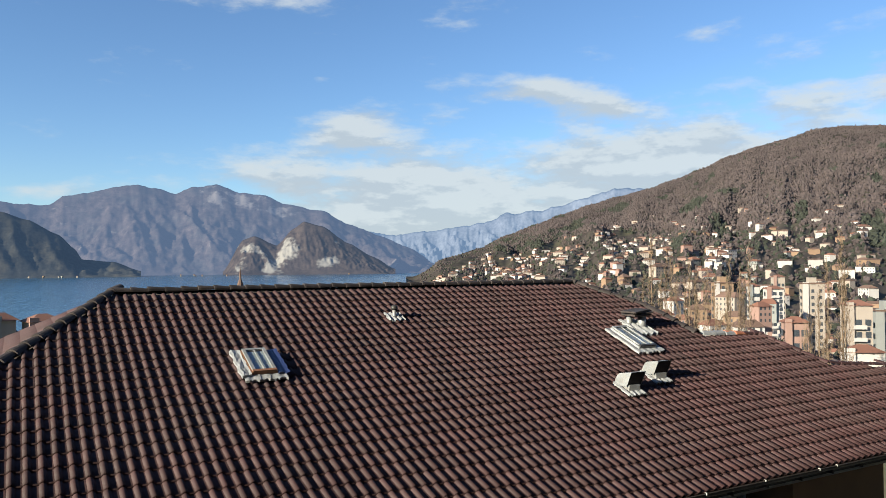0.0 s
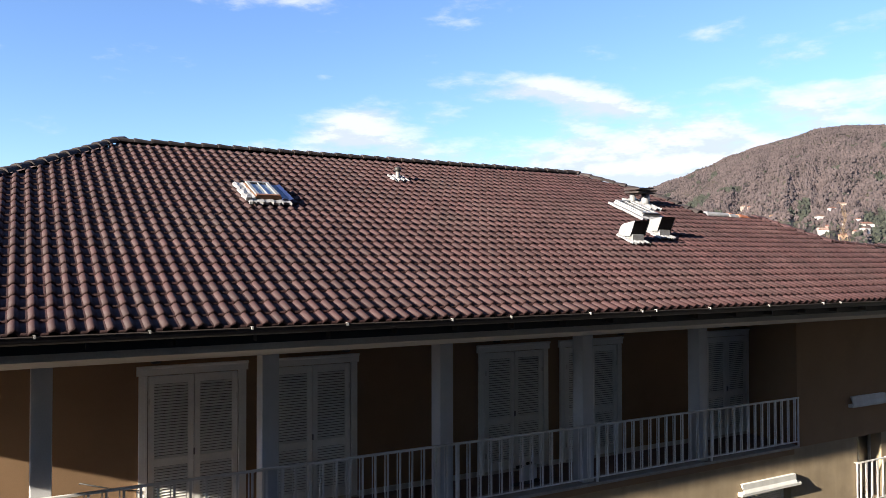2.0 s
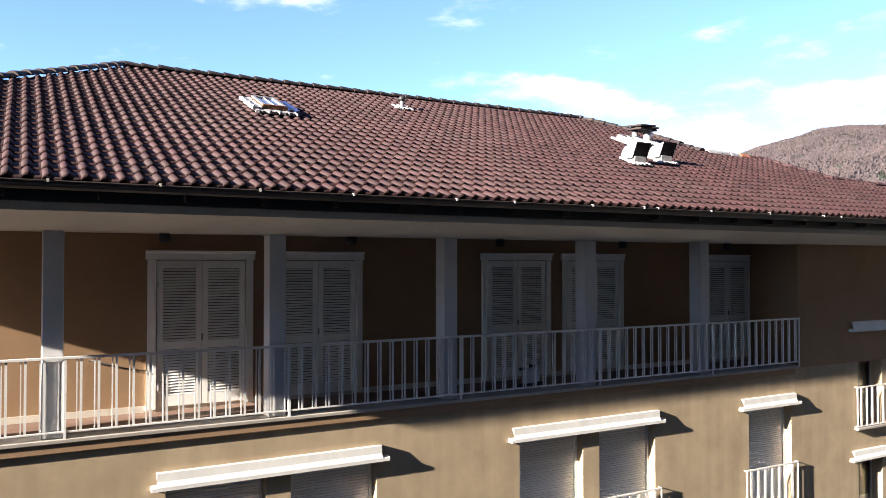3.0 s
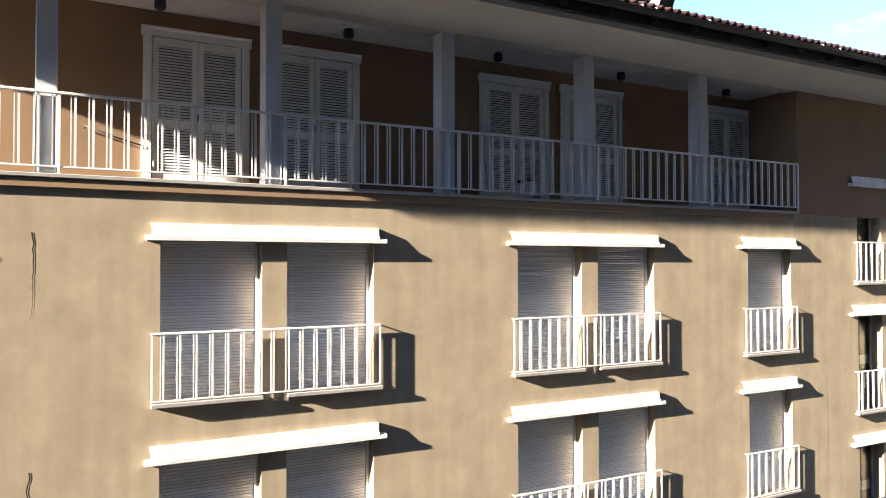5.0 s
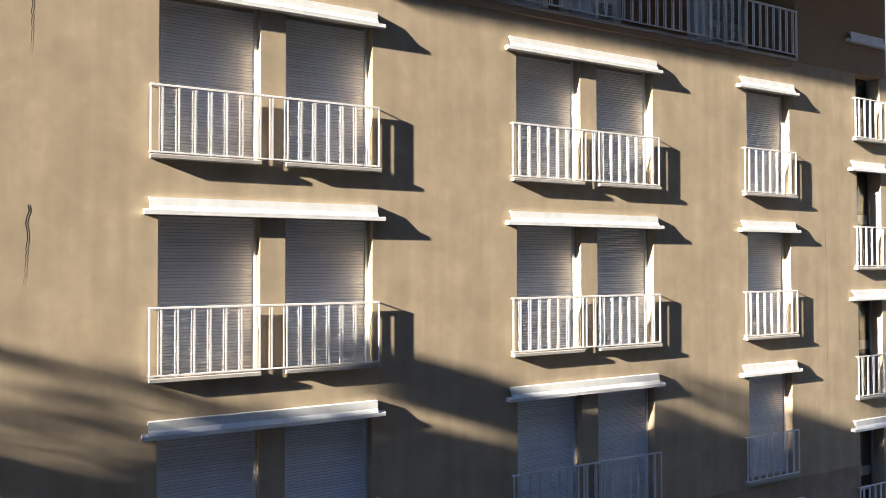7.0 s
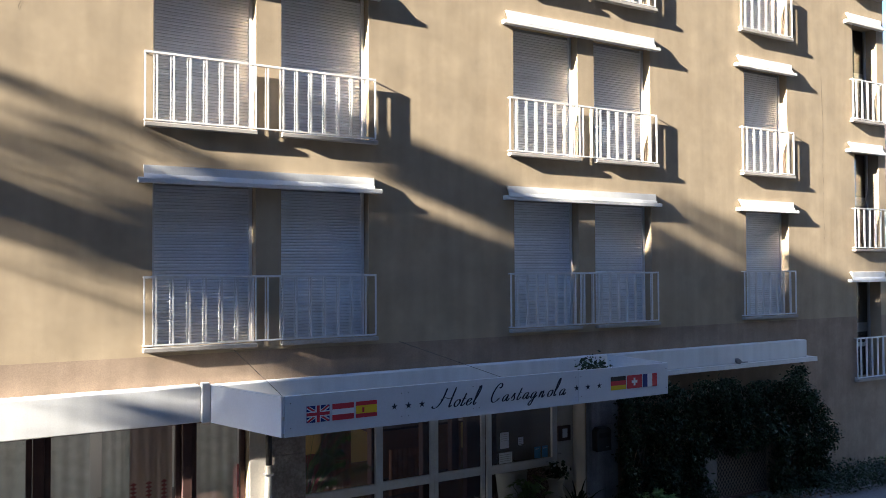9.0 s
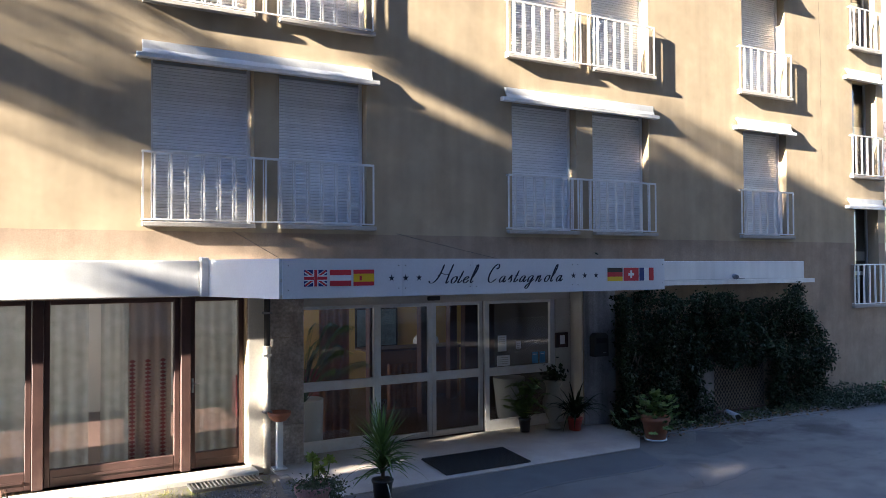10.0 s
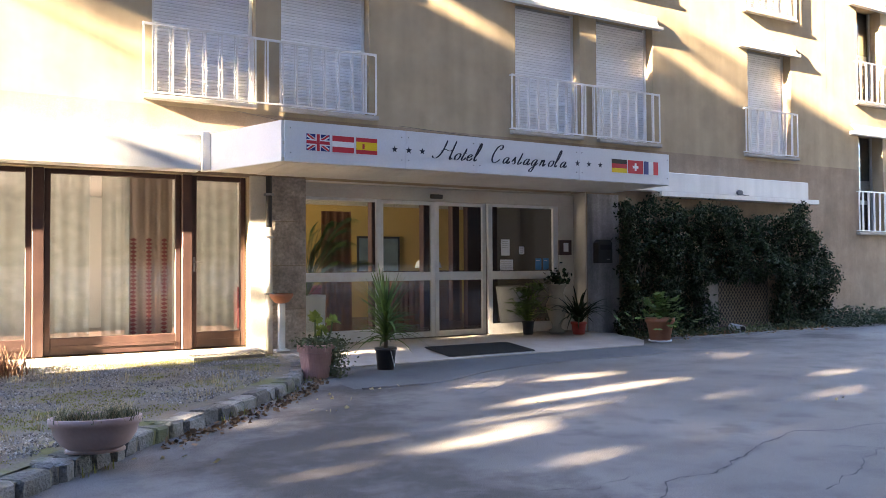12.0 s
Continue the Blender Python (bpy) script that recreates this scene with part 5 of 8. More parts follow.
# the lobby behind the glass
tagged(part("floor_lobby", boxed(-3.05, 17.9, 11.325, 17.0, 0.0, 0.12), M_INFLOOR), "dark polished lobby floor", "floor", kind="structure")
tagged(part("ceiling_lobby", boxed(-3.05, 17.9, 11.325, 17.0, 2.70, 2.80), M_WHITE), "white lobby ceiling", "ceiling", kind="structure")
tagged(part("wall_lobby", boxed(4.5, 17.9, 16.8, 17.0, 0.12, 2.70), M_YELLOW), "yellow plaster lobby wall", "wall", kind="structure")
tagged(part("wall_dining", boxed(-3.05, 4.498, 16.8, 17.0, 0.12, 2.70), M_PLASTER), "pale plaster wall of the dining room", "wall", kind="structure")
tagged(part("wall_lobby_left", boxed(3.25, 3.45, 11.8, 12.5, 0.121, 2.699), M_PLASTER), "pale plaster lobby side wall", "wall", kind="structure")
tagged(part("wall_lobby_right", boxed(10.4, 10.6, 11.33, 16.8, 0.121, 2.699), M_DARK), "dark wood panelled lobby side wall", "wall", kind="structure")
tagged(part("wall_lobby_screen", boxed(7.85, 8.55, 13.2, 13.35, 0.121, 2.699), M_WOOD), "dark wooden partition in the lobby", "wall", kind="structure")
for x, y in ((5.72, 12.9), (7.02, 13.4), (8.35, 14.6), (9.0, 14.9)):
    tagged(part("lobby_column", boxed(x - 0.09, x + 0.09, y - 0.09, y + 0.09, 0.121, 2.699, bevel=0.01), M_WOOD), "dark wood clad lobby column", "column", "columns of the lobby")
desk = thing("reception_desk", "dark wooden reception desk in the lobby", "desk", at=(7.6, 15.2, 0.121))
part("front", boxed(-0.9, 1.3, 0.0, 0.06, 0, 1.02, bevel=0.01), M_PINE, desk)
part("top", boxed(-1.0, 1.4, -0.1, 0.6, 1.022, 1.07, bevel=0.01), M_WOOD, desk)
sofa = thing("lobby_sofa", "long dark red sofa seen through the glass", "sofa", at=(4.6, 14.4, 0.121))
part("seat", boxed(-0.9, 0.9, -0.35, 0.35, 0.02, 0.42, bevel=0.05), M_DRAPE_RED, sofa)
part("backrest", boxed(-0.9, 0.9, 0.36, 0.52, 0.02, 0.80, bevel=0.05), M_DRAPE_RED, sofa)
shade = thing("table_lamp", "table lamp with a pale round shade", "lamp", at=(8.12, 15.35, 1.192))
part("foot", lathe(bmesh.new(), [(0.10, 0.0), (0.03, 0.03), (0.02, 0.2)], 12), M_DARK, shade)
part("shade", lathe(bmesh.new(), [(0.30, 0.06), (0.27, 0.18), (0.14, 0.30), (0.03, 0.33)], 16), M_PAPER, shade)
cloth("drape", 4.66, 5.20, 12.75, 0.125, 2.25, M_RUST, "rust-brown striped drape in the lobby", 0.07, 0.16, 8)
cloth("drape", 6.55, 7.35, 14.0, 0.125, 1.02, M_RUST, "rust-brown cloth hanging in the lobby", 0.04, 0.12, 9)
tub = thing("palm_planter", "arching palm in a pale grey cylindrical planter", "potted plant", at=(4.15, 12.05, 0.121))
part("planter", lathe(bmesh.new(), [(0.24, 0.0), (0.30, 0.02), (0.31, 0.72), (0.29, 0.72), (0.28, 0.66)], 28), M_PAPER, tub)
r = random.Random(77)
bm = bmesh.new()
for i in range(22):
    a, up = r.uniform(0, 6.28), r.uniform(0.7, 1.75)
    reach = r.uniform(0.4, 1.05)
    pts = [Vector((math.cos(a) * reach * t, math.sin(a) * reach * t, 0.66 + up * (1.5 * t - 0.75 * t * t))) for t in (0, 0.25, 0.5, 0.75, 1.0)]
    tube(bm, pts, 0.008, 4, 0.4)
    side = Vector((-math.sin(a), math.cos(a), 0))
    for k in range(26):
        t = 0.35 + 0.65 * k / 26
        p = Vector((math.cos(a) * reach * t, math.sin(a) * reach * t, 0.66 + up * (1.5 * t - 0.75 * t * t)))
        way = Vector((math.cos(a), math.sin(a), -0.1))
        for s in (-1, 1):
            tip = p + side * s * 0.17 + way * 0.12 + Vector((0, 0, -0.10))
            bm.faces.new([bm.verts.new(v) for v in (p, (p + tip) / 2 + way * 0.012, tip, (p + tip) / 2 - way * 0.012)])
part("fronds", bm, M_LEAF2, tub)
tub = thing("lobby_planter", "large pale planter with dark leaves behind the glass", "potted plant", at=(8.05, 11.95, 0.121))
part("planter", lathe(bmesh.new(), [(0.17, 0.0), (0.22, 0.1), (0.30, 0.78), (0.28, 0.80), (0.26, 0.74)], 28), M_GREYCONC, tub)
picture = thing("wall_picture", "blue-grey framed picture on the yellow wall", "picture", at=(7.55, 16.78, 1.05))
part("frame", boxed(-0.55, 0.55, -0.02, 0.0, 0.0, 0.95, bevel=0.005), M_DARK, picture)
part("canvas", boxed(-0.50, 0.50, -0.024, -0.021, 0.05, 0.90), M_BLUEGREY, picture)

# ---- forecourt ----
def smooth_path(pts, step):
    out = []
    pts = [Vector(p) for p in pts]
    for i in range(len(pts) - 1):
        p0, p1, p2, p3 = pts[max(i - 1, 0)], pts[i], pts[i + 1], pts[min(i + 2, len(pts) - 1)]
        n = max(int((p2 - p1).length / step), 1)
        for k in range(n):
            t = k / n
            out.append(0.5 * ((2 * p1) + (p2 - p0) * t + (2 * p0 - 5 * p1 + 4 * p2 - p3) * t * t + (3 * p1 - p0 - 3 * p2 + p3) * t ** 3))
    return out


LAKE = -22.0


def rot(az):
    return Vector((math.sin(radians(az)), math.cos(radians(az)), 0))


def land_z(x, y):
    """Level by the house, falling to the lake and the town."""
    r = math.hypot(x, y)
    k = min(max((r - 45.0) / 420.0, 0.0), 1.0)
    return -24.0 * k * k * (3 - 2 * k)


M_LAND = material("winter_grass_land", (0.13, 0.115, 0.06), 0.95, 0.3, 0.02, 0.3, 0, stain=((0.08, 0.085, 0.035), 0.7, 0.03))
bm = bmesh.new()
radii = [3, 6, 10, 15, 22, 30, 40, 55, 75, 100, 140, 190, 250, 320, 400, 480, 600, 900, 1500, 2600, 4700]
rings = []
for r in radii:
    ring = []
    for i in range(96):
        p = rot(360 * i / 96) * r
        ring.append(bm.verts.new((p.x, p.y, land_z(p.x, p.y))))
    rings.append(ring)
bm.faces.new(rings[0])
for k, (lo, hi) in enumerate(zip(rings, rings[1:])):
    for i in range(96):
        bm.faces.new((lo[i], hi[i], hi[(i + 1) % 96], lo[(i + 1) % 96])).material_index = 1 if radii[k] >= 40 else 0
bmesh.ops.recalc_face_normals(bm, faces=bm.faces[:])
g = tagged(part("ground", bm, [M_ASPHALT, M_LAND]), "grey worn asphalt forecourt with cracks", "ground", kind="structure")


def crack_line(pts, w, seed, z=0.004):
    bm, r = bmesh.new(), random.Random(seed)
    path = []
    for (ax, ay), (bx, by) in zip(pts, pts[1:]):
        n = max(int(math.hypot(bx - ax, by - ay) / 0.045), 2)
        path += [(ax + (bx - ax) * i / n, ay + (by - ay) * i / n) for i in range(n)]
    dx = dy = 0.0
    rows = []
    for x, y in path:
        dx, dy = 0.85 * dx + r.uniform(-0.022, 0.022), 0.85 * dy + r.uniform(-0.022, 0.022)
        k = 0.55 * w * r.uniform(0.2, 1.3)
        rows.append([bm.verts.new((x + dx, y + dy - k, z)), bm.verts.new((x + dx, y + dy + k, z))])
    for a, b in zip(rows, rows[1:]):
        bm.faces.new((a[0], b[0], b[1], a[1]))
    tagged(part("asphalt_crack", bm, M_BLACK), "thin dark crack in the asphalt", "crack", "cracks in the forecourt", kind="structure")


crack_line([(9.16, 10.4), (8.9, 9.69), (8.54, 8.2), (8.19, 7.45), (8.55, 6.6), (9.33, 6.0), (9.9, 5.7), (12.5, 5.0)], 0.017, 1)
crack_line([(8.19, 7.45), (7.29, 7.42), (6.4, 7.44), (5.9, 7.38), (4.93, 7.37), (4.07, 6.89)], 0.014, 2)
crack_line([(2.6, 7.2), (3.05, 6.79), (3.32, 6.37), (3.6, 6.1)], 0.010, 3)
crack_line([(2.4, 2.9), (3.34, 3.5), (3.62, 3.69), (3.99, 3.71), (4.51, 3.88), (5.39, 4.15), (5.73, 4.04), (6.6, 3.95)], 0.015, 4)
crack_line([(2.3, 4.1), (2.86, 3.82), (3.06, 3.73), (3.42, 3.87)], 0.009, 5)
crack_line([(5.2, 3.75), (5.4, 3.54), (4.97, 3.38), (4.13, 3.1)], 0.010, 6)
crack_line([(3.73, 5.32), (3.42, 4.83), (3.34, 4.57)], 0.007, 7)
crack_line([(6.0, 7.38), (5.75, 7.9)], 0.009, 8)
crack_line([(8.19, 7.45), (9.4, 7.75), (10.6, 7.35), (12.6, 7.4), (15.5, 7.2)], 0.013, 9)
# patches of newer asphalt
M_NEWER = material("newer_asphalt", (0.088, 0.088, 0.088), 0.88, 0.25, 1.0, 110, 0.7, stain=((0.07, 0.068, 0.065), 0.5, 0.8), thick=0.02)
M_PATCH = material("dark_asphalt_patch", (0.078, 0.074, 0.070), 0.85, 0.25, 1.5, 120, 0.4)
for pts, seed in (([(9.37, 8.55), (10.38, 8.66), (11.0, 9.7), (10.7, 9.95), (10.0, 9.3), (9.5, 9.2)], 1), ([(3.2, 7.8), (4.23, 7.8), (5.21, 8.26), (6.57, 8.53), (7.74, 8.5), (8.6, 8.6), (8.9, 9.45), (6.8, 9.46), (5.1, 9.38), (3.9, 9.2), (3.3, 8.6)], 2)):
    bm, r = bmesh.new(), random.Random(seed)
    ring = [Vector(p) for p in pts]
    f = []
    for a, b in zip(ring, ring[1:] + ring[:1]):
        n = max(int((b - a).length / 0.12), 1)
        f += [bm.verts.new((*(a + (b - a) * k / n + Vector((r.uniform(-0.02, 0.02), r.uniform(-0.02, 0.02)))), 0.003)) for k in range(n)]
    bmesh.ops.triangulate(bm, faces=[bm.faces.new(f)])
    tagged(part("asphalt_patch", bm, M_PATCH if seed == 1 else M_NEWER), "darker patch of asphalt in the forecourt", "asphalt patch", "patches in the forecourt", kind="structure")
for pts, w in (([(3.3, 7.78), (4.23, 7.79), (5.21, 8.26), (6.57, 8.53), (7.74, 8.49), (8.6, 8.55)], 0.03),):
    tagged(part("asphalt_ridge", tube(bmesh.new(), [(x, y, -0.012) for x, y in ((p.x, p.y) for p in smooth_path(pts, 0.2))], w, 6), M_ASPHALT), "raised seam at the edge of the newer asphalt", "asphalt seam", kind="structure")

# entrance slab: a gentle ramp to the doors
bm = bmesh.new()
top = [(3.40, 9.48, 0.012), (8.95, 9.52, 0.012), (9.6, 10.2, 0.015), (9.6, 10.96, 0.06), (9.02, 10.96, 0.121), (9.02, 11.36, 0.124), (3.80, 11.36, 0.124), (3.80, 10.96, 0.121), (3.25, 10.96, 0.121), (3.25, 10.2, 0.07)]
hi = [bm.verts.new(p) for p in top]
lo = [bm.verts.new((x, y, -0.05)) for x, y, z in top]
bm.faces.new(hi)
for i in range(len(top)):
    bm.faces.new((lo[i], lo[(i + 1) % len(top)], hi[(i + 1) % len(top)], hi[i]))
bmesh.ops.triangulate(bm, faces=[f for f in bm.faces if len(f.verts) > 4])
tagged(part("entrance_slab", bm, M_SLAB), "pale worn stone slab before the entrance", "pavement", kind="structure")
RAMP = math.atan2(0.109, 1.46)
mat_ob = thing("doormat", "large black rubber ring doormat before the doors", "doormat", at=(6.12, 9.60, 0.024))
mat_ob.matrix_world = pose(6.12, 9.60, 0.026) @ Matrix.Rotation(RAMP, 4, "X")
bm = boxed(-0.73, 0.73, 0.0, 0.76, 0.0, 0.008)
part("base", bm, M_MAT, mat_ob)
bm = bmesh.new()
for i in range(36):
    for j in range(19):
        x, y = -0.71 + i * 0.0405, 0.02 + j * 0.0405
        box(bm, x, x + 0.028, y, y + 0.028, 0.0085, 0.015)
tagged(part("studs", bm, M_MAT, mat_ob), kind="stuff")
grate = thing("foot_grate", "steel scraper grate before the wooden door", "grate")
grate.matrix_world = pose(2.50, 10.36, 0.125)
bm = bmesh.new()
for x in (-0.45, 0.43):
    box(bm, x, x + 0.02, -0.18, 0.18, 0.0, 0.035)
for y in (-0.18, 0.16):
    box(bm, -0.429, 0.429, y, y + 0.02, 0.0, 0.035)
part("frame", bm, M_GRATE, grate)
bm = bmesh.new()
for i in range(16):
    x = -0.41 + i * 0.053
    box(bm, x, x + 0.016, -0.159, 0.159, 0.004, 0.034)
tagged(part("bars", bm, M_GRATE, grate), kind="stuff")

# ---- gravel bed with a stone kerb ----
KERB = [(3.36, 10.50), (3.30, 9.9), (3.05, 9.0), (2.68, 8.2), (2.15, 7.5), (1.55, 6.85), (0.98, 6.25), (0.48, 5.68), (-0.05, 5.1), (-0.9, 4.5), (-2.2, 4.0), (-4.0, 3.8)]


edge = smooth_path(KERB, 0.10)
bm = bmesh.new()
BED = 0.115
outline = [(p.x - 0.12, p.y + 0.06) for p in edge] + [(-9.0, 4.2), (-9.0, 10.60), (3.2, 10.60)]
f = bm.faces.new([bm.verts.new((x, y, BED)) for x, y in outline])
bmesh.ops.triangulate(bm, faces=[f])
tagged(part("garden_bed", bm, M_SOIL), "garden bed of grey gravel, moss and dry grass", "garden bed", kind="structure")
kerb = thing("stone_kerb", "curved kerb of rough grey stones with moss", "kerb", kind="structure")
r = random.Random(5)
path = smooth_path(KERB, 0.02)
k = 0
while k < len(path) - 12:
    span = r.randint(4, 14)
    a, b = path[k], path[min(k + span, len(path) - 1)]
    k += span
    way = (b - a).normalized()
    L = (b - a).length
    bm = box(bmesh.new(), 0.006, L - 0.007, r.uniform(-0.022, 0.010), r.uniform(0.17, 0.27), -0.04, 0.118 + r.uniform(-0.014, 0.008))
    bmesh.ops.bevel(bm, geom=bm.edges[:], offset=0.020, segments=1, affect="EDGES")
    for v in bm.verts:
        v.co += Vector((r.uniform(-0.008, 0.008), r.uniform(-0.014, 0.014), r.uniform(-0.009, 0.006)))
    s = part("kerb_stone", bm, M_STONE, kerb)
    inner = Vector((-way.y, way.x)) if (Vector((-way.y, way.x))).dot(Vector((-1, 0.6))) > 0 else Vector((way.y, -way.x))
    base = a - inner * 0.03
    s.matrix_basis = Matrix(((way.x, inner.x, 0, base.x), (way.y, inner.y, 0, base.y), (0, 0, 1, 0), (0, 0, 0, 1)))
# mortar between the stones
bm = bmesh.new()
rows = []
for p, q in zip(path[::8], path[8::8]):
    way = (q - p).normalized()
    inner = Vector((-way.y, way.x)) if (Vector((-way.y, way.x))).dot(Vector((-1, 0.6))) > 0 else Vector((way.y, -way.x))
    u, w = p + inner * -0.012, p + inner * 0.19
    rows.append([bm.verts.new((*u, -0.03)), bm.verts.new((*u, 0.098)), bm.verts.new((*w, 0.104)), bm.verts.new((*w, -0.03))])
for x, y in zip(rows, rows[1:]):
    for i in range(4):
        bm.faces.new((x[i], x[(i + 1) % 4], y[(i + 1) % 4], y[i]))
part("mortar", bm, M_SOIL, kerb, "mossy mortar between the stones")


def in_bed(x, y, margin=0.1):
    return inside(outline, x, y) and inside(outline, x + margin, y - margin)


# gravel, moss and dry grass
r = random.Random(11)
bm_v, bm_f = [], []
for _ in range(62000):
    x, y = r.uniform(-3.0, 3.3), r.uniform(4.0, 10.55)
    if not in_bed(x, y) or noise.noise(Vector((x * 0.9, y * 1.2, 0))) < r.uniform(-0.1, 0.12):
        continue
    s = r.uniform(0.005, 0.013) * (1.6 if r.random() < 0.12 else 1.0)
    k = len(bm_v)
    q = Euler((r.uniform(0, 6), r.uniform(0, 6), r.uniform(0, 6))).to_matrix()
    for c in ((1, 0, 0), (-1, 0, 0), (0, 1, 0), (0, -1, 0), (0, 0, 0.7), (0, 0, -0.7)):
        v = q @ Vector(c) * s * r.uniform(0.7, 1.2)
        bm_v.append((x + v.x, y + v.y, BED + 0.006 + v.z))
    bm_f += [(k + a, k + b, k + c) for a, b, c in ((0, 2, 4), (2, 1, 4), (1, 3, 4), (3, 0, 4), (2, 0, 5), (1, 2, 5), (3, 1, 5), (0, 3, 5))]
me = bpy.data.meshes.new("gravel")
me.from_pydata(bm_v, [], bm_f)
me.materials.append(M_GRAVEL)
tagged(new("gravel", me), "loose grey gravel in the garden bed", "gravel", kind="stuff")


def blades(name, label, mat, spots, h0, h1, w, seed, lean=0.5):
    """Tufts of grass: narrow bent blades, three points high."""
    r = random.Random(seed)
    vs, fs = [], []
    for x, y, z, n, spread in spots:
        for _ in range(n):
            a, d = r.uniform(0, 6.28), r.uniform(0, spread)
            bx, by = x + d * math.cos(a), y + d * math.sin(a)
            h, t, ln = r.uniform(h0, h1), r.uniform(0, 6.28), r.uniform(0.1, lean)
            ox, oy = math.cos(t), math.sin(t)
            k = len(vs)
            vs += [(bx - oy * w, by + ox * w, z), (bx + oy * w, by - ox * w, z), (bx + ox * h * ln * 0.4 - oy * w * 0.7, by + oy * h * ln * 0.4 + ox * w * 0.7, z + h * 0.6), (bx + ox * h * ln * 0.4 + oy * w * 0.7, by + oy * h * ln * 0.4 - ox * w * 0.7, z + h * 0.6), (bx + ox * h * ln, by + oy * h * ln, z + h)]
            fs += [(k, k + 1, k + 3, k + 2), (k + 2, k + 3, k + 4)]
    me = bpy.data.meshes.new(name)
    me.from_pydata(vs, [], fs)
    me.materials.append(mat)
    return tagged(new(name, me), label, "grass", kind="stuff")


spots = [(x, y, BED, 14, 0.09) for x, y in ((r.uniform(-3, 3.2), r.uniform(4.2, 10.5)) for _ in range(7000)) if in_bed(x, y) and (noise.noise(Vector((x * 0.9, y * 1.2, 0))) < -0.08 or y > 9.9 and x < 2.2)]
blades("moss_grass", "short yellow-green grass and moss in the bed", M_MOSS, spots, 0.003, 0.013, 0.0035, 21, 1.2)
spots = [(x, y, BED, 10, 0.07) for x, y in ((r.uniform(-3, 3.2), r.uniform(4.2, 10.5)) for _ in range(900)) if in_bed(x, y) and noise.noise(Vector((x * 0.7 + 5, y * 0.8, 3))) > 0.0]
blades("dry_tufts", "dry straw-coloured grass tufts in the bed", M_DRY, spots, 0.02, 0.10, 0.0025, 22)
spots = [(p.x + 0.07, p.y - 0.06, 0.0, 6, 0.06) for p in edge if noise.noise(Vector((p.x * 2.2, p.y * 2.2, 1))) > 0.0]
blades("kerb_weeds", "small green weeds along the foot of the kerb", M_MOSS, spots, 0.02, 0.08, 0.004, 23)
spots = [(-0.45 + r.uniform(-0.9, 0.6), 10.15 + r.uniform(-0.3, 0.35), BED, 18, 0.14) for _ in range(80)]
blades("brown_shrub", "low reddish-brown withered shrub by the step", material("withered_brown_leaves", (0.12, 0.062, 0.036), 0.9, 0.3, 6, 30, 0, island=0.4), spots, 0.10, 0.36, 0.007, 24, 0.9)


# ---- plants ----
def leaves(name, mat, spots, seed, size=0.06, ratio=0.38, parent=None, kind="", droop=0.3):
    """Folded diamond leaves at spots (x, y, z), turned at random. kind as tagged() takes it."""
    r = random.Random(seed)
    vs, fs = [], []
    for x, y, z in spots:
        s = size * r.uniform(0.6, 1.3)
        way = Vector((r.gauss(0, 1), r.gauss(0, 1), r.gauss(-droop, 0.7))).normalized()
        side = way.cross(Vector((r.gauss(0, 1), r.gauss(0, 1), r.gauss(0, 1)))).normalized() * s * ratio
        k = len(vs)
        p = Vector((x, y, z))
        vs += [tuple(p), tuple(p + way * s * 0.5 + side), tuple(p + way * s), tuple(p + way * s * 0.5 - side)]
        fs += [(k, k + 1, k + 2), (k, k + 2, k + 3)]
    me = bpy.data.meshes.new(name)
    me.from_pydata(vs, [], fs)
    me.materials.append(mat)
    ob = new(name, me)
    if parent:
        ob.parent = parent
    return tagged(ob, kind=kind)


def strap_leaf(bm, base, turn, length, width, rise, droop):
    """A long narrow leaf that arches over."""
    d = Vector((math.cos(turn), math.sin(turn), 0))
    side = Vector((-d.y, d.x, 0))
    prev = None
    for i in range(6):
        t = i / 5
        p = Vector(base) + d * length * t * math.cos(rise) + Vector((0, 0, length * (t * math.sin(rise) - droop * t * t)))
        w = width * (1 - abs(t - 0.35) ** 1.5 * 1.5) if i < 5 else 0.001
        row = (bm.verts.new(p - side * w), bm.verts.new(p + Vector((0, 0, -w * 0.4))), bm.verts.new(p + side * w))
        if prev:
            for a in (0, 1):
                bm.faces.new((prev[a], prev[a + 1], row[a + 1], row[a]))
        prev = row


def pot_of(t, rows, mat, soil_r, soil_z, steps=28, flute=0.0, sx=1.0, sy=1.0):
    part("pot", lathe(bmesh.new(), rows, steps, flute=flute, sx=sx, sy=sy, smooth=not flute), mat, t)
    part("soil", lathe(bmesh.new(), [(soil_r, soil_z - 0.02), (soil_r * 0.9, soil_z + 0.012)], 20, sx=sx, sy=sy), M_SOIL, t)


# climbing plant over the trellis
# dark colour standing in for the shaded opening behind the lattice
M_GAPDARK = material("dark_lattice_gap", (0.035, 0.028, 0.024), 0.9, 0.25, 4, 50, 0.3)
M_DULLCONC = material("dull_mossy_concrete", (0.16, 0.15, 0.14), 0.9, 0.2, 2, 45, 0.3, moss=(0.07, 0.075, 0.035))
def hedge_top(x):
    return 2.34 + 0.07 * math.sin(x * 2.3) + 0.22 * noise.noise(Vector((x * 1.5, 0, 4))) + 0.32 * max(0, 1 - abs(x - 10.5) / 0.7) - max(0, x - 14.5) * 0.7


climber = thing("climbing_plant", "dense dark green climbing plant over the wall trellis", "climbing plant", at=(12.3, 10.7, 0))
r = random.Random(31)
spots, back = [], []
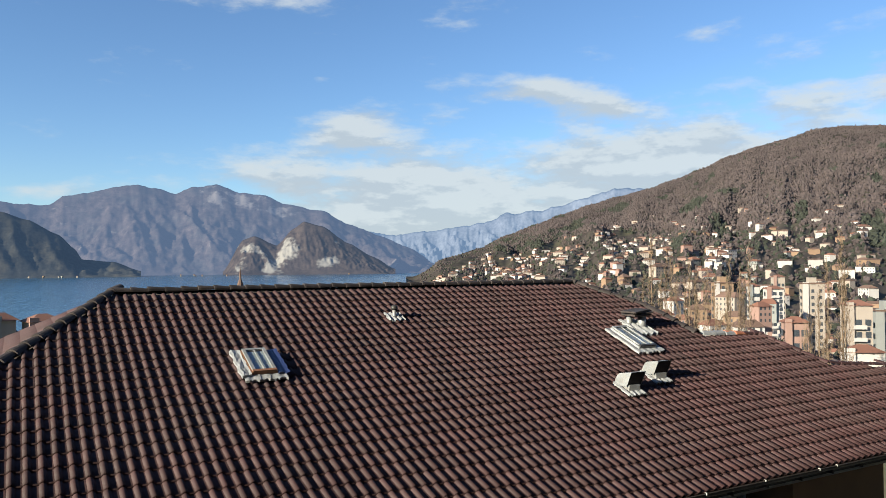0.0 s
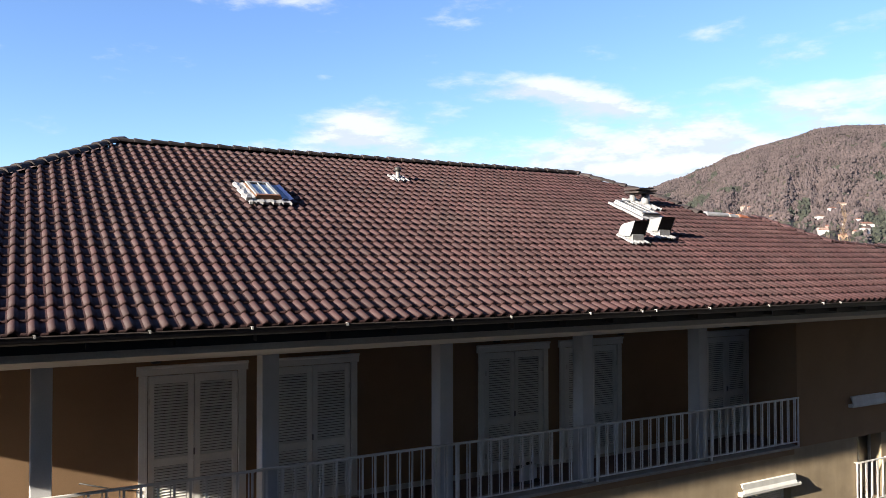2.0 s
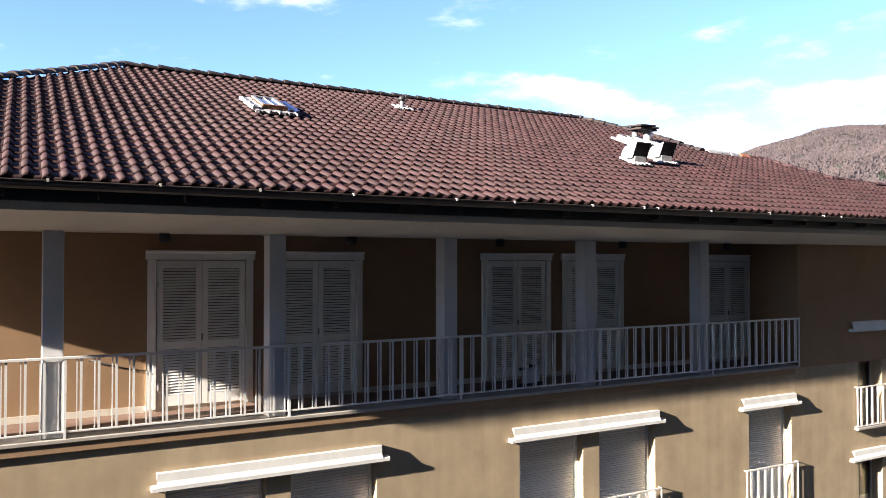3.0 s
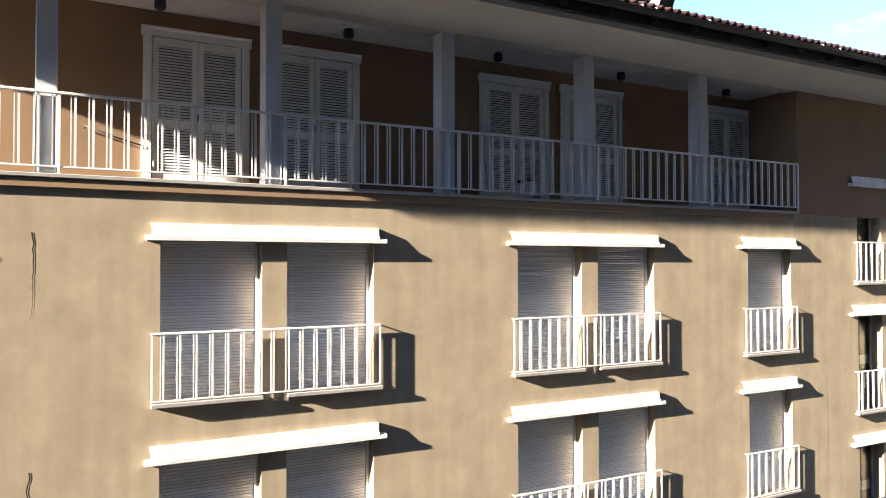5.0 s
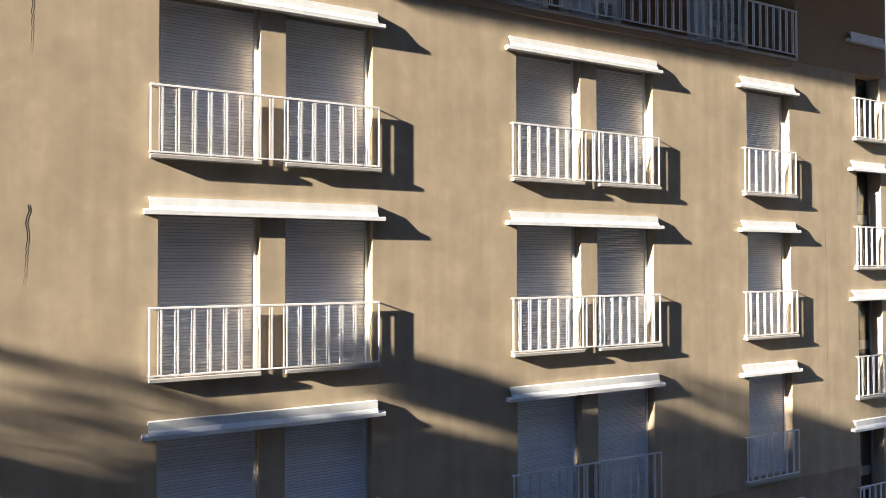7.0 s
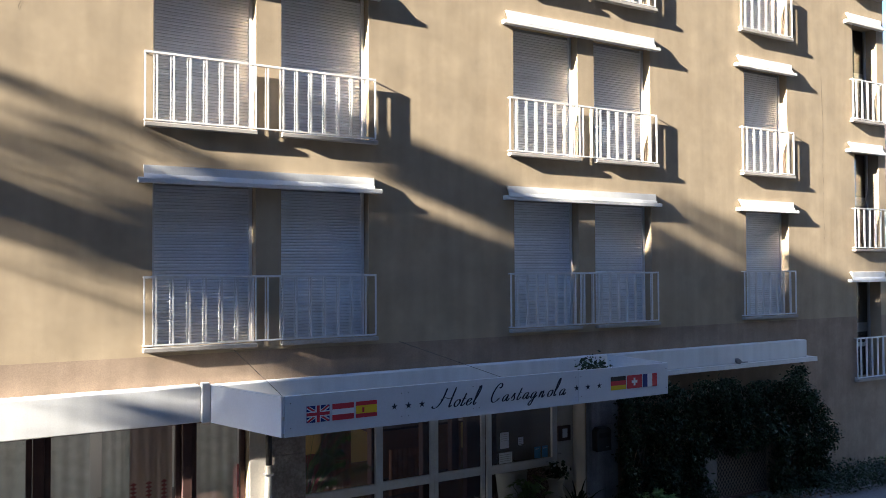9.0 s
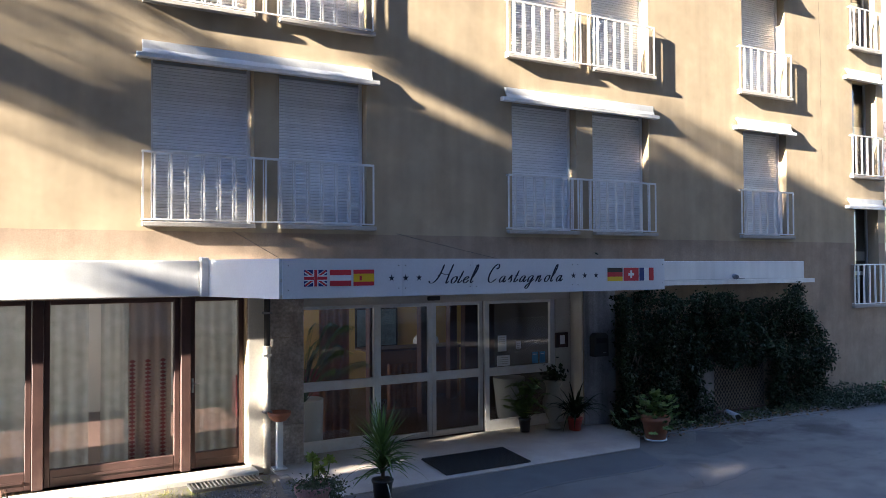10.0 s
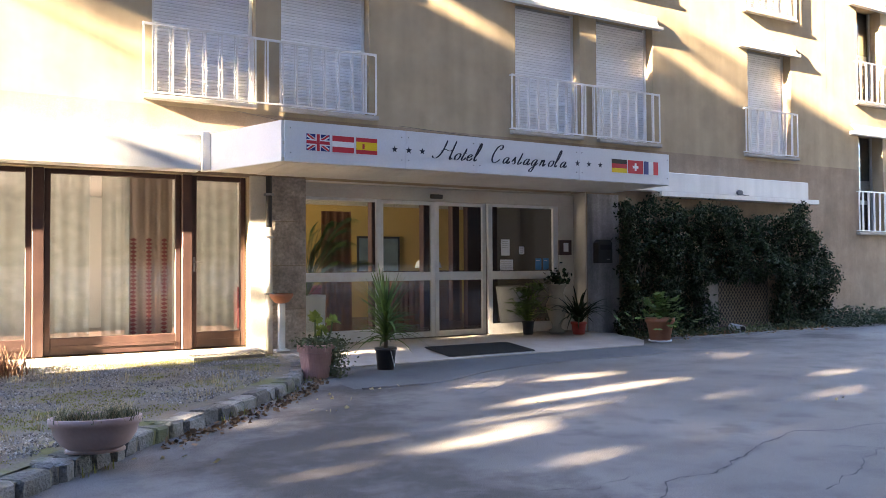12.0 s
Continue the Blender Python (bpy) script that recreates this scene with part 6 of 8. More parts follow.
while len(spots) < 40000:
    x, z = r.uniform(9.5, 15.5), r.uniform(0.0, 2.7)
    top = hedge_top(x)
    if z > top or (12.02 < x < 13.55 and z < 1.0 + 0.1 * math.sin(x * 9)) or (11.62 < x <= 12.02 and z < 0.95):
        continue
    lump = 0.34 * noise.noise(Vector((x * 1.3, z * 1.5, 2))) + 0.17 * noise.noise(Vector((x * 3.6, z * 3.6, 7))) - 0.22 * max(0, 1 - abs(x - 9.9) / 0.5)
    if noise.noise(Vector((x * 2.6, z * 2.2, 11))) > 0.34 + 0.5 * r.random():
        continue
    y = 10.56 - lump + abs(r.gauss(0, 0.13)) - 0.12 * max(0, 1.0 - z)
    spots.append((x - 12.3, y - 10.7, z))
leaves("foliage", M_LEAF, spots, 32, 0.072, 0.25, climber, droop=0.7)
sprigs = [(x, y - r.uniform(0.0, 0.16), z + r.uniform(0, 0.12)) for x, y, z in r.sample(spots, 4200)]
leaves("young_leaves", M_LEAF2D, sprigs, 33, 0.075, 0.22, climber, droop=0.8)
bm = bmesh.new()
for i in range(34):
    x = r.uniform(-2.7, 3.0)
    if 11.6 < x + 12.3 < 13.6:
        continue
    tube(bm, [(x, 0.0, 0.0), (x + r.uniform(-0.2, 0.2), 0.05, 0.8), (x + r.uniform(-0.4, 0.4), 0.0, 1.7)], 0.012, 5)
tagged(part("stems", bm, M_BARK, climber), kind="stuff")
lat = thing("lattice_gate", "brown diamond lattice panel behind the climbing plant", "lattice", at=(12.78, 10.72, 0.06))
part("frame", boxed(-0.78, 0.78, -0.015, 0.015, 0.0, 0.04), M_WOOD, lat)
part("backing", boxed(-0.82, 0.85, 0.10, 0.24, -0.05, 1.15), M_GAPDARK, lat, "dark sheet standing in for the opening behind the slats")
me = mesh_of("slat", boxed(-0.008, 0.008, -0.006, 0.0, -0.66, 0.66), M_BARK)
for i in range(22):
    for s in (-1, 1):
        x = -0.95 + i * 0.09
        shared("slat", me, lat, pose(x, 0.004 * s, 0.50, 0, s * 38, 0))
tagged(part("low_wall", boxed(11.62, 12.0, 10.66, 10.98, 0.0, 0.95, bevel=0.015), M_DULLCONC), "short grey concrete wall stub by the lattice", "wall", kind="structure")
# creeping plants at the foot of the wall
low = thing("creeping_plant", "low grey-green creeping plant along the wall foot", "ground cover", at=(15.9, 10.5, 0))
spots = []
while len(spots) < 3600:
    x, y, z = r.uniform(-1.4, 2.2), r.uniform(-0.75, 0.4), abs(r.gauss(0, 0.16))
    if z < 0.42 - 0.15 * x and (x < 1.3 or y > -0.2):
        spots.append((x, y, z + 0.01))
leaves("foliage", M_LEAF2D, spots, 34, 0.06, 0.32, low)
strip = thing("weed_strip", "weeds and dry leaves along the plant bed's edge", "ground cover", at=(11.9, 10.2, 0))
leaves("foliage", M_OLIVE, [(r.uniform(-2.4, 2.6), r.gauss(0.1, 0.14), abs(r.gauss(0, 0.07)) + 0.005) for _ in range(1700)], 35, 0.06, 0.3, strip)
leaves("dry_leaves", material("dry_fallen_leaves", (0.20, 0.11, 0.05), 0.9, 0.3, 6, 30, 0, island=0.4), [(r.uniform(-2.4, 2.6), r.gauss(0.0, 0.18), 0.006 + r.uniform(0, 0.02)) for _ in range(350)], 36, 0.06, 0.4, strip)
bed_edge = tagged(part("bed_edge", tube(bmesh.new(), [(9.45, 10.1, 0.0), (10.5, 9.98, 0.0), (12.5, 9.98, 0.0), (14.6, 9.9, 0.0), (16.4, 9.95, 0.0)], 0.03, 6), M_DULLCONC), "low grey edging of the plant bed", "edging", kind="structure")
stub = thing("pipe_stub", "short grey pipe end on the ground by the lattice", "pipe", at=(12.05, 10.15, 0.075))
part("pipe", tube(bmesh.new(), [(0.1, 0.35, 0.02), (0.0, 0.0, 0.0)], 0.07, 14), M_GREYCONC, stub)
part("opening", tube(bmesh.new(), [(0.006, 0.02, 0.0), (-0.001, -0.003, 0.0)], 0.055, 14), M_BLACK, stub)

# pink fluted pot with a trailing plant
p = thing("flower_pot", "faded pink fluted pot with a trailing succulent plant", "potted plant", at=(3.17, 8.86, 0.0))
pot_of(p, [(0.145, 0.0), (0.155, 0.02), (0.195, 0.30), (0.215, 0.31), (0.222, 0.39), (0.205, 0.395), (0.19, 0.36)], M_PINK, 0.19, 0.36, 80, 0.03)
spots = [(0.14 + abs(r.gauss(0, 0.10)), r.gauss(-0.06, 0.13), r.uniform(0.02, 0.46)) for _ in range(1100)] + [(r.gauss(0, 0.12), r.gauss(0, 0.12), 0.38 + abs(r.gauss(0, 0.05))) for _ in range(500)]
leaves("trailing_leaves", M_OLIVE, spots, 41, 0.04, 0.3, p)
for x, y, h in ((0.0, 0.02, 0.70), (0.20, -0.02, 0.66), (0.09, 0.05, 0.56)):
    bm = tube(bmesh.new(), [(x * 0.5, y, 0.37), (x * 0.9, y, h * 0.8), (x, y, h)], 0.010, 6)
    part("stem", bm, M_LEAF2, p)
    leaves("rosette", M_LEAF3, [(x + r.gauss(0, 0.012), y + r.gauss(0, 0.012), h + r.uniform(-0.015, 0.01)) for _ in range(40)], int(h * 100), 0.085, 0.35, p, droop=-0.2)

# spiky plant in a black pot
p = thing("yucca_plant", "green spiky yucca in a black plastic pot", "potted plant", at=(4.17, 9.08, 0.0))
pot_of(p, [(0.105, 0.0), (0.13, 0.24), (0.142, 0.245), (0.142, 0.275), (0.125, 0.275)], M_POTBLACK, 0.12, 0.25)
part("trunk", tube(bmesh.new(), [(0, 0, 0.24), (0.01, 0, 0.5), (0, 0.01, 0.74)], 0.028, 8, 0.8), M_BARK, p)
bm = bmesh.new()
for i in range(170):
    h = r.uniform(0.34, 0.74)
    up = 35 + 50 * (h - 0.34) / 0.4
    strap_leaf(bm, (0, 0, h), r.uniform(0, 6.28), r.uniform(0.45, 0.66), r.uniform(0.013, 0.022), radians(r.uniform(up - 35, min(up + 20, 88))), r.uniform(0.15, 0.75) if h < 0.6 else r.uniform(0.0, 0.3))
part("leaf_crown", bm, M_LEAF2, p)
part("label_stick", tube(bmesh.new(), [(0.0, -0.135, 0.27), (0.05, -0.15, 0.05)], 0.005, 5), M_PAPER, p)


def lobed(bm, base, turn, size, rise):
    """A broad leaf cut into fingers."""
    d = Vector((math.cos(turn) * math.cos(rise), math.sin(turn) * math.cos(rise), math.sin(rise)))
    s = Vector((-math.sin(turn), math.cos(turn), 0))
    c = Vector(base)
    pts = []
    for i in range(15):
        a = math.pi * (i / 14 - 0.5) * 1.7
        k = size * (1.0 if i % 2 == 0 else 0.55)
        pts.append(bm.verts.new(c + d * k * math.cos(a) + s * k * 0.8 * math.sin(a) + Vector((0, 0, -0.15 * k * abs(math.sin(a))))))
    hub = bm.verts.new(c)
    for a, b in zip(pts, pts[1:]):
        bm.faces.new((hub, a, b))


p = thing("leafy_plant", "split-leaved plant in a small black pot by the doors", "potted plant", at=(7.74, 11.02, 0.122))
pot_of(p, [(0.08, 0.0), (0.10, 0.20), (0.11, 0.21), (0.11, 0.23), (0.095, 0.23)], M_POTBLACK, 0.09, 0.215)
bm, bl = bmesh.new(), bmesh.new()
for i in range(46):
    a, d, h = r.uniform(0, 6.28), r.uniform(0.05, 0.36), r.uniform(0.34, 0.90)
    tip = (d * math.cos(a), d * math.sin(a), h)
    tube(bl, [(0, 0, 0.2), (tip[0] * 0.4, tip[1] * 0.4, h * 0.7), tip], 0.006, 5)
    lobed(bm, tip, a, r.uniform(0.10, 0.17), radians(r.uniform(-45, 15)))
part("foliage", bm, M_LEAF2, p)
part("stem_bundle", bl, M_LEAF2, p, kind="stuff")
bm = bmesh.new()
for i in range(4):
    lobed(bm, (-0.03 + 0.03 * i, -0.05, 0.30 + 0.04 * i), r.uniform(0, 6.28), 0.09, 0.1)
# sunlight on these few leaves is put into a brighter leaf colour
part("sunlit_leaves", bm, M_LEAF3, p, "leaves coloured bright yellow-green as if sunlit")

p = thing("stone_urn", "tall weathered stone urn with a small plant", "urn", at=(8.32, 10.98, 0.122))
pot_of(p, [(0.17, 0.0), (0.17, 0.05), (0.10, 0.08), (0.09, 0.13), (0.15, 0.24), (0.215, 0.42), (0.215, 0.50), (0.15, 0.62), (0.14, 0.70), (0.17, 0.78), (0.205, 0.82), (0.205, 0.85), (0.17, 0.85)], M_URN, 0.165, 0.84, 32, 0.0, 0.84, 0.84)
part("stems", tube(bmesh.new(), [(0, 0, 0.83), (0.05, 0, 0.98), (0.02, 0, 1.08)], 0.012, 5), M_BARK, p)
leaves("foliage", M_LEAF, [(r.gauss(0.02, 0.09), r.gauss(0, 0.09), 0.86 + abs(r.gauss(0.05, 0.10))) for _ in range(170)], 43, 0.075, 0.42, p)

p = thing("arching_plant", "arching dark-leaved plant in a red pot", "potted plant", at=(8.64, 10.78, 0.10))
pot_of(p, [(0.10, 0.0), (0.125, 0.17), (0.14, 0.175), (0.14, 0.215), (0.12, 0.215)], M_REDPOT, 0.115, 0.20)
bm = bmesh.new()
for i in range(90):
    strap_leaf(bm, (r.gauss(0, 0.02), r.gauss(0, 0.02), 0.2), r.uniform(0, 6.28), r.uniform(0.6, 1.15), 0.020, radians(r.uniform(40, 85)), r.uniform(0.35, 0.8))
part("leaf_crown", bm, M_LEAF, p)

p = thing("shrub_pot", "grey-green lobed shrub in a terracotta pot on a saucer", "potted plant", at=(9.60, 9.82, 0.0))
part("saucer", lathe(bmesh.new(), [(0.15, 0.0), (0.19, 0.012), (0.19, 0.03)], 24), M_PAPER, p, "white plastic saucer")
pot_of(p, [(0.165, 0.031), (0.225, 0.33), (0.245, 0.335), (0.245, 0.40), (0.22, 0.40)], M_TERRA, 0.21, 0.37)
bm = bmesh.new()
for i in range(150):
    a, d, h = r.uniform(0, 6.28), abs(r.gauss(0, 0.27)), r.uniform(0.45, 0.86)
    lobed(bm, (d * math.cos(a), d * math.sin(a), h - 0.4 * d), a, r.uniform(0.06, 0.12), radians(r.uniform(-20, 50)))
part("foliage", bm, M_LEAF2, p)

p = thing("planter_bowl", "oval mauve plastic planter bowl with withered herbs", "planter", at=(0.56, 5.70, 0.122))
p.scale = (0.72, 0.72, 0.88)
p.rotation_euler = (0, 0, radians(-14))
part("foot", lathe(bmesh.new(), [(0.24, 0.0), (0.25, 0.0), (0.25, 0.02), (0.22, 0.03)], 36, sx=1.0, sy=0.55), M_BOWL, p)
pot_of(p, [(0.22, 0.022), (0.29, 0.06), (0.345, 0.13), (0.365, 0.195), (0.385, 0.20), (0.39, 0.25), (0.375, 0.255), (0.36, 0.23)], M_BOWL, 0.355, 0.225, 44, 0.0, 1.0, 0.6)
sp = [(0.56 + dx * math.cos(radians(-14)), 5.70 + dx * math.sin(radians(-14)) + r.gauss(0, 0.05), 0.322, 11, 0.05) for dx in (r.uniform(-0.23, 0.23) for _ in range(50))]
b1 = blades("withered_herbs", "withered grey-green herbs in the planter bowl", M_OLIVE, sp, 0.02, 0.10, 0.0025, 51, 1.6)
b2 = blades("withered_herbs", "dry straw stalks in the planter bowl", M_DRY, sp, 0.02, 0.11, 0.002, 52, 1.8)

p = thing("bowl_stand", "terracotta bowl on a thin white stand", "planter", at=(3.36, 10.80, 0.121))
part("stand", boxed(-0.045, 0.045, -0.04, 0.04, 0.0, 0.66, bevel=0.006), M_WHITE, p)
part("foot", boxed(-0.09, 0.09, -0.09, 0.09, -0.002, 0.02), M_WHITE, p)
part("bowl", lathe(bmesh.new(), [(0.05, 0.661), (0.10, 0.68), (0.15, 0.74), (0.165, 0.775), (0.165, 0.80), (0.145, 0.80), (0.13, 0.76), (0.06, 0.70)], 26), M_TERRA, p)

p = thing("flower_pot", "low terracotta bowl with green plants by the wall", "potted plant", at=(17.35, 10.15, 0.0))
pot_of(p, [(0.25, 0.0), (0.33, 0.16), (0.36, 0.165), (0.36, 0.21), (0.33, 0.21)], M_TERRA, 0.32, 0.19, 30)
leaves("foliage", M_LEAF2, [(r.gauss(0, 0.17), r.gauss(0, 0.17), 0.21 + abs(r.gauss(0, 0.08))) for _ in range(420)], 45, 0.075, 0.4, p)
for x, y in ((2.55, 6.9), (2.8, 7.4), (1.1, 5.75), (4.3, 6.2), (6.9, 4.9), (3.4, 7.7)):
    tagged(leaves("fallen_leaves", M_DRY, [(x + r.gauss(0, 0.12), y + r.gauss(0, 0.10), 0.006 + r.uniform(0, 0.01)) for _ in range(5)], int(x * 10), 0.06, 0.4), "dry brown leaves lying on the asphalt", "fallen leaves", kind="stuff")


tagged(leaves("canopy_debris", M_LEAF2D, [(8.75 + r.gauss(0, 0.16), 10.5 + r.gauss(0, 0.10), 2.83 + abs(r.gauss(0, 0.10))) for _ in range(260)], 58, 0.07, 0.3), "withered plant debris lying on the canopy", "fallen leaves", kind="stuff")
litter = [(p.x + r.uniform(0.05, 0.25), p.y - r.uniform(0.02, 0.2), 0.008 + r.uniform(0, 0.015)) for p in edge if 6.2 < p.y < 9.6 for _ in range(14)]
tagged(leaves("leaf_litter", material("brown_leaf_litter", (0.12, 0.068, 0.035), 0.9, 0.3, 6, 30, 0, island=0.45), litter, 59, 0.05, 0.4), "brown leaf litter along the kerb", "fallen leaves", kind="stuff")


# ---- unseen trees beside the drive: they shade the forecourt and the lower facade ----
# sunlit places on the ground and the slab: middle, half length along the sun's way, half width
GLEAMS = ((2.3, 5.55, 0.45, 0.06), (3.2, 5.2, 0.7, 0.12), (4.2, 5.75, 1.0, 0.22), (5.0, 6.25, 1.1, 0.26), (6.2, 6.6, 0.6, 0.13), (8.8, 6.1, 0.6, 0.05), (9.9, 5.5, 0.6, 0.06), (3.5, 4.4, 0.5, 0.04), (1.9, 4.9, 0.4, 0.03), (6.4, 5.6, 0.4, 0.03), (6.0, 7.35, 0.6, 0.10), (7.4, 5.2, 0.5, 0.09), (4.7, 10.45, 0.9, 0.10), (7.9, 10.75, 0.5, 0.08))


def lets_sun(x, y, z):
    """True where a leaf would shade a sunlit place of the ground or the upper facade."""
    s = z / 2.6
    gx, gy = x + 7.6 * s, y + s
    for cx, cy, along, across in GLEAMS:
        u, v = gx - cx, gy - cy
        if ((u + 0.13 * v) / (along + 0.15)) ** 2 + ((v - 0.13 * u) / (across + 0.10)) ** 2 < 1:
            return True
    fx, w = x + 7.6 * (11.0 - y), z + 0.342 * x
    edge = 7.1 if fx < 5.1 else 8.5 if fx < 10.7 else 10.0
    if 0.0 < w < 3.9 and -4 < fx < 3.3:
        return True
    ray = 0.12 * noise.noise(Vector((fx * 0.6, 1.0, 8.0)))
    for lo, hi, x0, x1 in ((7.5, 7.78, 4.9, 7.8), (6.58, 6.72, 4.4, 8.0), (9.2, 9.35, 10.8, 13.4)):
        if lo + ray < w < hi + ray and x0 < fx < x1:
            return True
    return -4 < fx < 18.5 and w > edge + 0.25 * noise.noise(Vector((fx * 0.8, w * 2.0, 3.0)))


def leafy_tree(seed, height, crown_low, ry, rx, clumps, n_leaf=46, size=0.17, boughs=(), clear=None, at=(0, 0, 0)):
    r = random.Random(seed)
    t = thing("broadleaf_tree", "unseen evergreen tree with layered branches beside the drive", "tree", "trees beside the drive")
    trunk = [(0, 0, -0.1), (0.1, 0.02, height * 0.35), (0.0, 0.05, height * 0.7), (0.05, 0, height * 0.95)]
    bm = tube(bmesh.new(), trunk, 0.24, 10, 0.25)
    spots = []
    for x, y, z in boughs:
        tube(bm, [(0.04, 0.02, z - 0.9), (x * 0.5, y * 0.5, z - 0.3), (x, y, z)], 0.03, 5, 0.4)
        spots += [(x + r.gauss(0, 0.4), y + r.gauss(0, 0.16), z + r.gauss(0, 0.14)) for _ in range(n_leaf)]
    for i in range(clumps):
        k = r.random()
        z = crown_low + (height - crown_low) * k
        spread = (1 - 0.6 * k ** 1.5)
        y, x = min(r.gauss(0, 0.55) * ry * spread, 0.62 * ry), r.gauss(0, 0.5) * rx * spread
        root, elbow, tip = Vector((0.04, 0.02, max(z - 0.35 * math.hypot(x, y), 1.5))), Vector((x * 0.6, y * 0.6, z - 0.1)), Vector((x, y, z))
        way = [root.lerp(elbow, q / 5) for q in range(5)] + [elbow.lerp(tip, q / 4) for q in range(5)]
        if not any(lets_sun(p.x + at[0], p.y + at[1], p.z) for p in way):
            tube(bm, (root, elbow, tip), 0.035, 5, 0.3)
        s = r.uniform(0.25, 0.55)
        spots += [(x + r.gauss(0, s), y + r.gauss(0, s * 0.7), z + r.gauss(0, s * 0.28)) for _ in range(n_leaf)]
    if clear:
        spots = [p for p in spots if p[1] < clear[0] or p[2] > clear[1]]
    spots = [p for p in spots if not lets_sun(p[0] + at[0], p[1] + at[1], p[2])]
    part("trunk", bm, M_BARK, t)
    leaves("crown", M_LEAF, spots, seed + 1, size, 0.4, t)
    t.location = at
    return t


tall = leafy_tree(61, 14.4, 7.2, 1.1, 2.4, 230, 110, boughs=[(0.3, 1.25, 11.15), (-0.5, 1.45, 11.45), (0.5, 1, 10.95), (-0.3, 1.6, 11.55), (0.2, 1.35, 10.35), (-0.6, 1.1, 10.45), (0.4, 1.55, 10.85), (0, 0.85, 11.85), (0.6, 1.15, 9.85), (0, 1.5, 10.55), (-0.4, 1.3, 10.65), (0.3, 1.65, 10.85), (-0.2, 1.75, 11.05), (0.1, 1.2, 10.15), (-0.3, 1.9, 11.45)], clear=(0.68, 10.9), at=(-17.0, 7.42, 0))
wide = leafy_tree(71, 14.2, 3.0, 1.7, 2.6, 190, 75, at=(-17.5, 5.0, 0))
leafy_tree(81, 17.6, 3.6, 1.4, 2.6, 190, 75, at=(-26.0, 1.7, 0))
leafy_tree(83, 17.5, 6.2, 1.1, 2.4, 230, 110, at=(-17.4, 3.2, 0))
leafy_tree(85, 18.8, 6.6, 1.1, 2.4, 230, 110, at=(-20.5, 5.9, 0))
leafy_tree(87, 13.0, 3.0, 1.3, 2.2, 170, 80, at=(-19.6, 1.9, 0))
copy_thing(wide, pose(-17.8, 0.6, 0, 0, 0, 0))
copy_thing(wide, pose(-22.5, -0.6, 0, 0, 0, 0))
copy_thing(wide, pose(-19.0, -2.6, 0, 0, 0, 40))
leafy_tree(89, 14.2, 3.0, 1.7, 2.6, 190, 75, at=(-24.0, 4.6, 0))
# further unseen copies, added for reflections and to cut bounced light
for x, y, t in ((-14, -16, 20), (-4, -19, 100), (6, -17, 200), (15, -20, 300), (24, -15, 60), (33, -8, 120), (-26, -10, 10), (-20, -5.2, 80), (-21, -8.6, 160), (-19, -12.0, 240), (-9, -9.0, 15), (-30, -3.0, 70), (-34, -7.5, 110)):
    copy_thing(wide, pose(x, y, 0, 0, 0, t))
# unseen wall, added so that the glass has something to reflect
gw = thing("garden_wall", "unseen low wall added across the drive for reflections", "wall", kind="structure")
part("wall", boxed(-40, 45, -13.3, -13.0, -0.1, 1.3, bevel=0.02), M_CONC, gw)
part("coping", boxed(-40, 45, -13.36, -12.94, 1.302, 1.37, bevel=0.01), M_GREYCONC, gw)

# unseen steep slope added behind the drive, keeps sky light off the facade
bm = bmesh.new()
rows = []
for i in range(49):
    az = 84 + 170 * i / 48
    row = []
    for j in range(13):
        R = 24 + 46 * j / 12
        p = Vector((math.sin(radians(az)), math.cos(radians(az)), 0)) * R
        row.append(bm.verts.new((p.x, p.y, -0.3 + 102 * (j / 12) ** 0.75 * min(1, (i + 2) / 4, (50 - i) / 4) + 2.5 * noise.noise(Vector((p.x * 0.1, p.y * 0.1, 0))))))
    rows.append(row)
for a, b in zip(rows, rows[1:]):
    for j in range(12):
        bm.faces.new((a[j], a[j + 1], b[j + 1], b[j]))
tagged(part("wooded_slope", bm, material("dark_sky_blocker", (0.026, 0.023, 0.019), 0.95, 0.35, 0.3, 3, 0.5, stain=((0.018, 0.018, 0.012), 0.6, 0.2), thick=0.3)), "unseen dark slope added behind the drive to block sky light", "hill", kind="structure")

# unseen low ridge, added to cut the bright sky near the western horizon
bm = bmesh.new()
rows = []
for i in range(25):
    az = 246 + 62 * i / 24
    row = []
    for j in range(9):
        R = 46 + 44 * j / 8
        p = Vector((math.sin(radians(az)), math.cos(radians(az)), 0)) * R
        row.append(bm.verts.new((p.x, p.y, -0.3 + 20 * (j / 8) ** 0.8 * min(1, (25 - i) / 8) + 1.5 * noise.noise(Vector((p.x * 0.1, p.y * 0.1, 3))))))
    rows.append(row)
for a, b in zip(rows, rows[1:]):
    for j in range(8):
        bm.faces.new((a[j], a[j + 1], b[j + 1], b[j]))
tagged(part("wooded_ridge", bm, bpy.data.materials["dark_sky_blocker"]), "unseen low dark ridge added to block the horizon glow", "hill", kind="structure")

# ---- the tiles nearest the gutter, one by one ----
for m in singles:
    shared("tile", tile_me, roof, m)

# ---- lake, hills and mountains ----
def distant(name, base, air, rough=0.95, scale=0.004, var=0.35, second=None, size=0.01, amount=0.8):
    """A far slope: its own colour, and a faint bluish glow standing in for haze."""
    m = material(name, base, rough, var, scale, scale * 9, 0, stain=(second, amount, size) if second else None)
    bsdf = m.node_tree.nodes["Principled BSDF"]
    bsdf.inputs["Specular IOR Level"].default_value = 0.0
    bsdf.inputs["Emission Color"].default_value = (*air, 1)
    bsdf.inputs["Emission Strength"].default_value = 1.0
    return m


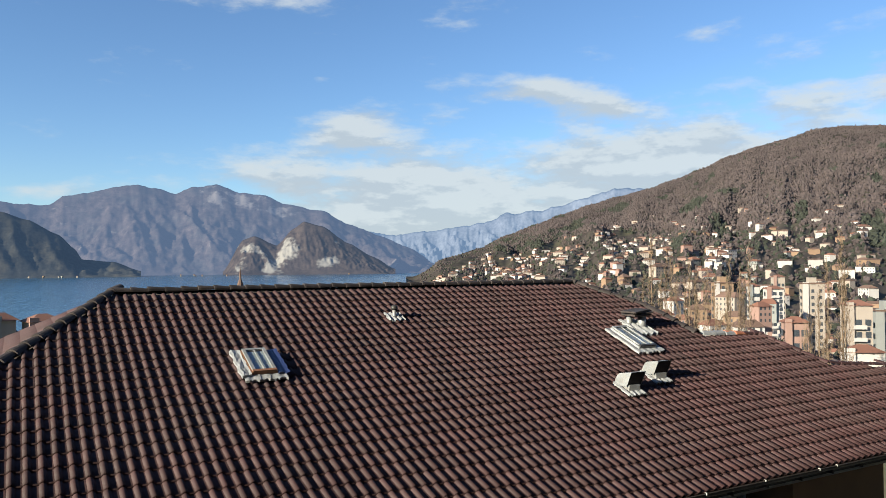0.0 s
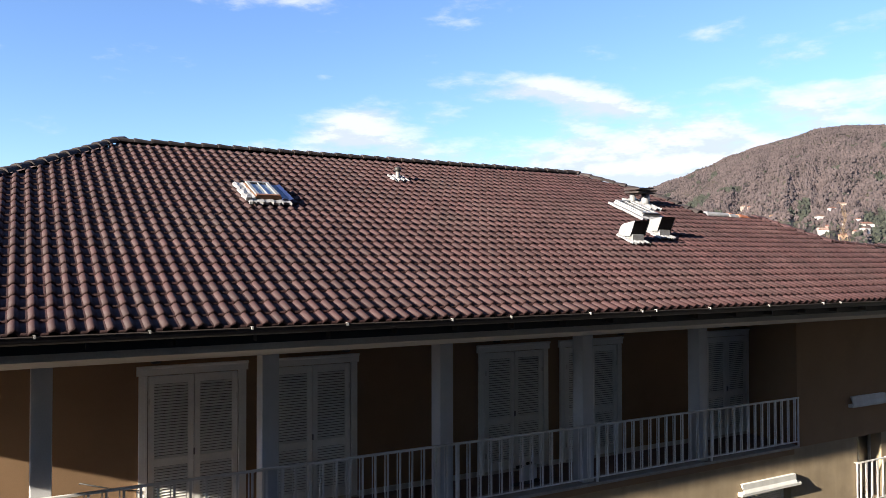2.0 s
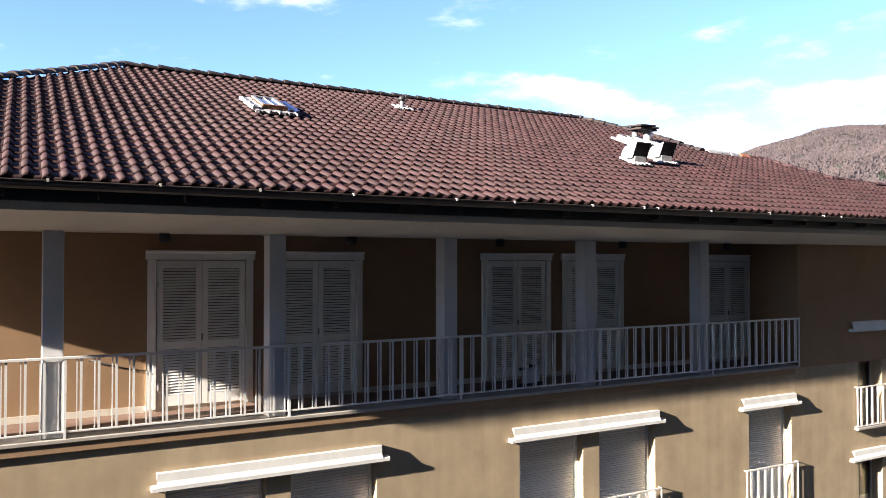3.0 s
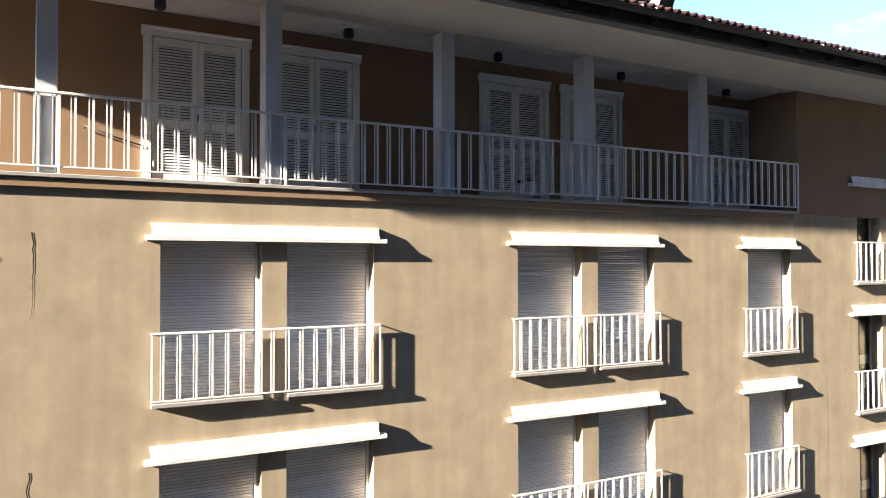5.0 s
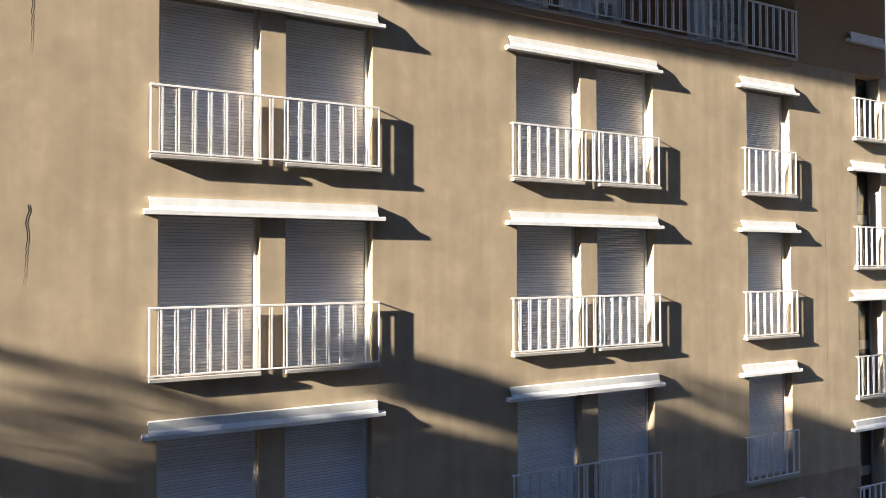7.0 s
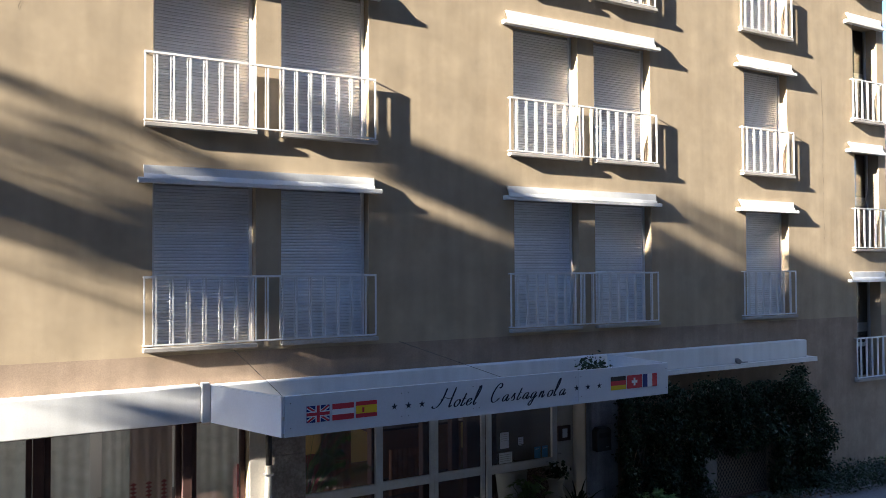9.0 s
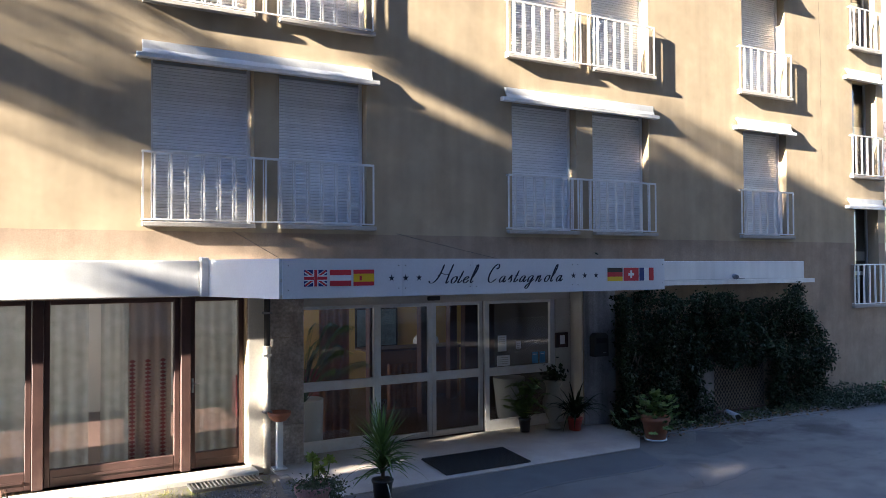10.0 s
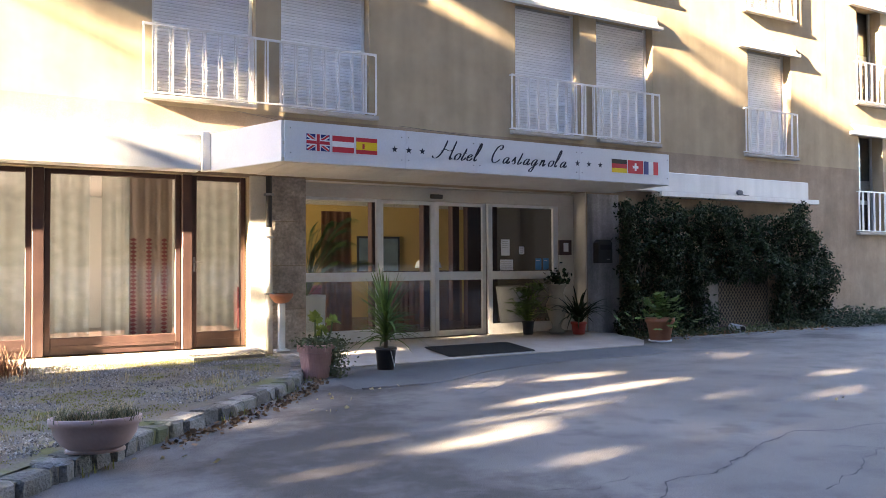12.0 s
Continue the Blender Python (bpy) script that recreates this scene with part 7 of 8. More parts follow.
# second colour of each: haze put into the slope as emission
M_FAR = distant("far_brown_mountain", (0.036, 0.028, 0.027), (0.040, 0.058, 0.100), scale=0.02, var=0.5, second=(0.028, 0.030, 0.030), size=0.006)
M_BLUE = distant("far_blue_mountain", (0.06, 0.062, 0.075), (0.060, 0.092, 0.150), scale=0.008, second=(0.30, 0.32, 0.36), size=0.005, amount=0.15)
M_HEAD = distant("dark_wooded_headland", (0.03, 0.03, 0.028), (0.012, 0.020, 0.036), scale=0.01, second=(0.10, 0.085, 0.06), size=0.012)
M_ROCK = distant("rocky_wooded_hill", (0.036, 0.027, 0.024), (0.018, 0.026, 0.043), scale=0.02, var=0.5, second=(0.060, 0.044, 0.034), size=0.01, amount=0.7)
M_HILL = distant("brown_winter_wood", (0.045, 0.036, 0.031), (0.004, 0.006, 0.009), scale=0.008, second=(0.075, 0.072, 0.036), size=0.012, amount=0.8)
M_WOOD_FAR = material("bare_brown_trees", (0.060, 0.045, 0.045), 0.95, 0.25, 0.02, 0.3, 0, island=0.22)
M_PINE_FAR = material("dark_conifers", (0.027, 0.030, 0.022), 0.95, 0.25, 0.02, 0.3, 0, island=0.35)
M_MEADOW = material("pale_meadow", (0.20, 0.19, 0.075), 0.95, 0.2, 0.02, 0.2, 0)
M_WATER = material("lake_water", (0.026, 0.078, 0.145), 0.22, 0.12, 0.004, 0.25, 0.25, thick=0.3)
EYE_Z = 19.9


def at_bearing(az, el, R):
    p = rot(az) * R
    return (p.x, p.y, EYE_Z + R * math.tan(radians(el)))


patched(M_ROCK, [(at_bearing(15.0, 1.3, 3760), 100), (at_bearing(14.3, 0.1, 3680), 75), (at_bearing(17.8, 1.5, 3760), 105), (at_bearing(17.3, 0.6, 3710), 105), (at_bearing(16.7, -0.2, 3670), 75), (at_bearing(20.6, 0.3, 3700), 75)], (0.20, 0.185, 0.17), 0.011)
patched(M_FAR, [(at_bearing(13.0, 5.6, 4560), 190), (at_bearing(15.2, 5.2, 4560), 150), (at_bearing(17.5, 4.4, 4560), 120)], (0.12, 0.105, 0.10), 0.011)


def level(profile, az):
    if az <= profile[0][0]:
        return profile[0][1]
    for (a, ea), (b, eb) in zip(profile, profile[1:]):
        if az <= b:
            t = (az - a) / (b - a)
            t = t * t * (3 - 2 * t) * 0.5 + t * 0.5
            return ea + (eb - ea) * t
    return profile[-1][1]


def fractal(x, y, z=0.0, octaves=5):
    return noise.fractal(Vector((x, y, z)), 1.0, 2.0, octaves)


def range_mesh(name, mat, profile, near, far, base, na, nr, rough, grain, label, power=1.25, back=60):
    """A slope seen from the drive: from its foot at the distance near up to its skyline at far."""
    a0, a1 = profile[0][0], profile[-1][0]
    bm = bmesh.new()
    rows = []
    for i in range(na + 1):
        az = a0 + (a1 - a0) * i / na
        e = level(profile, az)
        top = EYE_Z + far * math.tan(radians(e)) + rough * 0.06 * fractal(az * 1.1, 3.3)
        row = []
        for j in range(nr + 1):
            v = j / nr
            R = near + (far - near) * v
            p = rot(az) * R
            bend = az * grain + 0.9 * v + 0.25 * fractal(az * 0.5, v * 2.2, 6.1, 3)
            spur = noise.ridged_multi_fractal(Vector((bend, v * 0.6, 1.7)), 1.1, 2.1, 4, 1.0, 2.0)
            swell = math.sin(math.pi * min(v * 1.02, 1.0))
            z = base + (top - base) * v ** power + rough * swell * 0.42 * (spur - 1.2) + rough * 0.16 * swell * fractal(az * grain * 6, v * 10, 2.0, 6)
            row.append(bm.verts.new((p.x, p.y, max(z, base))))
        p = rot(az) * (far + back)
        row.append(bm.verts.new((p.x, p.y, base)))
        rows.append(row)
    for a, b in zip(rows, rows[1:]):
        for j in range(nr + 1):
            bm.faces.new((a[j], b[j], b[j + 1], a[j + 1])).smooth = True
    return tagged(part(name, bm, mat), label, "mountain", kind="structure")


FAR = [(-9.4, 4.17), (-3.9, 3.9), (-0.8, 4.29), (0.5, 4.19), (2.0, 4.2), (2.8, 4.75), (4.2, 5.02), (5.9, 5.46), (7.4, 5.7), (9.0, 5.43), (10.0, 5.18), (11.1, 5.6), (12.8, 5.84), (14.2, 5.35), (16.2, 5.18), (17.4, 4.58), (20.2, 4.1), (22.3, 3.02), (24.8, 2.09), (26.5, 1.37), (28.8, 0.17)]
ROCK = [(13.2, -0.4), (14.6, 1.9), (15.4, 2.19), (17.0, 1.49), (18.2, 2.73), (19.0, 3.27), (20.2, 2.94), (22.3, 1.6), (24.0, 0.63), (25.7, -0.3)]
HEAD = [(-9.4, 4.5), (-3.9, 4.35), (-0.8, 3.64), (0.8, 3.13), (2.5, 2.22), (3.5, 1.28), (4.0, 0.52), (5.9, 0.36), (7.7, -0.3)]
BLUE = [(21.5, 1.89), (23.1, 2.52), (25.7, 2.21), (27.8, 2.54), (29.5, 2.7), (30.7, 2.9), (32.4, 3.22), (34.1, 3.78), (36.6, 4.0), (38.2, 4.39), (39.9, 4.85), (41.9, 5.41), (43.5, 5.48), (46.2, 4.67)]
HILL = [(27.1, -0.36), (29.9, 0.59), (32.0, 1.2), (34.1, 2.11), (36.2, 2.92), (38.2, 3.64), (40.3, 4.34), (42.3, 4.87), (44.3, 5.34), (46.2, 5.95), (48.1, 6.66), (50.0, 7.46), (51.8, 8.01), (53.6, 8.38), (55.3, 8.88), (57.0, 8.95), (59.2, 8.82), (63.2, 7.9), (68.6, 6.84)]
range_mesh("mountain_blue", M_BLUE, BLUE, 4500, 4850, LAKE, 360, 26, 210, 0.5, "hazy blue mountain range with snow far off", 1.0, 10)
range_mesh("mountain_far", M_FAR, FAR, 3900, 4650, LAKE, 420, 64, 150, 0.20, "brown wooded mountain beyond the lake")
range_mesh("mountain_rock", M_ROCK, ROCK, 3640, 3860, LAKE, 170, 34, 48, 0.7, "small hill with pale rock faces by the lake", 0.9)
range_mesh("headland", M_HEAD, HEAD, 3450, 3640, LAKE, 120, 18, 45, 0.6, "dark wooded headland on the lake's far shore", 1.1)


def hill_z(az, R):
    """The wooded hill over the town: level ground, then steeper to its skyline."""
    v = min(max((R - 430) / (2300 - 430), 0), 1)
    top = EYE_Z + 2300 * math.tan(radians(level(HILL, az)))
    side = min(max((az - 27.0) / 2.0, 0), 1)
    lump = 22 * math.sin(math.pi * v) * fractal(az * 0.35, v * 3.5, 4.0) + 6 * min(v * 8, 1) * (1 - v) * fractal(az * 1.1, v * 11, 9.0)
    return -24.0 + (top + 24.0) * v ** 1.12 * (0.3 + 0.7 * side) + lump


bm = bmesh.new()
rows = []
for i in range(241):
    az = 26.5 + 42 * i / 240
    row = []
    for j in range(81):
        R = 430 + (2300 - 430) * (j / 80) ** 1.3
        p = rot(az) * R
        row.append(bm.verts.new((p.x, p.y, hill_z(az, R) + (0.5 if j else -0.5))))
    p = rot(az) * 2500
    row.append(bm.verts.new((p.x, p.y, -24.0)))
    rows.append(row)
for a, b in zip(rows, rows[1:]):
    for j in range(81):
        bm.faces.new((a[j], b[j], b[j + 1], a[j + 1])).smooth = True
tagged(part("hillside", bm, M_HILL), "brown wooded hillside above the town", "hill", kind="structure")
# the lake
bm = bmesh.new()
inner, outer = [], []
for i in range(61):
    az = -30 + 58.5 * i / 60
    p, q = rot(az) * (560 + 40 * math.sin(az * 0.4) + max(az - 8, 0) * 12), rot(az) * 4400
    inner.append(bm.verts.new((p.x, p.y, LAKE)))
    outer.append(bm.verts.new((q.x, q.y, LAKE)))
for i in range(60):
    bm.faces.new((inner[i], inner[i + 1], outer[i + 1], outer[i]))
tagged(part("water", bm, M_WATER), "blue lake with small ripples", "lake", kind="structure")


# ---- woods on the hill: one mass of small uneven crowns ----
def tufts(name, mat, places, seed, label):
    r = random.Random(seed)
    vs, fs = [], []
    for p, h, w in places:
        k = len(vs)
        n = 5
        t = r.uniform(0, 6)
        for ring, zz in ((0.55, 0.12), (1.0, 0.5)):
            for i in range(n):
                a = t + 2 * math.pi * i / n
                q = w * ring * r.uniform(0.55, 1.25)
                vs.append((p[0] + q * math.cos(a), p[1] + q * math.sin(a), p[2] + h * zz * r.uniform(0.7, 1.2)))
        vs.append((p[0] + r.uniform(-w, w) * 0.5, p[1] + r.uniform(-w, w) * 0.5, p[2] + h * r.uniform(0.62, 0.85)))
        for i in range(n):
            j = (i + 1) % n
            fs += [(k + i, k + j, k + n + j, k + n + i), (k + n + i, k + n + j, k + 2 * n)]
    me = bpy.data.meshes.new(name)
    me.from_pydata(vs, [], fs)
    me.materials.append(mat)
    return tagged(new(name, me), label, "wood", kind="stuff")


r = random.Random(91)
woods, pines = [], []
for _ in range(80000):
    az, v = r.uniform(27.5, 67), r.random() ** 1.25
    R = 480 + 1810 * v
    e = math.degrees(math.atan2(hill_z(az, R) - EYE_Z, R))
    town = 1.7 + 0.9 * math.sin(az * 0.5)
    n = fractal(az * 0.6, R * 0.004, 2.0)
    if e < town and r.random() < 0.86 + 0.25 * n:
        continue
    p = rot(az) * R
    item = ((p.x, p.y, hill_z(az, R) - 1), r.uniform(4, 9), r.uniform(1.3, 2.7))
    (pines if n > 0.18 + 0.05 * e or (e < 2.2 and r.random() < 0.3) else woods).append(item)
tufts("bare_wood", M_WOOD_FAR, woods, 92, "bare brown winter wood on the hillside")
tufts("conifer_wood", M_PINE_FAR, pines, 93, "dark green conifers on the hillside")
shore = []
for _ in range(900):
    az = r.uniform(-12, 30)
    R = r.uniform(330, 560)
    p = rot(az) * R
    shore.append(((p.x, p.y, land_z(p.x, p.y) - 0.5), r.uniform(3, 8), r.uniform(2, 4)))
tufts("lakeside_trees", M_PINE_FAR, shore, 94, "dark trees along the near lake shore")
plain = []
for _ in range(6400):
    az = r.uniform(28, 66)
    R = r.uniform(180, 1150)
    p = rot(az) * R
    plain.append(((p.x, p.y, (hill_z(az, R) if R > 450 else land_z(p.x, p.y)) - 0.5), r.uniform(2, 6), r.uniform(1.4, 3.0)))
tufts("town_trees", M_WOOD_FAR, plain[:3000], 95, "bare brown trees between the town's houses")
tufts("town_evergreens", M_PINE_FAR, plain[3000:], 96, "dark evergreens between the town's houses")

# ---- the town ----
WALLS = [material("house_" + n, c, 0.9, 0.06, 0.3, 4, 0) for n, c in (("white", (0.38, 0.345, 0.33)), ("cream", (0.28, 0.232, 0.20)), ("pink", (0.25, 0.155, 0.13)), ("orange", (0.21, 0.135, 0.09)), ("grey", (0.19, 0.19, 0.185)))]
M_ROOFS = [material("town_roof_" + n, c, 0.85, 0.15, 0.2, 4, 0, rnd=0.25) for n, c in (("red", (0.165, 0.075, 0.052)), ("brown", (0.12, 0.072, 0.055)))]
M_PANE = material("dark_window_pane", (0.04, 0.045, 0.055), 0.3, 0.1)


def house(w, d, h, wall_mat, roof_mat, flat=False):
    t = thing("house", "small rendered house with a tiled roof in the town", "house", "houses of the town")
    part("wall", boxed(-w / 2, w / 2, -d / 2, d / 2, -4, h), wall_mat, t)
    bm = bmesh.new()
    o, rise = 0.6, (0.4 if flat else 0.32 * d)
    pts = [(-w / 2 - o, -d / 2 - o, h), (w / 2 + o, -d / 2 - o, h), (w / 2 + o, d / 2 + o, h), (-w / 2 - o, d / 2 + o, h), (-w / 2 + d * 0.3, 0, h + rise), (w / 2 - d * 0.3, 0, h + rise)]
    vs = [bm.verts.new(p) for p in pts]
    for q in ((0, 1, 5, 4), (1, 2, 5), (2, 3, 4, 5), (3, 0, 4), (3, 2, 1, 0)):
        bm.faces.new([vs[i] for i in q])
    part("roof", bm, roof_mat, t)
    floors = int(h // 2.8)
    n = max(int(w // 2.6), 2)
    bm = bmesh.new()
    for k in range(floors):
        for i in range(n):
            x = -w / 2 + w * (i + 0.5) / n
            for y in (-d / 2 - 0.03, d / 2):
                box(bm, x - 0.5, x + 0.5, y, y + 0.03, k * 2.9 + 0.9, k * 2.9 + 2.3)
    tagged(part("window", bm, M_PANE, t), kind="stuff")
    return t


kinds = []
for i, (w, d, h, wm, rm, fl) in enumerate(((10, 8, 6.6, 0, 0, 0), (11, 8, 6.4, 1, 0, 0), (8, 7, 8.4, 2, 0, 0), (13, 9, 8.4, 0, 1, 0), (9, 8, 6.4, 3, 1, 0), (15, 9, 8.6, 1, 1, 0), (10, 8, 6.2, 4, 0, 0), (12, 8, 6.4, 0, 1, 1))):
    hs = house(w, d, h, WALLS[wm], M_ROOFS[rm], fl)
    az = 33 + i * 2.4
    R = 560 + 30 * i
    p = rot(az) * R
    hs.location = (p.x, p.y, hill_z(az, R))
    kinds.append(hs)
taken = []
tries = 0
while len(taken) < 235 and tries < 12000:
    tries += 1
    az = r.uniform(28.0, 61.5)
    R = 340 + 900 * r.random() ** 0.8
    up_hill = R > 470
    p = rot(az) * R
    z = hill_z(az, R) if up_hill else land_z(p.x, p.y)
    e = math.degrees(math.atan2(z - EYE_Z, R))
    if e > 3.6 or (e > 0.8 and r.random() < 0.6) or fractal(az * 0.6, R * 0.004, 2.0) > 0.30:
        continue
    if any((p - q).length < 11 for q in taken):
        continue
    taken.append(p)
    k = r.uniform(0.45, 0.72)
    copy_thing(r.choice(kinds), pose(p.x, p.y, z, 0, 0, -az + r.uniform(-60, 60)) @ Matrix.Diagonal((k * r.uniform(0.8, 1.4), k, k, 1.0)))
for k, (az, R) in enumerate(((-4.0, 300), (-2.2, 270), (0.6, 330), (1.6, 310), (2.6, 350), (3.6, 300), (-0.6, 360), (5.0, 380), (-6.0, 320), (9, 420), (2.0, 420))):
    p = rot(az) * R
    copy_thing(kinds[(k * 3) % 8], pose(p.x, p.y, land_z(p.x, p.y), 0, 0, 20 * k))
# the rest of the town, too far off to tell apart
hv, hf, hm = [], [], []
n_far = 0
while n_far < 380:
    az = r.uniform(28.5, 62.0)
    R = 420 + 1000 * r.random() ** 0.8
    p = rot(az) * R
    z = hill_z(az, R) if R > 470 else land_z(p.x, p.y)
    e = math.degrees(math.atan2(z - EYE_Z, R))
    if e > 3.9 or r.random() < 0.28 * max(e, 0) or fractal(az * 0.6, R * 0.004, 2.0) > 0.34:
        continue
    n_far += 1
    a, w, d, h = radians(-az + r.uniform(-60, 60)), r.uniform(3.0, 7.5), r.uniform(2.4, 4.0), r.uniform(3.0, 6.5)
    ca, sa = math.cos(a), math.sin(a)
    k = len(hv)
    for x, y, zz in [(i * w, j * d, g) for g in (-3, h) for i, j in ((-1, -1), (1, -1), (1, 1), (-1, 1))] + [(i * w * 1.08, j * d * 1.12, h + 0.05) for i, j in ((-1, -1), (1, -1), (1, 1), (-1, 1))] + [(-w * 0.6, 0, h + d * 0.45), (w * 0.6, 0, h + d * 0.45)]:
        hv.append((p.x + ca * x * 0.8 - sa * y * 0.8, p.y + sa * x * 0.8 + ca * y * 0.8, z + zz * 0.8))
    colour = r.choice((0, 0, 0, 1, 1, 2, 3))
    for q in ((0, 1, 5, 4), (1, 2, 6, 5), (2, 3, 7, 6), (3, 0, 4, 7)):
        hf.append([k + i for i in q])
        hm.append(colour)
    for q in ((8, 9, 13, 12), (9, 10, 13), (10, 11, 12, 13), (11, 8, 12)):
        hf.append([k + i for i in q])
        hm.append(4 + k // 14 % 2)
me = bpy.data.meshes.new("distant_houses")
me.from_pydata(hv, [], hf)
for m in WALLS[:4] + M_ROOFS:
    me.materials.append(m)
me.polygons.foreach_set("material_index", hm)
tagged(new("distant_houses", me), "pale houses with red roofs scattered over the hillside", "houses", kind="stuff")
# villages on the far shore
for k in range(12):
    az = r.choice((r.gauss(3.2, 1.5), r.gauss(10.5, 1.4), r.gauss(11, 1.0), r.uniform(9, 26)))
    p = rot(az) * r.uniform(3400, 3440)
    copy_thing(kinds[r.choice((4, 6, 1, 2))], pose(p.x, p.y, LAKE - 1 + r.uniform(0, 6), 0, 0, r.uniform(0, 90)) @ Matrix.Diagonal((0.7, 0.7, 0.6, 1.0)))


def block(az, R, w, d, top, wall_mat, side_mat, balconies, label):
    """A block of flats with windows in rows and, on one face, balconies."""
    p = rot(az) * R
    z0 = land_z(p.x, p.y)
    t = thing("apartment_block", label, "apartment block", "flats of the town")
    t.matrix_world = pose(p.x, p.y, z0, 0, 0, -az + 18)
    h = top - z0
    part("wall", boxed(-w / 2, w / 2, -d / 2, d / 2, -2, h), wall_mat, t)
    part("stair_wall", boxed(-w / 2 - 0.4, -w / 2 + w * 0.22, -d / 2 - 0.5, -d / 2 - 0.02, -2, h + 0.8), side_mat, t)
    if w > 6:
        part("roof", boxed(-w / 2 - 0.5, w / 2 + 0.5, -d / 2 - 0.6, d / 2 + 0.5, h + 0.01, h + 0.5), M_ROOFS[1], t)
        part("roof_hut", boxed(-w * 0.2, w * 0.15, -2, 2, h + 0.51, h + 2.8), wall_mat, t)
    else:
        bm = bmesh.new()
        vs = [bm.verts.new(p) for p in ((-w / 2 - 0.5, -d / 2 - 0.6, h + 0.01), (w / 2 + 0.5, -d / 2 - 0.6, h + 0.01), (w / 2 + 0.5, d / 2 + 0.5, h + 0.01), (-w / 2 - 0.5, d / 2 + 0.5, h + 0.01), (-w * 0.15, 0, h + 1.3), (w * 0.15, 0, h + 1.3))]
        for q in ((0, 1, 5, 4), (1, 2, 5), (2, 3, 4, 5), (3, 0, 4), (3, 2, 1, 0)):
            bm.faces.new([vs[i] for i in q])
        part("roof", bm, M_ROOFS[0], t, "reddish hipped roof")
    win = mesh_of("window", boxed(-0.65, 0.65, -0.03, 0.03, 0, 1.5), M_PANE)
    bal = mesh_of("balcony", box(boxed(-1.5, 1.5, -1.1, -0.02, 0, 0.15), -1.5, 1.5, -1.1, -1.0, 0.16, 1.0), WALLS[0])
    n = max(int(w * 0.75 / 3.2), 2)
    for k in range(int(h / 3.0)):
        for i in range(n):
            x = -w / 2 + w * 0.24 + (w * 0.76) * (i + 0.5) / n
            shared("window", win, t, pose(x, -d / 2 - 0.02, k * 3.0 + 0.9))
            if balconies and i % 2 == 0:
                shared("balcony", bal, t, pose(x, -d / 2 - 0.04, k * 3.0 + 0.1))
        for j in range(max(int(d / 4), 1)):
            shared("window", win, t, pose(-w / 2 - 0.42, -d / 2 + d * (j + 0.5) / max(int(d / 4), 1), k * 3.0 + 0.9, 0, 0, 90))
    return t


block(49.3, 345, 7.5, 6, 11.2, WALLS[3], WALLS[0], True, "tan block of flats with white balconies")
block(51.3, 350, 3.6, 6, 9.8, WALLS[0], WALLS[4], False, "white block of flats in the town")
block(52.6, 330, 6, 6, 9.4, WALLS[0], WALLS[2], True, "white and red-brown block of flats")
block(52.9, 450, 5.5, 6, 12.0, WALLS[1], WALLS[2], False, "beige block of flats with many windows")
block(55.0, 390, 9, 6, 10.0, WALLS[1], WALLS[0], False, "long beige block of flats with a flat roof")
block(57.6, 215, 5.5, 6, 9.2, WALLS[1], WALLS[1], True, "beige block of flats with balconies")
block(59.4, 250, 8, 8, 6.0, WALLS[4], WALLS[4], False, "grey office block in the town")
block(53.9, 190, 4.6, 4, 6.4, WALLS[2], WALLS[2], False, "pink villa with a reddish roof")
block(57.9, 150, 6.0, 3.0, 4.4, WALLS[0], WALLS[0], False, "low white flat-roofed building")
# low houses between the flats and the hotel
for az, R, top, kind, turn in ((45.2, 250, 5.0, 1, 20), (46.6, 235, 3.4, 2, -30), (47.6, 260, 6.2, 4, 10), (48.6, 225, 3.8, 0, 40), (50.1, 240, 5.4, 4, -20), (50.9, 215, 3.2, 3, 15), (51.8, 255, 6.4, 2, 35), (52.3, 280, 7.4, 6, -10), (46.0, 300, 6.8, 0, 50), (49.8, 290, 7.6, 5, -40)):
    p = rot(az) * R
    copy_thing(kinds[kind], pose(p.x, p.y, top - 5.2, 0, 0, turn - az) @ Matrix.Diagonal((0.56, 0.6, 0.62, 1.0)))
block(1.6, 150, 5, 5, 10.6, WALLS[1], WALLS[2], False, "cream villa with a red tiled roof by the lake")
block(-0.7, 150, 3, 4, 11.0, WALLS[4], WALLS[4], False, "grey block of flats by the lake")
block(4.3, 175, 5, 4, 10.0, WALLS[0], WALLS[4], False, "white house with a dark roof by the lake")
church = thing("bell_tower", "grey stone bell tower with a pointed spire", "church tower", at=(*(rot(14.4) * 330).to_2d(), 0))
part("tower", boxed(-2.0, 2.0, -2.0, 2.0, -22, 9.5), WALLS[4], church)
part("cornice", boxed(-2.3, 2.3, -2.3, 2.3, 9.51, 10.0), WALLS[4], church)
part("spire", lathe(bmesh.new(), [(2.1, 10.01), (1.3, 12.2), (0.5, 14.6), (0.08, 19.5)], 8, smooth=False), M_ROOFS[1], church)
boat = thing("lake_beacon", "small dark marker post standing in the lake", "beacon", at=(*(rot(5.3) * 900).to_2d(), LAKE))
part("post", boxed(-0.8, 0.8, -0.8, 0.8, -1, 9), M_F_RED, boat)
part("arm", boxed(-4.0, 4.0, -0.3, 0.3, 2.5, 3.2), M_DARK, boat)


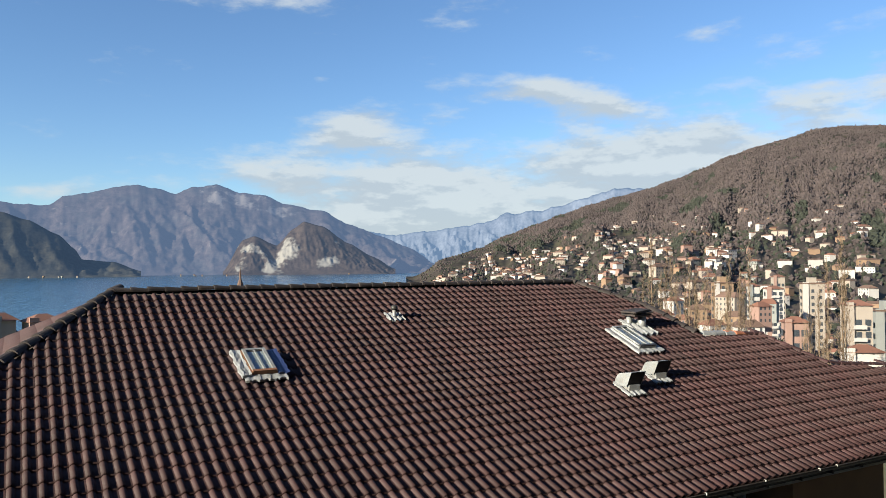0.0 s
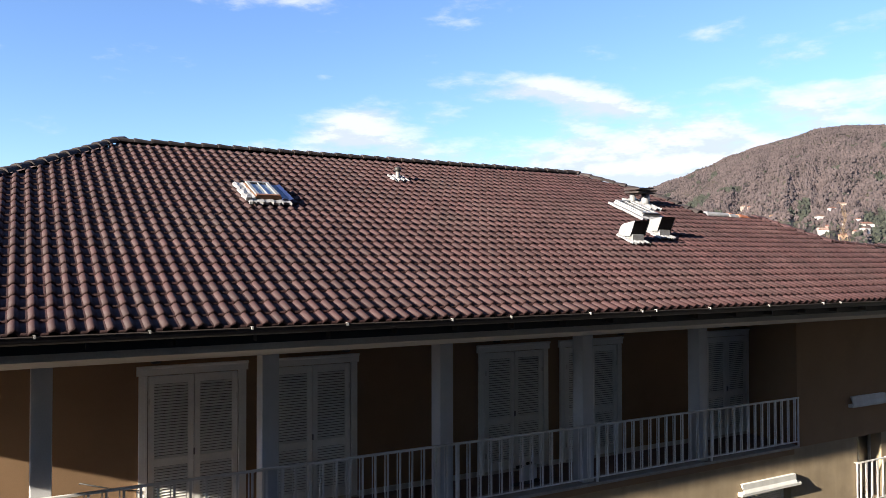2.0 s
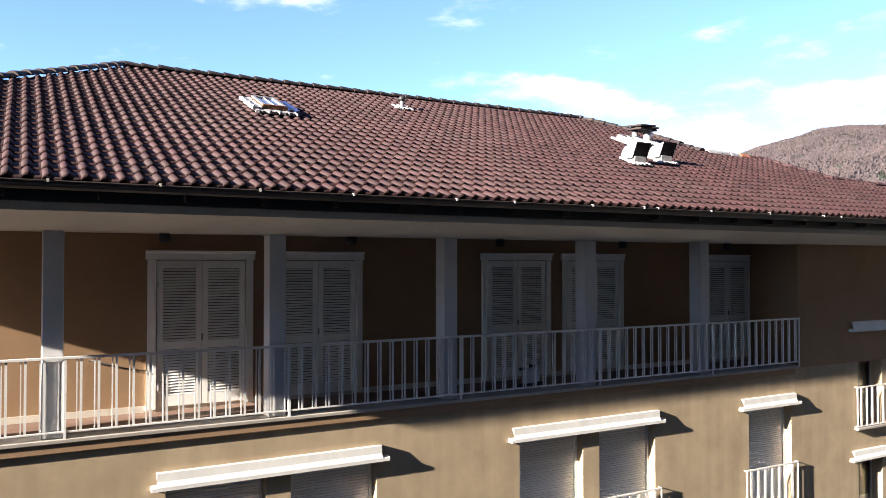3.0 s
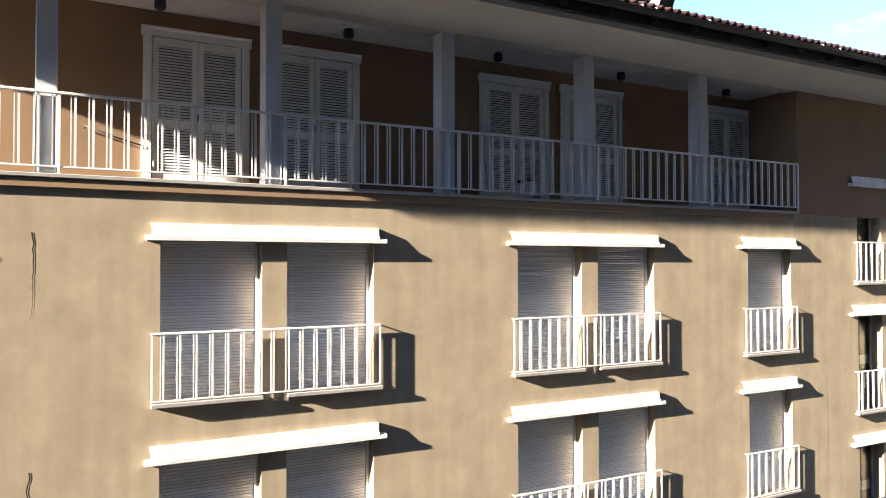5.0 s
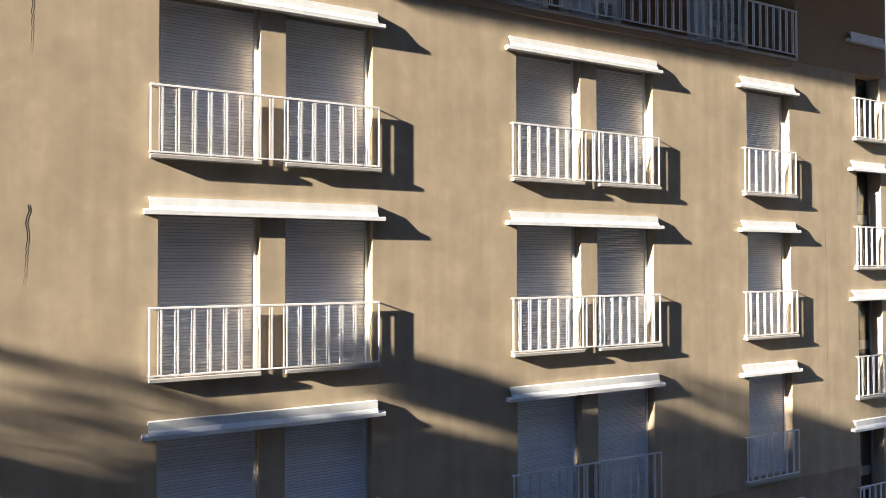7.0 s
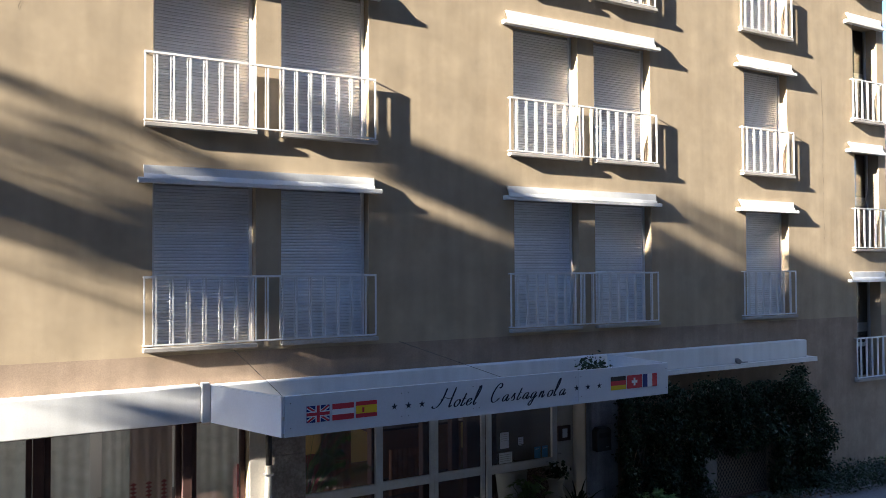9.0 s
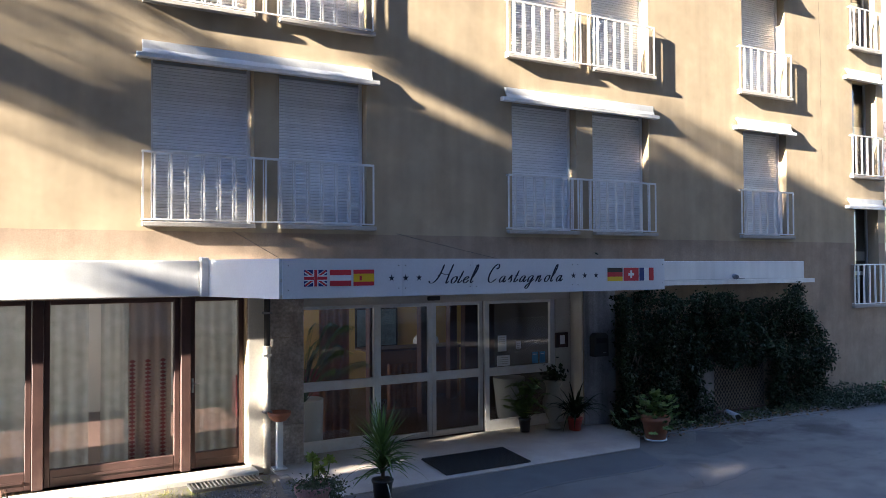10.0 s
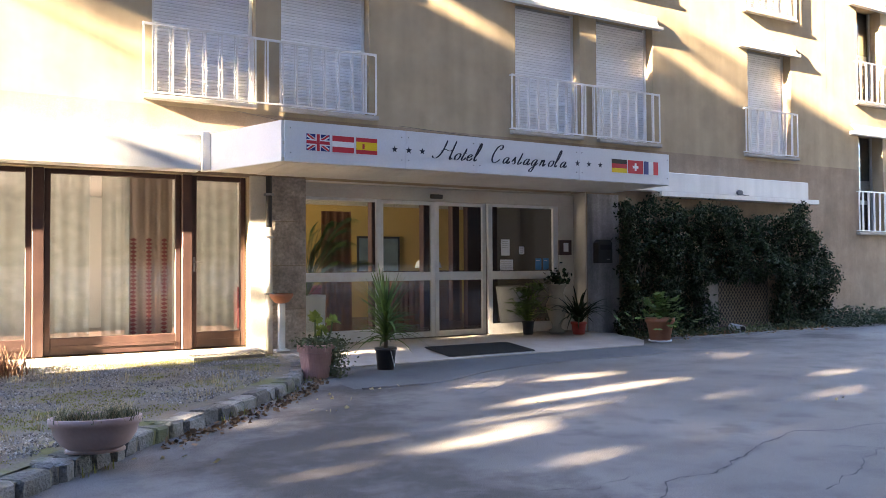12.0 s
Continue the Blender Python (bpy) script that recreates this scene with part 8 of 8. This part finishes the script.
# ---- bare poplars behind the house ----
def bare_tree(seed, h, label):
    r = random.Random(seed)
    t = thing("poplar", label, "tree", "bare trees behind the hotel")
    bm = tube(bmesh.new(), [(0, 0, -2), (0.1, 0, h * 0.4), (0, 0.1, h * 0.75), (0.1, 0, h)], 0.10, 5, 0.15)
    part("trunk", bm, M_TWIG, t)
    bm = bmesh.new()
    for i in range(46):
        z = h * (0.18 + 0.75 * i / 46)
        a, l = r.uniform(0, 6.28), (1 - z / h * 0.7) * r.uniform(1.6, 3.2)
        d = Vector((math.cos(a), math.sin(a), 0))
        tip = Vector((0, 0, z)) + d * l * 0.35 + Vector((0, 0, l))
        tube(bm, [(0, 0, z), Vector((0, 0, z)) + d * l * 0.25 + Vector((0, 0, l * 0.4)), tip], 0.035, 3, 0.35)
        for _ in range(7):
            q = Vector((0, 0, z)).lerp(tip, r.uniform(0.3, 0.95))
            tube(bm, [q, q + Vector((r.gauss(0, 0.35), r.gauss(0, 0.35), r.uniform(0.5, 1.1)))], 0.02, 3, 0.4)
    part("branch_mass", bm, M_TWIG, t)
    return t


pops = [bare_tree(100 + i, h, "bare pale-twigged poplar behind the hotel") for i, h in enumerate((24, 27, 22))]
n = 0
for az0, az1, count, r0, r1 in ((43.8, 51.5, 17, 110, 190), (54.2, 57.2, 7, 85, 120), (46.5, 50.5, 6, 80, 100)):
    for i in range(count):
        az, R = az0 + (az1 - az0) * (i + r.random()) / count, r.uniform(r0, r1)
        p = rot(az) * R
        m = pose(p.x, p.y, land_z(p.x, p.y) - 1.0 - (7.0 if R < 100 else 0.0), 0, 0, r.uniform(0, 360))
        if n < 3:
            pops[n].matrix_world = m
        else:
            copy_thing(pops[n % 3], m)
        n += 1
cedar = thing("conifer", "dark green conifer behind the hotel", "tree", at=(*(rot(53.0) * 150).to_2d(), -8))
part("trunk", tube(bmesh.new(), [(0, 0, -2), (0, 0, 13)], 0.3, 7, 0.2), M_BARK, cedar)
spots = []
for _ in range(2600):
    k = r.random()
    w = 3.6 * (1 - k) + 0.2
    a, d = r.uniform(0, 6.28), w * math.sqrt(r.random())
    spots.append((d * math.cos(a), d * math.sin(a), 1.5 + 12 * k + 0.4 * math.sin(a * 5 + k * 30)))
leaves("crown", M_LEAF, spots, 97, 0.8, 0.3, cedar)
